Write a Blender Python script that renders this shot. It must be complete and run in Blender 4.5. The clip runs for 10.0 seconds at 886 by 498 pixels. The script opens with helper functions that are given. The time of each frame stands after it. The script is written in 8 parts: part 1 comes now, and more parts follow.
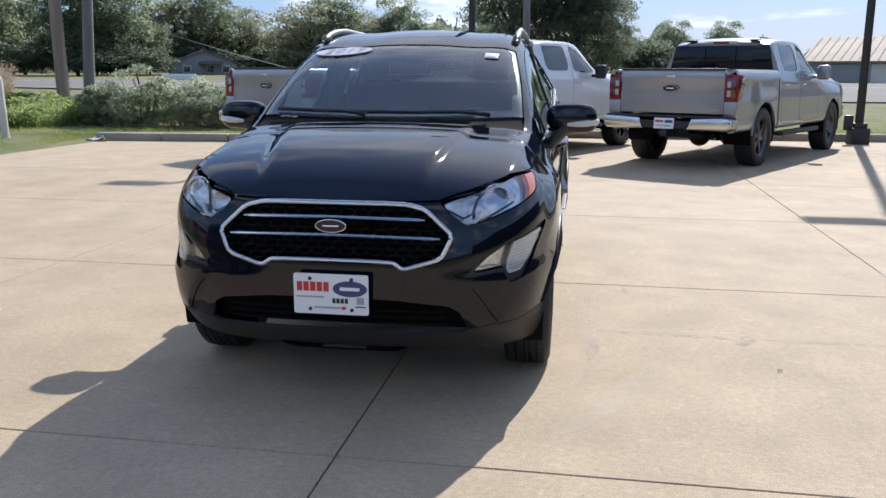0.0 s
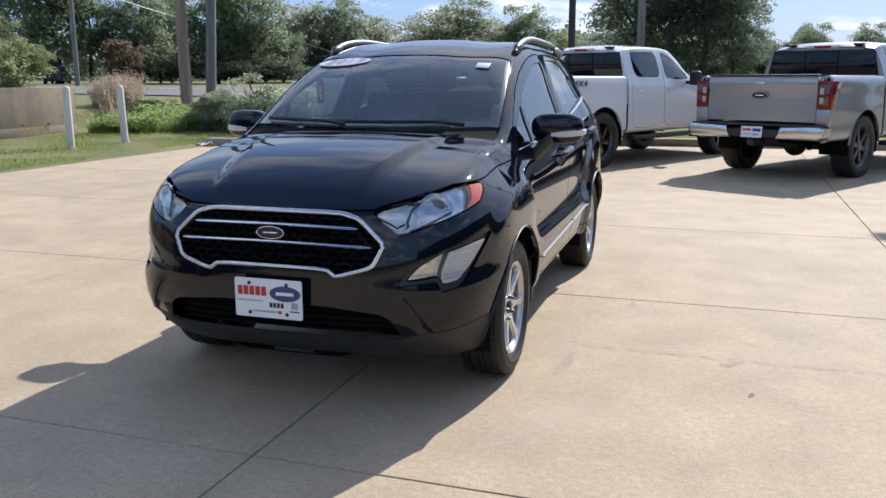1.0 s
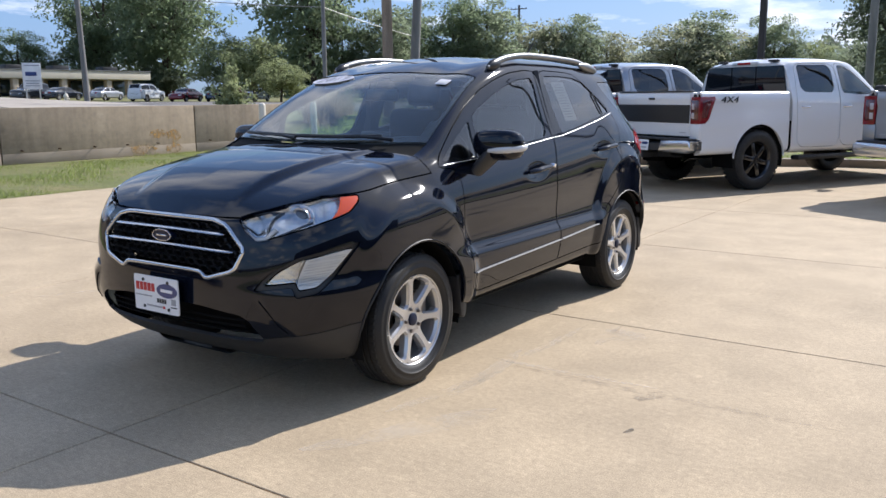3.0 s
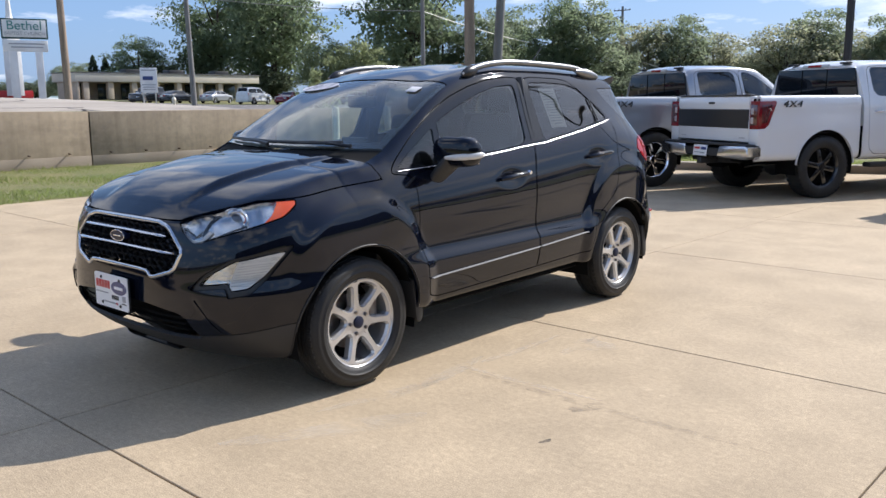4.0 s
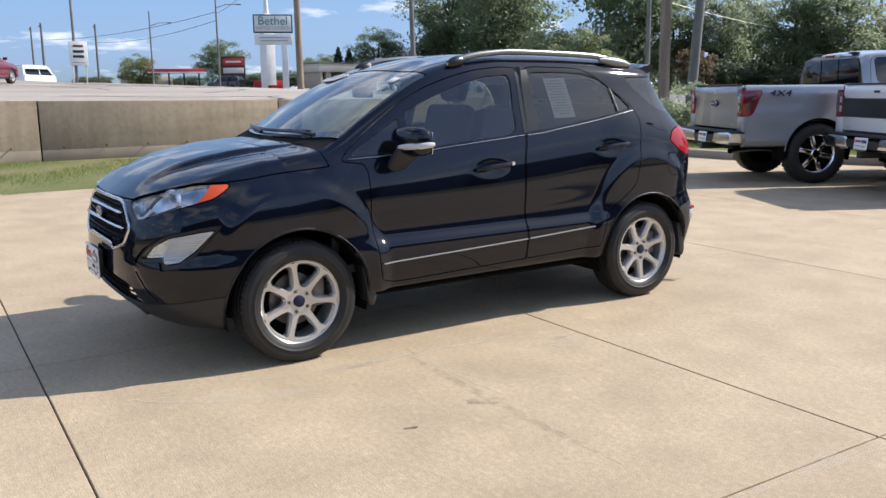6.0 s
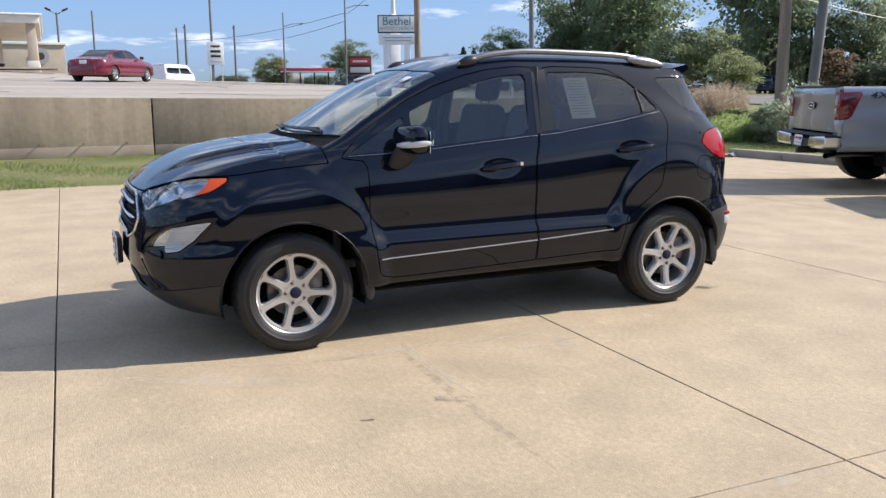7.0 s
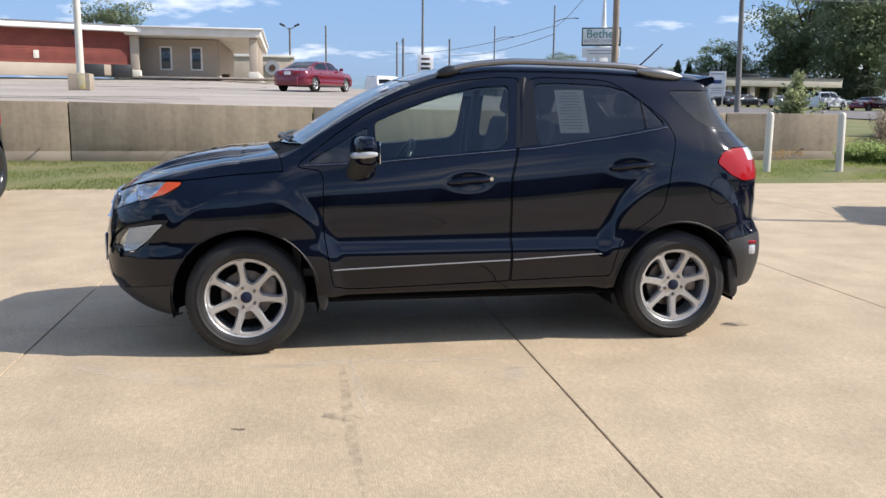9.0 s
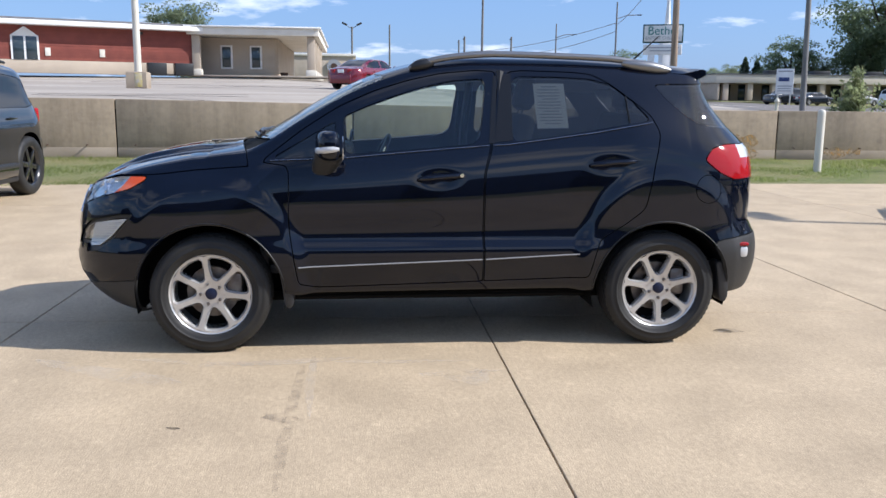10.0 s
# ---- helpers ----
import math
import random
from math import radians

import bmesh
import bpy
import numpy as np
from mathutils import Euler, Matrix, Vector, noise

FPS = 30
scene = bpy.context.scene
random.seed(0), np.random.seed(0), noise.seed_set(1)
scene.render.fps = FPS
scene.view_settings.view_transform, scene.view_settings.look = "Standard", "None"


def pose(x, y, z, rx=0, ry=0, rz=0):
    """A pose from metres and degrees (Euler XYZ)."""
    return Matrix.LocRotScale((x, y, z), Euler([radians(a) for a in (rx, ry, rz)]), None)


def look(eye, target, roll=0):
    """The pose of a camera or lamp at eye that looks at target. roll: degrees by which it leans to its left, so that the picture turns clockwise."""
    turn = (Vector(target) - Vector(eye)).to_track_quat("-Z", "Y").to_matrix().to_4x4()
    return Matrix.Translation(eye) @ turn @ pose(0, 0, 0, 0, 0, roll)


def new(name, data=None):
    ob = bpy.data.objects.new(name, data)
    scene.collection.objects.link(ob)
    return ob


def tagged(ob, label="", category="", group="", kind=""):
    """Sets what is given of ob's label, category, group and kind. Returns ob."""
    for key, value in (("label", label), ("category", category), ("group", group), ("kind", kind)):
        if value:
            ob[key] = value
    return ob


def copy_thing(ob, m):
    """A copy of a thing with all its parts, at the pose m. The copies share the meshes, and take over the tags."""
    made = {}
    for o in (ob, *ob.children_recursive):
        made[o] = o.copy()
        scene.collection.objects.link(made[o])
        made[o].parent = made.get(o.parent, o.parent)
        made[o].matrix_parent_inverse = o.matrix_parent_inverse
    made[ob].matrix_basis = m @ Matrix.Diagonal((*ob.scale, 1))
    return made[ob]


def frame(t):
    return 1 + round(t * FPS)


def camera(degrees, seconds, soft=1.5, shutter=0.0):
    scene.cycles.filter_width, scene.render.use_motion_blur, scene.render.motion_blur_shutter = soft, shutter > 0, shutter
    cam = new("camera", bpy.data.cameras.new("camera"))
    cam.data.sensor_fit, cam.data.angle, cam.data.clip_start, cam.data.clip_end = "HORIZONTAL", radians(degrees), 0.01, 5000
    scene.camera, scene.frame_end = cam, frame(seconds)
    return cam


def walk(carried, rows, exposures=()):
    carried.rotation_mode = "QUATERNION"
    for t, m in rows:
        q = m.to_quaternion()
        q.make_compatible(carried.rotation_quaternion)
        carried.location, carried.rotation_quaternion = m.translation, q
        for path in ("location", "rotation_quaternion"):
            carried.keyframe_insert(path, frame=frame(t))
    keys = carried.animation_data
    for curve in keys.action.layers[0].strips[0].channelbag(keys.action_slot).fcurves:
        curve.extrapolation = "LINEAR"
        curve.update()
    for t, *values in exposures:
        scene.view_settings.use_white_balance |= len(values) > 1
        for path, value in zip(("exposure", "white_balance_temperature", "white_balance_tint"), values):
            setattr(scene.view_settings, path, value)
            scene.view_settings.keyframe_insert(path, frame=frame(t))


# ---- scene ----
cam = camera(55.3, 10.0)
PATH = [
    (0, (0.959, -5.255, 1.379), (0.653, -3.321, 0.97), 0.2),
    (0.5, (1.322, -5.169, 1.378), (0.869, -3.263, 0.975), 0.1),
    (1, (1.723, -5.094, 1.398), (1.123, -3.227, 1.003), -0.1),
    (1.5, (2.083, -4.931, 1.391), (1.342, -3.114, 1.005), -0.2),
    (2, (2.525, -4.855, 1.402), (1.649, -3.098, 1.024), -0.2),
    (2.5, (2.87, -4.678, 1.387), (1.871, -2.984, 1.021), -0.3),
    (4, (3.825, -4.047, 1.411), (2.528, -2.566, 1.063), -0.4),
    (4.5, (4.14, -3.81, 1.417), (2.748, -2.418, 1.066), -0.5),
    (5, (4.435, -3.579, 1.417), (2.955, -2.282, 1.059), -0.6),
    (5.5, (4.657, -3.272, 1.415), (3.092, -2.082, 1.049), -0.6),
    (7, (5.224, -2.399, 1.404), (3.438, -1.579, 1.035), -0.2),
    (7.5, (5.36, -2.042, 1.413), (3.52, -1.349, 1.049), 0.0),
    (8, (5.387, -1.689, 1.386), (3.502, -1.121, 1.035), 0.1),
    (8.5, (5.438, -1.358, 1.398), (3.521, -0.904, 1.053), 0.5),
    (9, (5.495, -1.022, 1.398), (3.557, -0.664, 1.056), 0.6),
    (9.5, (5.452, -0.729, 1.372), (3.5, -0.455, 1.034), 0.6),
    (10, (5.429, -0.495, 1.379), (3.471, -0.281, 1.032), 0.6),
]
walk(cam, [(t, look(eye, target, roll)) for t, eye, target, roll in PATH], [(0.0, 0.49, 5950, 13), (2.5, 0.58, 6000, 13), (5.0, 0.62, 6180, 13), (7.0, 0.66, 6200, 13), (8.5, 0.65, 6230, 13), (9.5, 0.64, 6080, 13), (10.0, 0.64, 5870, 13)])

# ---- light ----
SUN_WAY = Vector((-0.31, -1.18, -1.0)).normalized()
ELEV = math.asin(-SUN_WAY.z)
AZIM = math.atan2(-SUN_WAY.x, -SUN_WAY.y)
world = bpy.data.worlds.new("world")
scene.world = world
world.use_nodes = True
wn = world.node_tree.nodes
wl = world.node_tree.links
sky = wn.new("ShaderNodeTexSky")
sky.sky_type = "NISHITA"
sky.sun_disc = False
sky.sun_elevation, sky.sun_rotation = ELEV, AZIM
sky.air_density, sky.dust_density, sky.ozone_density = 1.0, 1.0, 3.5
# fair-weather clouds in a flat layer, drawn together towards the horizon
tc = wn.new("ShaderNodeTexCoord")
sep = wn.new("ShaderNodeSeparateXYZ")
lift = wn.new("ShaderNodeMath")
lift.operation, lift.inputs[1].default_value = "ADD", 0.16
flat = wn.new("ShaderNodeVectorMath")
flat.operation = "DIVIDE"
cn = wn.new("ShaderNodeTexNoise")
cn.inputs["Scale"].default_value = 1.55
cn.inputs["Detail"].default_value = 8.0
cn.inputs["Roughness"].default_value = 0.56
cr = wn.new("ShaderNodeValToRGB")
cr.color_ramp.elements[0].position, cr.color_ramp.elements[1].position = 0.545, 0.70
cmix = wn.new("ShaderNodeMix")
cmix.data_type = "RGBA"
cmix.inputs["B"].default_value = (6.4, 6.5, 6.7, 1)
wl.new(tc.outputs["Generated"], sep.inputs[0])
wl.new(sep.outputs["Z"], lift.inputs[0])
wl.new(tc.outputs["Generated"], flat.inputs[0])
wl.new(lift.outputs[0], flat.inputs[1])
wl.new(flat.outputs[0], cn.inputs["Vector"])
wl.new(cr.outputs["Color"], cmix.inputs["Factor"])
# thin haze evens out the glare round the sun
veil = wn.new("ShaderNodeMix")
veil.data_type, veil.blend_type = "RGBA", "DARKEN"
veil.inputs["Factor"].default_value = 0.74
rise = wn.new("ShaderNodeMapRange")
rise.inputs["From Min"].default_value, rise.inputs["From Max"].default_value = 0.12, 0.38
haze = wn.new("ShaderNodeMix")
haze.data_type = "RGBA"
haze.inputs["A"].default_value, haze.inputs["B"].default_value = (1.14, 1.94, 3.42, 1), (4.4, 5.0, 6.0, 1)
wl.new(sep.outputs["Z"], rise.inputs["Value"])
wl.new(rise.outputs["Result"], haze.inputs["Factor"])
# the clouds close up overhead
gather = wn.new("ShaderNodeMath")
gather.operation, gather.inputs[1].default_value = "MULTIPLY_ADD", 0.055
wl.new(rise.outputs["Result"], gather.inputs[0])
wl.new(cn.outputs["Fac"], gather.inputs[2])
wl.new(gather.outputs[0], cr.inputs["Fac"])
wl.new(haze.outputs["Result"], veil.inputs["B"])
wl.new(sky.outputs["Color"], veil.inputs["A"])
wl.new(veil.outputs["Result"], cmix.inputs["A"])
wl.new(cmix.outputs["Result"], wn["Background"].inputs["Color"])
wn["Background"].inputs["Strength"].default_value = 0.134

sun = new("sun", bpy.data.lights.new("sun", "SUN"))
sun.data.energy, sun.data.angle, sun.data.color = 4.2, radians(0.53), (1.0, 0.935, 0.83)
sun.matrix_world = look((20, 70, 60), Vector((20, 70, 60)) + SUN_WAY)


# ---- materials ----
def material(name, colour, rough=0.5, metal=0.0, vary=None, size=4.0, fine=None, bump=0.0, bump_size=60.0, per_object=0.0, coat=0.0, spec=0.5, streak=(1, 1, 1), island=0.0, vary_pos=(0.35, 0.65)):
    """A surface: base colour mixed towards vary by broad patches and towards fine by grain, with relief."""
    m = bpy.data.materials.new(name)
    m.use_nodes = True
    n, l = m.node_tree.nodes, m.node_tree.links
    b = n["Principled BSDF"]
    b.inputs["Roughness"].default_value = rough
    b.inputs["Metallic"].default_value = metal
    b.inputs["Specular IOR Level"].default_value = spec
    b.inputs["Coat Weight"].default_value = coat
    b.inputs["Coat Roughness"].default_value = 0.02
    b.inputs["Base Color"].default_value = (*colour, 1)
    if not (vary or fine or bump or per_object or island):
        return m
    co = n.new("ShaderNodeNewGeometry")
    ma = n.new("ShaderNodeMapping")
    ma.inputs["Scale"].default_value = streak
    l.new(co.outputs["Position"], ma.inputs["Vector"])
    out = n.new("ShaderNodeRGB")
    out.outputs[0].default_value = (*colour, 1)
    out = out.outputs[0]

    def mix(a, other, fac):
        x = n.new("ShaderNodeMix")
        x.data_type = "RGBA"
        l.new(a, x.inputs["A"])
        x.inputs["B"].default_value = (*other, 1)
        l.new(fac, x.inputs["Factor"])
        return x.outputs["Result"]

    def cloud(scale, lo, hi, detail=5.0):
        t = n.new("ShaderNodeTexNoise")
        t.inputs["Scale"].default_value, t.inputs["Detail"].default_value = scale, detail
        l.new(ma.outputs["Vector"], t.inputs["Vector"])
        r = n.new("ShaderNodeMapRange")
        r.inputs["From Min"].default_value, r.inputs["From Max"].default_value = lo, hi
        l.new(t.outputs["Fac"], r.inputs["Value"])
        return r.outputs["Result"], t.outputs["Fac"]

    if vary:
        out = mix(out, vary, cloud(size, *vary_pos)[0])
    if fine:
        out = mix(out, fine, cloud(size * 22, 0.5, 0.8, 3.0)[0])
    if per_object or island:
        o = n.new("ShaderNodeObjectInfo") if per_object else co
        hs = n.new("ShaderNodeHueSaturation")
        r = n.new("ShaderNodeMapRange")
        k = per_object or island
        r.inputs["To Min"].default_value, r.inputs["To Max"].default_value = 1 - k, 1 + k
        l.new(o.outputs["Random"] if per_object else o.outputs["Random Per Island"], r.inputs["Value"])
        l.new(r.outputs["Result"], hs.inputs["Value"])
        l.new(out, hs.inputs["Color"])
        out = hs.outputs["Color"]
    l.new(out, b.inputs["Base Color"])
    if bump:
        bp = n.new("ShaderNodeBump")
        bp.inputs["Strength"].default_value, bp.inputs["Distance"].default_value = 1.0, bump
        l.new(cloud(bump_size, 0, 1, 6.0)[1], bp.inputs["Height"])
        l.new(bp.outputs["Normal"], b.inputs["Normal"])
    return m


def glass(name, tint, rough=0.0, dust_veil=0.0):
    """A thin pane: lets tinted light through and mirrors by Fresnel."""
    m = bpy.data.materials.new(name)
    m.use_nodes = True
    n, l = m.node_tree.nodes, m.node_tree.links
    tr, gl, fr, mx, pw, ma = (n.new(k) for k in ("ShaderNodeBsdfTransparent", "ShaderNodeBsdfGlossy", "ShaderNodeLayerWeight", "ShaderNodeMixShader", "ShaderNodeMath", "ShaderNodeMath"))
    tr.inputs["Color"].default_value = (*tint, 1)
    gl.inputs["Roughness"].default_value = rough
    # both faces of the pane mirror: 8 percent head-on, all at a glance
    fr.inputs["Blend"].default_value = 0.5
    pw.operation, ma.operation = "POWER", "MULTIPLY_ADD"
    pw.inputs[1].default_value = 3.6
    ma.inputs[1].default_value, ma.inputs[2].default_value = 0.92, 0.08
    l.new(fr.outputs["Facing"], pw.inputs[0])
    l.new(pw.outputs[0], ma.inputs[0])
    l.new(ma.outputs[0], mx.inputs[0])
    l.new(tr.outputs[0], mx.inputs[1])
    l.new(gl.outputs[0], mx.inputs[2])
    if dust_veil:
        # a thin film of dust, tinted blue-grey to imitate the sky's reflected veil
        df, md = n.new("ShaderNodeBsdfDiffuse"), n.new("ShaderNodeMixShader")
        df.inputs["Color"].default_value = (0.54, 0.60, 0.60, 1)
        md.inputs[0].default_value = dust_veil
        l.new(mx.outputs[0], md.inputs[1])
        l.new(df.outputs[0], md.inputs[2])
        mx = md
    l.new(mx.outputs[0], n["Material Output"].inputs["Surface"])
    return m


BLACK_PAINT = material("black_paint", (0.0022, 0.0036, 0.009), 0.045, spec=0.45, fine=(0.005, 0.006, 0.012), size=60)
SATIN_BLACK = material("satin_black", (0.012, 0.012, 0.013), 0.32, fine=(0.02, 0.02, 0.02), size=40, bump=0.0004, bump_size=600)
MATTE_BLACK = material("matte_black_plastic", (0.018, 0.018, 0.019), 0.55, fine=(0.03, 0.03, 0.03), size=30, bump=0.0006, bump_size=500)
GREY_PLASTIC = material("grey_plastic", (0.015, 0.0155, 0.0165), 0.5, fine=(0.022, 0.022, 0.022), size=30, bump=0.0006, bump_size=500)
RUBBER = material("tyre_rubber", (0.014, 0.014, 0.0145), 0.55, vary=(0.022, 0.0215, 0.020), size=9, bump=0.001, bump_size=300, spec=0.35)
# near-black for liners and undersides; in hollows its colour stands in for shade
VOID = material("cavity_shade_black", (0.006, 0.006, 0.006), 0.9, spec=0.1)
CHROME = material("satin_chrome", (0.62, 0.63, 0.65), 0.16, 1.0, fine=(0.5, 0.5, 0.52), size=20)
BRIGHT = material("bright_chrome", (0.8, 0.8, 0.82), 0.05, 1.0, fine=(0.7, 0.7, 0.72), size=20)
ALLOY = material("silver_alloy", (0.54, 0.535, 0.525), 0.26, 0.6, fine=(0.47, 0.465, 0.455), size=25, coat=0.6)
RAIL_SILVER = material("rail_silver", (0.24, 0.24, 0.24), 0.34, 0.8, fine=(0.2, 0.2, 0.2), size=25)
STEEL = material("brake_steel", (0.2, 0.19, 0.18), 0.45, 0.8, vary=(0.12, 0.1, 0.09), size=20)
CLOTH = material("seat_cloth", (0.045, 0.046, 0.05), 0.9, fine=(0.07, 0.07, 0.075), size=50, bump=0.001, bump_size=700)
DASH = material("dashboard_plastic", (0.022, 0.022, 0.024), 0.6, fine=(0.035, 0.035, 0.036), size=40, bump=0.0006, bump_size=400)
CLEAR = glass("clear_glass", (0.76, 0.85, 0.81))
SHIELD = glass("windscreen_glass", (0.80, 0.89, 0.86), dust_veil=0.04)
TINTED = glass("privacy_glass", (0.09, 0.10, 0.105), dust_veil=0.003)
SMOKED = glass("rear_door_glass", (0.31, 0.335, 0.34), dust_veil=0.006)
LENS = glass("clear_lens", (0.93, 0.95, 0.96))
AMBER = material("amber_lens", (0.52, 0.065, 0.005), 0.12, fine=(0.62, 0.07, 0.004), size=30, coat=1.0)
RED_LENS = material("red_lens", (0.30, 0.005, 0.007), 0.07, fine=(0.22, 0.003, 0.004), size=60, coat=0.15, spec=0.35)
WHITE_LENS = material("white_lens", (0.55, 0.55, 0.54), 0.12, fine=(0.42, 0.42, 0.42), size=60, coat=1.0)
REFLECTOR = material("lamp_reflector", (0.75, 0.77, 0.8), 0.14, 1.0, fine=(0.6, 0.62, 0.65), size=60)
WHITE = material("white_print", (0.78, 0.78, 0.78), 0.4, fine=(0.7, 0.7, 0.7), size=30)
RED_PRINT = material("red_print", (0.5, 0.03, 0.03), 0.4)
BLUE_PRINT = material("blue_print", (0.014, 0.035, 0.15), 0.3, coat=0.3)
BADGE_BLUE = material("navy_enamel", (0.004, 0.009, 0.035), 0.3)
GREY_PRINT = material("grey_print", (0.35, 0.35, 0.36), 0.5)
BLACK_PRINT = material("black_print", (0.02, 0.02, 0.02), 0.5)
LINING = material("pale_grey_lining", (0.30, 0.32, 0.33), 0.9, fine=(0.26, 0.28, 0.29), size=30)
PAPER = material("paper", (0.62, 0.62, 0.60), 0.8, fine=(0.55, 0.55, 0.53), size=10)


# ---- shapes ----
def join(*geos):
    v, f = [], []
    for gv, gf in geos:
        k = len(v)
        v += [tuple(p) for p in gv]
        f += [tuple(i + k for i in q) for q in gf]
    return v, f


def moved(geo, m):
    v, f = geo
    f = [tuple(reversed(q)) for q in f] if m.determinant() < 0 else f
    return [tuple(m @ Vector(p)) for p in v], f


def flip(geo):
    return moved(geo, Matrix.Diagonal((-1, 1, 1, 1)))


def both(geo):
    return join(geo, flip(geo))


def of_bm(bm):
    bm.verts.index_update()
    out = [tuple(v.co) for v in bm.verts], [tuple(v.index for v in f.verts) for f in bm.faces]
    bm.free()
    return out


def rbox(size, at=(0, 0, 0), r=0.01, seg=2):
    """A box with rounded edges, its middle at the given place."""
    bm = bmesh.new()
    bmesh.ops.create_cube(bm, size=1)
    bmesh.ops.scale(bm, vec=size, verts=bm.verts)
    r = min(r, min(size) * 0.45)
    if r > 0:
        bmesh.ops.bevel(bm, geom=list(bm.edges), offset=r, segments=seg, profile=0.5, affect="EDGES")
    bmesh.ops.translate(bm, vec=at, verts=bm.verts)
    return of_bm(bm)


def prism(poly, a, b, axis="x", r=0.0, seg=2):
    """A polygon pulled from a to b along an axis, its rim rounded by r. Polygon axes: x -> (y, z), y -> (x, z), z -> (x, y)."""
    bm = bmesh.new()
    place = {"x": lambda p, c: (c, p[0], p[1]), "y": lambda p, c: (p[0], c, p[1]), "z": lambda p, c: (p[0], p[1], c)}[axis]
    lo, hi = [bm.verts.new(place(p, a)) for p in poly], [bm.verts.new(place(p, b)) for p in poly]
    caps = [bm.faces.new(lo), bm.faces.new(hi[::-1])]
    k = len(poly)
    for i in range(k):
        bm.faces.new((lo[i], hi[i], hi[(i + 1) % k], lo[(i + 1) % k]))
    bmesh.ops.recalc_face_normals(bm, faces=bm.faces)
    if r:
        bmesh.ops.bevel(bm, geom=list({e for c in caps for e in c.edges}), offset=r, segments=seg, profile=0.5, affect="EDGES")
    return of_bm(bm)


def tube(path, r, n=8, closed=False, squash=(1, 1), up=(0, 0, 1), caps=True):
    """A round or flattened bar along a path; r may be a list."""
    pts = [Vector(p) for p in path]
    k = len(pts)
    rs = list(r) if hasattr(r, "__len__") else [r] * k
    v, f = [], []
    for i, p in enumerate(pts):
        a = pts[(i - 1) % k] if closed or i else pts[0]
        b = pts[(i + 1) % k] if closed or i < k - 1 else pts[-1]
        d = (b - a).normalized()
        s = d.cross(Vector(up))
        s = s.normalized() if s.length > 1e-5 else d.orthogonal().normalized()
        w = s.cross(d)
        for j in range(n):
            q = 2 * math.pi * j / n
            v.append(tuple(p + s * (math.cos(q) * rs[i] * squash[0]) + w * (math.sin(q) * rs[i] * squash[1])))
    for i in range(k if closed else k - 1):
        for j in range(n):
            f.append((i * n + j, i * n + (j + 1) % n, ((i + 1) % k) * n + (j + 1) % n, ((i + 1) % k) * n + j))
    if not closed and caps:
        f += [tuple(range(n))[::-1], tuple((k - 1) * n + j for j in range(n))]
    return v, f


def lathe(profile, n=32, axis="x", closed=False):
    """A profile of (radius, place along the axis) turned round the axis."""
    v, f = [], []
    for r, a in profile:
        for j in range(n):
            q = 2 * math.pi * j / n
            c, s = r * math.cos(q), r * math.sin(q)
            v.append({"x": (a, c, s), "y": (c, a, s), "z": (c, s, a)}[axis])
    k = len(profile)
    for i in range(k if closed else k - 1):
        for j in range(n):
            q = (i * n + j, i * n + (j + 1) % n, ((i + 1) % k) * n + (j + 1) % n, ((i + 1) % k) * n + j)
            f.append(q if axis != "y" else q[::-1])
    return v, f


def ball(at, size, n=12):
    bm = bmesh.new()
    bmesh.ops.create_uvsphere(bm, u_segments=n, v_segments=max(6, n * 2 // 3), radius=1)
    bmesh.ops.scale(bm, vec=size, verts=bm.verts)
    bmesh.ops.translate(bm, vec=at, verts=bm.verts)
    return of_bm(bm)


def mesh_of(name, geo, mat, sharp=35, normals=None):
    me = bpy.data.meshes.new(name)
    me.from_pydata([tuple(p) for p in geo[0]], [], [tuple(int(i) for i in q) for q in geo[1]])
    me.materials.append(mat)
    me.validate()
    me.shade_smooth()
    if normals is not None:
        me.normals_split_custom_set_from_vertices([tuple(q) for q in normals])
    elif sharp < 180:
        me.set_sharp_from_angle(angle=radians(sharp))
    me.update()
    return me


def part(name, geo, mat, parent=None, label="", sharp=35, normals=None):
    """One mesh object, under a thing or a part."""
    ob = new(name, mesh_of(name, geo, mat, sharp, normals))
    if parent:
        ob.parent = parent
    return tagged(ob, label)


def share(name, me, parent, m):
    """Another object on the same mesh."""
    ob = new(name, me)
    ob.parent, ob.matrix_basis = parent, m
    return ob


def thing(name, label, category, at=None, group="", kind=""):
    ob = new(name)
    ob.empty_display_size = 0.2
    if at is not None:
        ob.matrix_basis = at
    return tagged(ob, label, category, group, kind)


def lettering(name, text, size, mat, parent, m, extrude=0.001, label="", align="CENTER", shear=0.0, spread=1.0):
    """Letters in the built-in font, as a mesh in the local x-y plane of m."""
    cu = bpy.data.curves.new(name, "FONT")
    cu.body, cu.size, cu.extrude, cu.align_x, cu.align_y, cu.shear = text, size, extrude, align, "CENTER", shear
    cu.space_character = spread
    tmp = new("letters", cu)
    me = bpy.data.meshes.new_from_object(tmp.evaluated_get(bpy.context.evaluated_depsgraph_get()))
    bpy.data.objects.remove(tmp)
    bpy.data.curves.remove(cu)
    me.materials.clear()
    me.materials.append(mat)
    ob = new(name, me)
    if parent:
        ob.parent = parent
    ob.matrix_basis = m
    return tagged(ob, label)


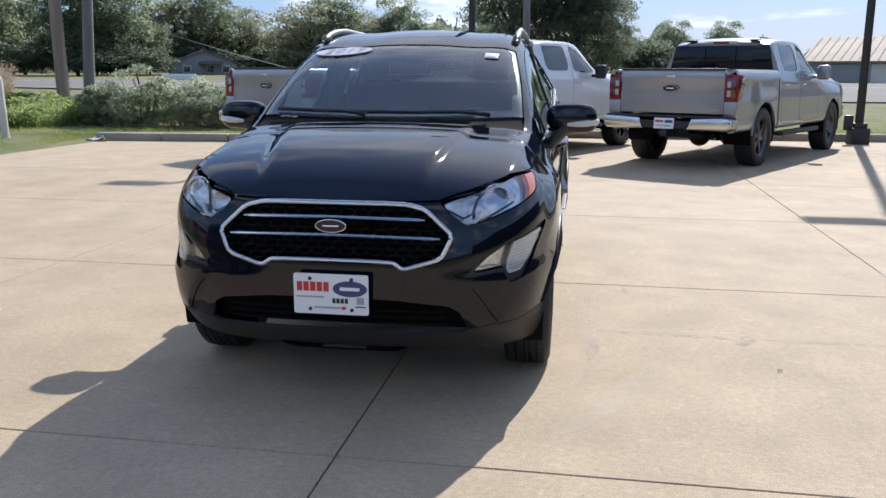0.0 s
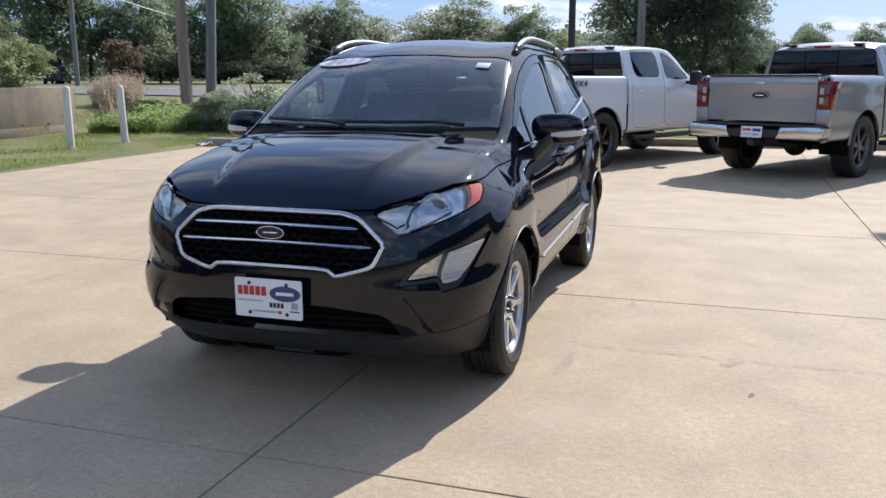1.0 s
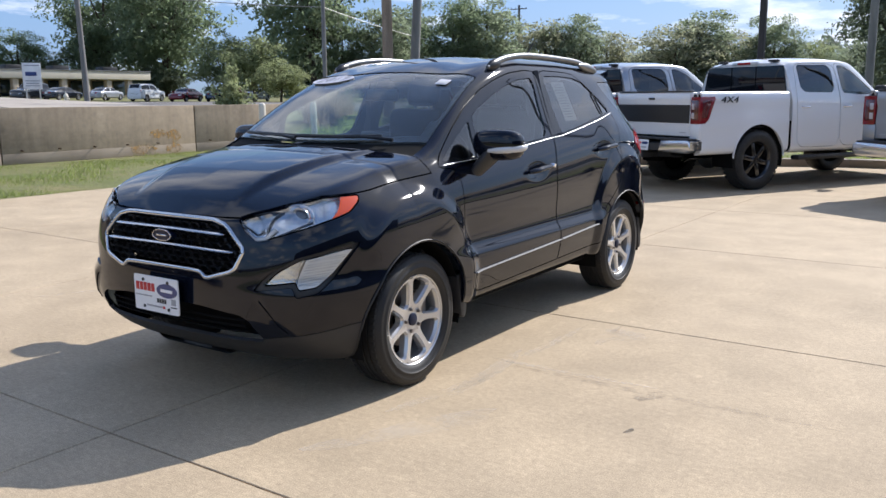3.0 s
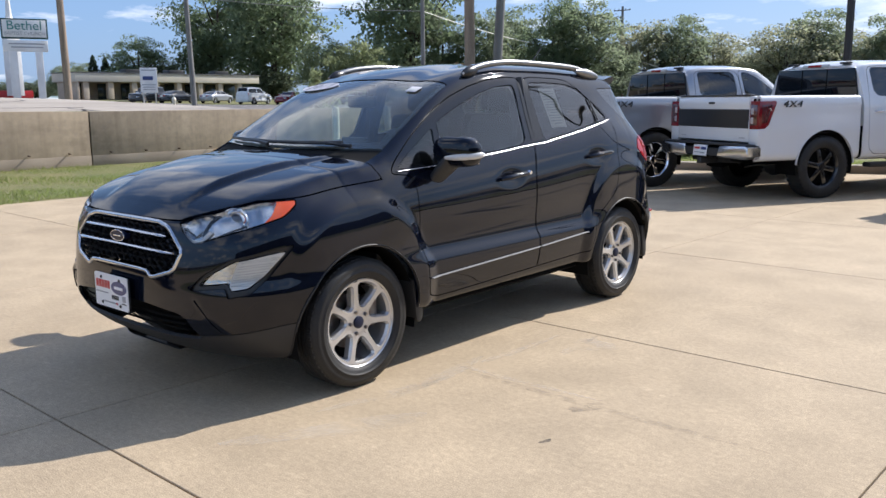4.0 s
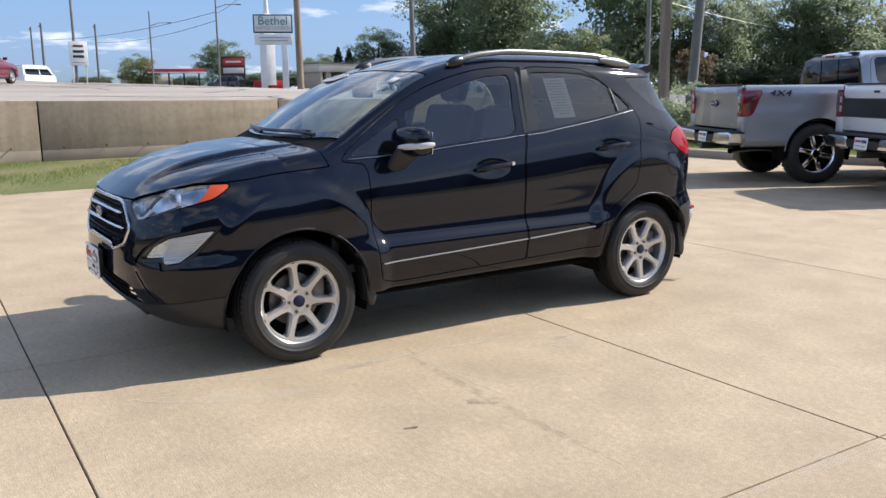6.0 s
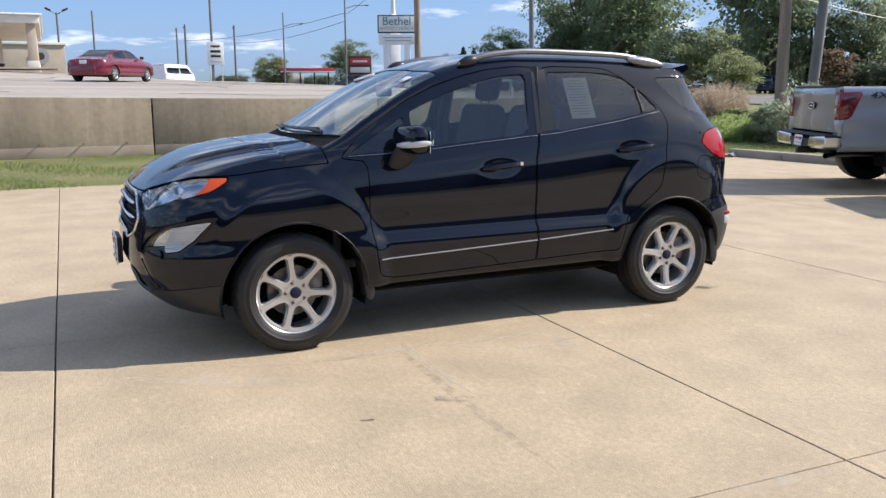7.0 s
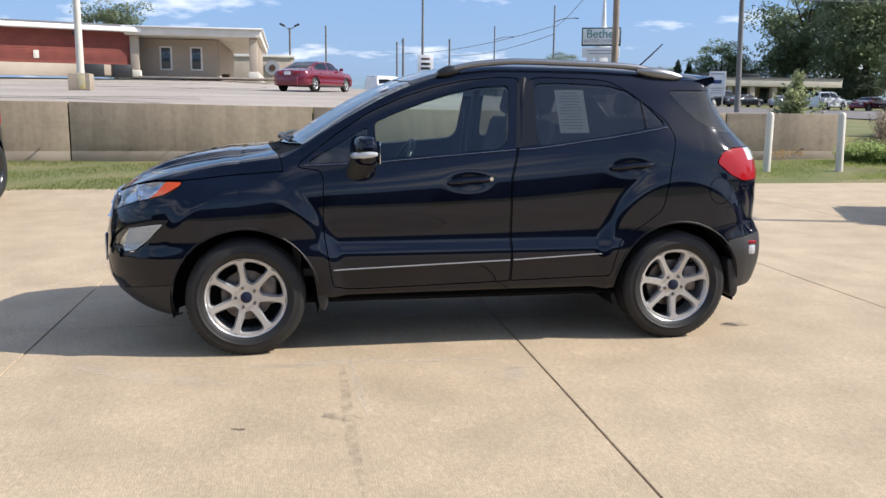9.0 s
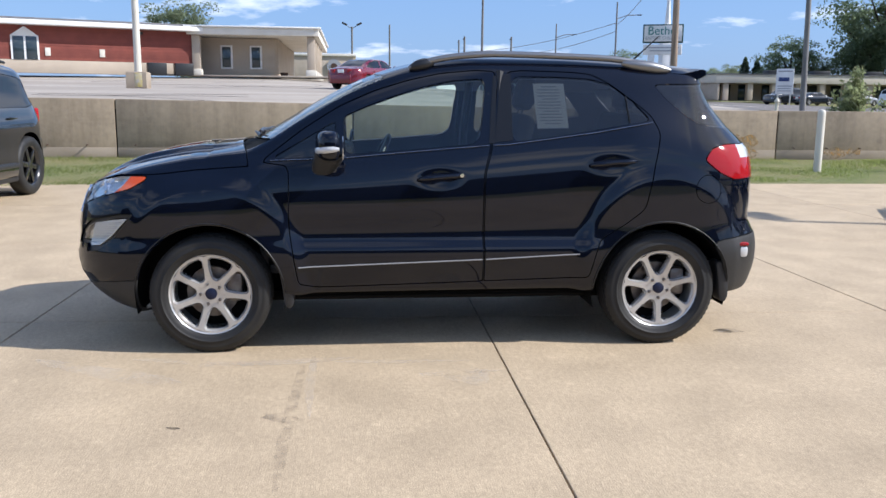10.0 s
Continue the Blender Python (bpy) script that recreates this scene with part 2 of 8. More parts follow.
def curve(xs, ys):
    """A smooth curve through points that does not overshoot (monotone cubic)."""
    xs, ys = np.array(xs, float), np.array(ys, float)
    h, d = np.diff(xs), np.diff(ys) / np.diff(xs)
    g = np.zeros(len(xs))
    for i in range(1, len(xs) - 1):
        if d[i - 1] * d[i] > 0:
            w1, w2 = 2 * h[i] + h[i - 1], h[i] + 2 * h[i - 1]
            g[i] = (w1 + w2) / (w1 / d[i - 1] + w2 / d[i])
    g[0], g[-1] = d[0], d[-1]

    def at(x):
        x = np.clip(np.asarray(x, float), xs[0], xs[-1])
        i = np.clip(np.searchsorted(xs, x) - 1, 0, len(h) - 1)
        t = (x - xs[i]) / h[i]
        return ((1 + 2 * t) * (1 - t) ** 2 * ys[i] + t * (1 - t) ** 2 * h[i] * g[i] + t * t * (3 - 2 * t) * ys[i + 1] + t * t * (t - 1) * h[i] * g[i + 1])

    return at


def natural(tk, yk, tq):
    """A natural cubic spline through the rows yk at tk, read at tq."""
    k, h = len(tk), np.diff(tk)
    a, r = np.zeros((k, k)), np.zeros((k, yk.shape[1]))
    a[0, 0] = a[-1, -1] = 1
    for i in range(1, k - 1):
        a[i, i - 1], a[i, i], a[i, i + 1] = h[i - 1], 2 * (h[i - 1] + h[i]), h[i]
        r[i] = 6 * ((yk[i + 1] - yk[i]) / h[i] - (yk[i] - yk[i - 1]) / h[i - 1])
    m = np.linalg.solve(a, r)
    i = np.clip(np.searchsorted(tk, tq) - 1, 0, k - 2)
    hh, p, q = h[i][:, None], (tk[i + 1] - tq)[:, None], (tq - tk[i])[:, None]
    return m[i] * p**3 / (6 * hh) + m[i + 1] * q**3 / (6 * hh) + (yk[i] / hh - m[i] * hh / 6) * p + (yk[i + 1] / hh - m[i + 1] * hh / 6) * q


def rounded(poly, times=2, keep=0.25):
    """A polygon with its corners cut round."""
    p = np.array(poly, float)
    for _ in range(times):
        q = np.roll(p, -1, 0)
        p = np.stack([p * (1 - keep) + q * keep, p * keep + q * (1 - keep)], 1).reshape(-1, 2)
    return p


def inside(poly, a, b):
    """Signed distance of the points (a, b) to a polygon, less than zero within."""
    poly = np.array(poly, float)
    best, odd = np.full(len(a), 1e9), np.zeros(len(a), bool)
    for (x0, y0), (x1, y1) in zip(poly, np.roll(poly, -1, 0)):
        dx, dy = x1 - x0, y1 - y0
        t = np.clip(((a - x0) * dx + (b - y0) * dy) / (dx * dx + dy * dy + 1e-12), 0, 1)
        best = np.minimum(best, np.hypot(a - x0 - t * dx, b - y0 - t * dy))
        cross = (y0 > b) != (y1 > b)
        if dy:
            odd ^= cross & (a < (b - y0) * dx / dy + x0)
    return np.where(odd, -best, best)


def cut(rows, tris, s):
    """The part of a skin where s is at most zero. rows: a row of values for each corner, the place first and then the normal."""
    tris = np.asarray(tris)
    n_in = (s[tris] <= 0).sum(1)
    out, extra, seen = [tuple(q) for q in tris[n_in == 3]], [], {}

    def edge(i, j):
        key = (min(i, j), max(i, j))
        if key not in seen:
            t = s[key[0]] / (s[key[0]] - s[key[1]])
            seen[key] = len(rows) + len(extra)
            extra.append(rows[key[0]] * (1 - t) + rows[key[1]] * t)
        return seen[key]

    for q in tris[(n_in > 0) & (n_in < 3)]:
        loop = []
        for i in range(3):
            a, b = q[i], q[(i + 1) % 3]
            if s[a] <= 0:
                loop.append(a)
            if (s[a] <= 0) != (s[b] <= 0):
                loop.append(edge(a, b))
        out += [(loop[0], loop[i], loop[i + 1]) for i in range(1, len(loop) - 1)]
    if not out:
        return rows[:0], np.zeros((0, 3), int)
    every = np.vstack([rows, np.array(extra)]) if extra else rows
    out = np.array(out)
    used, back = np.unique(out, return_inverse=True)
    return every[used], back.reshape(out.shape)


def shell(skin, depth=0.014, sink=0.0, mirror=True):
    """Panel from a skin: its rim is turned in by depth. Returns the shape and its normals."""
    rows, tris = skin
    v, nrm = rows[:, :3] - rows[:, 3:6] * sink, rows[:, 3:6]
    count = {}
    for q in tris:
        for i in range(3):
            e = (q[i], q[(i + 1) % 3])
            count[tuple(sorted(e))] = None if tuple(sorted(e)) in count else e
    vs, fs, ns = [tuple(p) for p in v], [tuple(q) for q in tris], [tuple(p) for p in nrm]
    if depth:
        copy = {}
        for e in count.values():
            if e is None or (abs(v[e[0]][0]) < 1e-4 and abs(v[e[1]][0]) < 1e-4):
                continue
            ids = []
            for i in e:
                if i not in copy:
                    copy[i] = len(vs)
                    vs += [tuple(v[i]), tuple(v[i] - nrm[i] * depth)]
                    ns += [(0, 0, 0), (0, 0, 0)]
                ids.append(copy[i])
            fs.append((ids[1], ids[0], ids[0] + 1, ids[1] + 1))
    if mirror:
        k = len(vs)
        vs += [(-p[0], p[1], p[2]) for p in vs]
        ns += [(-p[0], p[1], p[2]) for p in ns]
        fs += [tuple(i + k for i in reversed(q)) for q in fs]
    return (vs, fs), ns


# ---- ground ----


def lot_concrete():
    """Tan broom-finished concrete: broad stains, mottling, sand grain and brush lines."""
    m = material("lot_concrete", (0.505, 0.396, 0.262), 0.8, vary=(0.45, 0.35, 0.228), size=0.45, per_object=0.03, spec=0.35)
    n, l = m.node_tree.nodes, m.node_tree.links
    b = n["Principled BSDF"]
    colour = b.inputs["Base Color"].links[0].from_socket
    geo = n.new("ShaderNodeNewGeometry")

    def noise_(scale, stretch, detail):
        mp_ = n.new("ShaderNodeMapping")
        mp_.inputs["Scale"].default_value = stretch
        l.new(geo.outputs["Position"], mp_.inputs["Vector"])
        t = n.new("ShaderNodeTexNoise")
        t.inputs["Scale"].default_value, t.inputs["Detail"].default_value = scale, detail
        l.new(mp_.outputs["Vector"], t.inputs["Vector"])
        return t.outputs["Fac"]

    for scale, stretch, detail, lo, hi, dark, lite in ((2.2, (1, 1, 1), 9, 0.30, 0.72, 0.86, 1.07), (1.0, (14, 120, 1), 3, 0.3, 0.7, 0.93, 1.06), (170, (1, 1, 1), 3, 0.3, 0.72, 0.70, 1.17), (38, (1, 1, 1), 5, 0.3, 0.7, 0.89, 1.09), (0.8, (0.5, 2.4, 1), 5, 0.55, 0.75, 1.0, 0.93), (11.0, (1, 1, 1), 8, 0.60, 0.74, 1.0, 1.15), (22.0, (1, 1, 1), 4, 0.70, 0.78, 1.0, 0.62)):
        r = n.new("ShaderNodeMapRange")
        r.inputs["From Min"].default_value, r.inputs["From Max"].default_value = lo, hi
        r.inputs["To Min"].default_value, r.inputs["To Max"].default_value = dark, lite
        l.new(noise_(scale, stretch, detail), r.inputs["Value"])
        mul = n.new("ShaderNodeMix")
        mul.data_type, mul.blend_type = "RGBA", "MULTIPLY"
        mul.inputs["Factor"].default_value = 1.0
        l.new(colour, mul.inputs["A"])
        l.new(r.outputs["Result"], mul.inputs["B"])
        colour = mul.outputs["Result"]
    l.new(colour, b.inputs["Base Color"])
    bp = n.new("ShaderNodeBump")
    bp.inputs["Strength"].default_value, bp.inputs["Distance"].default_value = 1.0, 0.0012
    add = n.new("ShaderNodeMath")
    l.new(noise_(1.0, (25, 160, 1), 2), add.inputs[0])
    l.new(noise_(180, (1, 1, 1), 3), add.inputs[1])
    l.new(add.outputs[0], bp.inputs["Height"])
    l.new(bp.outputs["Normal"], b.inputs["Normal"])
    return m


def stain(name, colour, cover, size):
    """A film on the concrete that breaks up at its edges."""
    m = material(name, colour, 0.7)
    n, l = m.node_tree.nodes, m.node_tree.links
    tr, mx, no, r, geo = (n.new(k) for k in ("ShaderNodeBsdfTransparent", "ShaderNodeMixShader", "ShaderNodeTexNoise", "ShaderNodeMapRange", "ShaderNodeNewGeometry"))
    no.inputs["Scale"].default_value, no.inputs["Detail"].default_value = size, 6
    l.new(geo.outputs["Position"], no.inputs["Vector"])
    r.inputs["From Min"].default_value, r.inputs["From Max"].default_value = 0.38, 0.68
    r.inputs["To Min"].default_value, r.inputs["To Max"].default_value = 0.0, cover
    l.new(no.outputs["Fac"], r.inputs["Value"])
    l.new(r.outputs["Result"], mx.inputs[0])
    l.new(tr.outputs[0], mx.inputs[1])
    l.new(n["Principled BSDF"].outputs[0], mx.inputs[2])
    l.new(mx.outputs[0], n["Material Output"].inputs["Surface"])
    return m


CONCRETE = lot_concrete()
OIL = stain("oil_film", (0.06, 0.053, 0.045), 0.9, 7)
FAINT = stain("faint_film", (0.24, 0.20, 0.15), 0.40, 12)
TRACK = stain("tyre_film", (0.27, 0.225, 0.17), 0.24, 14)
SCUFF = stain("pale_scuff", (0.66, 0.58, 0.46), 0.34, 5)
SEALANT = material("joint_sealant", (0.035, 0.031, 0.027), 0.9, vary=(0.07, 0.062, 0.053), size=3)
GRASS_SOIL = material("mown_grass", (0.13, 0.15, 0.045), 0.95, vary=(0.22, 0.19, 0.08), size=0.6, fine=(0.07, 0.09, 0.025), bump=0.02, bump_size=40)


def land(x, y):
    """Height of the ground: a flat lot, a bank up to the road, and the higher lot behind the wall."""
    kerb = np.interp(x, [-8.7, -6.0, 0.5, 10], [10.8, 11.0, 13.4, 13.6])
    north = np.interp(y - kerb, [0.0, 0.3, 2, 10, 26, 46, 120, 400], [0.0, 0.10, 0.12, 0.2, 0.5, 0.8, 1.3, 2.0])
    verge = np.interp(-x, [8.6, 9.2, 13.5], [0.0, 0.035, 0.085])
    low = np.maximum(north, verge)
    high = np.interp(-x, [13.6, 13.9, 24, 40, 60, 110, 400], [0.0, 1.15, 1.45, 1.75, 2.1, 1.95, 3.0])
    south = np.interp(y, [10.0, 13.0, 22.0, 60.0], [1.0, 0.55, 0.5, 0.45])
    far = np.interp(-x, [20, 60, 110], [0, 0.35, 0.85])
    high = high + np.interp(-x, [13.6, 13.9, 24, 36, 51, 60, 90], [0, 0.10, 0.13, 0.2, 0.62, 0.7, 0.5]) * np.interp(y, [-5, 8], [1, 0])
    return np.maximum(low, high * np.maximum(south, far))


def ground():
    gx = np.unique(np.concatenate([-np.geomspace(14, 900, 40) - 0.0, np.linspace(-13.9, -13.6, 4), np.linspace(-13.4, -8.6, 18), np.linspace(-8.55, 12, 80), np.linspace(12.5, 30, 16), np.geomspace(31, 900, 25)]))
    gy = np.unique(np.concatenate([-np.geomspace(12, 900, 30), np.linspace(-12, 10.2, 30), np.linspace(10.3, 15, 48), np.linspace(15.2, 22, 20), np.geomspace(23, 900, 40)]))
    X, Y = np.meshgrid(gx, gy)
    kerb = np.interp(X, [-8.7, -6.0, 0.5, 10], [10.8, 11.0, 13.4, 13.6])
    Z = land(X, Y) - 0.04 * ((X > -8.6) & (Y < kerb + 0.05))
    v = np.stack([X, Y, Z], -1).reshape(-1, 3)
    m, k = X.shape
    i = np.arange(m * k).reshape(m, k)
    f = np.stack([i[:-1, :-1].ravel(), i[:-1, 1:].ravel(), i[1:, 1:].ravel(), i[1:, :-1].ravel()], 1)
    return tagged(part("ground", (v, f), GRASS_SOIL, None, sharp=180), "mown grass and earth round the parking lot", "ground", kind="structure")


ground()


SLANT = pose(0.12, -2.47, 0, 0, 0, -0.8) @ pose(-0.12, 2.47, 0)


def pavement():
    pv = tagged(part("pavement", rbox((21, 28, 0.02), (1.75, 0.32, -0.0245), 0), SEALANT), "tan concrete parking lot of large slabs", "pavement", kind="structure")
    meshes = {}
    xs, ys = [0.12 + 2.94 * k for k in range(-3, 5)], [-2.47 + 2.79 * k for k in range(-4, 7)]
    xs[0] = -8.75
    for x0, x1 in zip(xs, xs[1:]):
        for y0, y1 in zip(ys, ys[1:]):
            key = (round(x1 - x0, 3), round(y1 - y0, 3))
            if key not in meshes:
                meshes[key] = mesh_of("concrete_slab", rbox((key[0] - 0.008, key[1] - 0.008, 0.02), (0, 0, 0), 0.003, 1), CONCRETE)
            share("concrete_slab", meshes[key], pv, SLANT @ pose((x0 + x1) / 2, (y0 + y1) / 2, -0.01))


pavement()


def marks():
    """Oil spots, tyre tracks and pale scuffs on the lot."""
    def blot(x, y, l, w, turn, mat, label):
        rim = [((0.82 + 0.18 * math.sin(3.1 * q + x) * math.cos(2 * q + y)) * l * math.cos(q), (0.8 + 0.2 * math.cos(2.7 * q + y)) * w * math.sin(q)) for q in np.arange(26) * math.pi / 13]
        tagged(part("ground_mark", moved(([(a, b, 0.0015) for a, b in rim], [tuple(range(26))]), pose(x, y, 0, 0, 0, turn)), mat), label, "stain", kind="structure")

    blot(1.94, -1.255, 0.040, 0.016, 75, OIL, "small dark oil spot on the concrete")
    blot(1.86, -0.81, 0.11, 0.05, 70, FAINT, "faint grey stain on the concrete")
    blot(0.62, 1.80, 0.11, 0.055, 80, OIL, "dark oil stain behind the rear wheel")
    for x0, y0, x1, y1, w, mat in ((0.85, -0.76, 2.8, -0.78, 0.035, TRACK),):
        a = math.degrees(math.atan2(y1 - y0, x1 - x0))
        blot((x0 + x1) / 2, (y0 + y1) / 2, math.hypot(x1 - x0, y1 - y0) / 2, w, a, mat, "faint tyre track on the concrete")
    blot(1.35, -0.70, 0.55, 0.028, 1, SCUFF, "pale edge of the tyre track")
    blot(1.08, -0.28, 0.42, 0.035, 88, SCUFF, "pale scuff along the shade")
    blot(1.02, -1.30, 0.45, 0.05, 80, SCUFF, "pale scuff before the front wheel")
    blot(1.30, 0.02, 0.26, 0.04, 95, SCUFF, "pale rim of a dried puddle")
    blot(3.12, 0.55, 1.6, 0.05, 90, SCUFF, "pale scaling along the joint")
    blot(3.16, -3.2, 1.2, 0.05, 89, SCUFF, "pale scaling along the joint")
    blot(1.15, -1.75, 0.55, 0.10, 62, SCUFF, "pale scuff on the concrete")
    blot(1.05, -0.95, 0.5, 0.06, 95, SCUFF, "pale scuff on the concrete")
    blot(1.35, 0.1, 0.16, 0.14, 10, SCUFF, "pale ring-like scuff on the concrete")
    blot(-2.4, 0.9, 1.1, 0.05, 85, SCUFF, "pale streak on the concrete")
    blot(-2.2, -0.7, 0.7, 0.06, 60, SCUFF, "pale streak on the concrete")


marks()


# ---- the black compact SUV ----
def suv_skin():
    """Half of the body as a grid: plan outline with round front and rear, sections from sill to roof."""
    yf, yr, lf, pf, lr, pr = -2.037, 1.965, 0.75, 3.4, 0.55, 3.2
    q = np.linspace(0, math.pi / 2, 100)
    front = yf + lf * (1 - np.cos(q) ** (2 / pf))
    rear = yr - lr * (1 - np.cos(q[::-1]) ** (2 / pr))
    y = np.concatenate([front, np.linspace(yf + lf, yr - lr, 260)[1:-1], rear])
    sf, sr = np.clip((y - yf) / lf, 0, 1), np.clip((yr - y) / lr, 0, 1)
    xn = (1 - (1 - sf) ** pf) ** (1 / pf) * (1 - (1 - sr) ** pr) ** (1 / pr)
    zb = curve((-2.05, -1.7, -1.5, -0.9, 0.9, 1.6, 2.0), (0.23, 0.21, 0.26, 0.30, 0.31, 0.27, 0.27))(y)
    belt = curve((-2.05, -1.9, -1.6, -1.3, -1.0, -0.5, 0.3, 0.85, 1.15, 1.5, 2.0), (0.80, 0.885, 0.955, 0.985, 1.03, 1.055, 1.12, 1.20, 1.25, 1.22, 1.12))(y)
    xb = curve((-2.05, -1.3, -1.0, 0.2, 1.2, 2.0), (0.80, 0.775, 0.79, 0.80, 0.775, 0.74))(y)
    xc = curve((-2.05, -1.5, -1.05, -0.8, -0.3, 0.0, 0.5, 1.2, 2.0), (0.66, 0.645, 0.675, 0.655, 0.60, 0.585, 0.575, 0.56, 0.56))(y)
    zc = curve((-2.05, -1.92, -1.75, -1.5, -1.2, -1.06, -0.98, -0.8, -0.56, -0.37, -0.18, 0.0, 0.24, 0.7, 1.1, 1.4, 2.0), (0.845, 0.925, 0.985, 1.04, 1.085, 1.105, 1.14, 1.25, 1.385, 1.47, 1.53, 1.567, 1.588, 1.59, 1.58, 1.56, 1.51))(y)
    zd = curve((-2.05, -1.92, -1.75, -1.5, -1.2, -1.12, -1.03, -0.92, -0.71, -0.5, -0.28, -0.1, 0.2, 0.6, 1.0, 1.5, 2.0), (0.86, 0.955, 1.02, 1.075, 1.115, 1.13, 1.175, 1.24, 1.365, 1.475, 1.56, 1.605, 1.64, 1.648, 1.64, 1.605, 1.565))(y)
    w = np.hanning(9)
    w /= w.sum()
    soft = lambda a: np.concatenate([a[:6], np.convolve(np.pad(a, 4, "edge"), w, "valid")[6:-6], a[-6:]])
    zb, belt, xb, xc, zc, zd = map(soft, (zb, belt, xb, xc, zc, zd))
    up = belt - 0.56
    hood = np.clip((-0.95 - y) / 0.2, 0, 1)
    arch = np.exp(-(((np.abs(y) - 1.26) / 0.36) ** 4))
    xs = np.stack([0.70 + 0 * y, 0.80 + 0.02 * arch, 0.842 + 0.02 * arch, 0.862 + 0.012 * arch, 0.844 + 0.024 * arch, 0.850 + 0.014 * arch, 0.840 + 0.008 * arch, xb, (xb + xc) / 2 + 0.012, xc, xc * 0.62, xc * 0.3, 0 * y])
    zs = np.stack([zb, zb + 0.02, 0.40 + 0 * y, 0.55 + 0 * y, 0.56 + 0.17 * up, 0.56 + 0.44 * up, 0.56 + 0.74 * up, belt, (belt + zc) / 2 + hood * 0.012, zc, zc + 0.66 * (zd - zc), zc + 0.92 * (zd - zc), zd])
    tk = np.array([0, 0.10, 0.23, 0.38, 0.49, 0.63, 0.77, 0.94, 1.17, 1.42, 1.66, 1.86, 2.06])
    tq = np.concatenate([np.linspace(0, 1.42, 150), np.linspace(1.42, 2.06, 40)[1:]])
    x, z = natural(tk, xs, tq) * xn, natural(tk, zs, tq)
    x[-1] = 0
    yy = np.broadcast_to(y, x.shape)
    df = curve((0.2, 0.28, 0.36, 0.45, 0.6, 0.76, 0.86, 0.95, 1.1), (0.20, 0.08, 0.0, -0.035, -0.03, -0.005, 0.018, 0.035, 0.04))(z) * (1 - np.clip((yy - yf) / lf, 0, 1)) ** 1.0
    dr = curve((0.2, 0.3, 0.47, 0.6, 0.66, 0.72, 0.95, 1.11, 1.17, 1.24, 1.49, 1.6), (-0.06, 0.0, 0.04, 0.03, 0.0, -0.03, -0.03, -0.04, -0.09, -0.17, -0.37, -0.37))(z) * (1 - np.clip((yr - yy) / lr, 0, 1)) ** 1.2
    # raised middle of the bonnet between two creases
    crease = np.interp(yy, [-2.0, -1.1], [0.34, 0.46])
    fade = np.clip((-1.03 - yy) / 0.12, 0, 1) * np.clip((yy + 1.96) / 0.25, 0, 1)
    z = z + 0.013 * fade * np.clip((crease - x) / 0.035 + 0.5, 0, 1) * (tq[:, None] > 1.2)
    p = np.stack([x, yy + df + dr, z], -1)
    gu, gv = np.gradient(p, axis=1), np.gradient(p, axis=0)
    nrm = np.cross(gu, gv)
    ln = np.linalg.norm(nrm, axis=-1, keepdims=True)
    nrm = np.where(ln > 1e-9, nrm / np.maximum(ln, 1e-9), 0)
    nrm[:, 0] = nrm[:, 1] * (0, 1, 1)
    nrm[:, -1] = nrm[:, -2] * (0, 1, 1)
    nrm[-1] = nrm[-1] * (0, 1, 1)
    nrm /= np.maximum(np.linalg.norm(nrm, axis=-1, keepdims=True), 1e-9)
    # arc along the plan outline, from the nose's middle
    ref = np.stack([0.86 * xn, y], -1)
    arc = np.concatenate([[0], np.cumsum(np.linalg.norm(np.diff(ref, axis=0), axis=1))])
    rows = np.concatenate([p, nrm, np.broadcast_to(arc, x.shape)[..., None], np.broadcast_to(tq[:, None], x.shape)[..., None]], -1)
    m, k = x.shape
    i = np.arange(m * k).reshape(m, k)
    a, b, c, d = i[:-1, :-1].ravel(), i[:-1, 1:].ravel(), i[1:, 1:].ravel(), i[1:, :-1].ravel()
    tris = np.concatenate([np.stack([a, b, c], 1), np.stack([a, c, d], 1)])
    return rows.reshape(-1, 8), tris, (ref, arc)


def half_liner(r, x1, x0, n=28):
    """The upper part of a wheel housing: a half drum with its inner wall."""
    v, f = [], []
    for i in range(n):
        a = radians(-14) + radians(208) * i / (n - 1)
        c, s = math.cos(a), math.sin(a)
        v += [(x1, r * c, r * s), (x0, r * c, r * s), (x0, 0, 0.02)]
    for i in range(n - 1):
        k = 3 * i
        f += [(k, k + 1, k + 4, k + 3), (k + 1, k + 2, k + 4)]
    return v, f


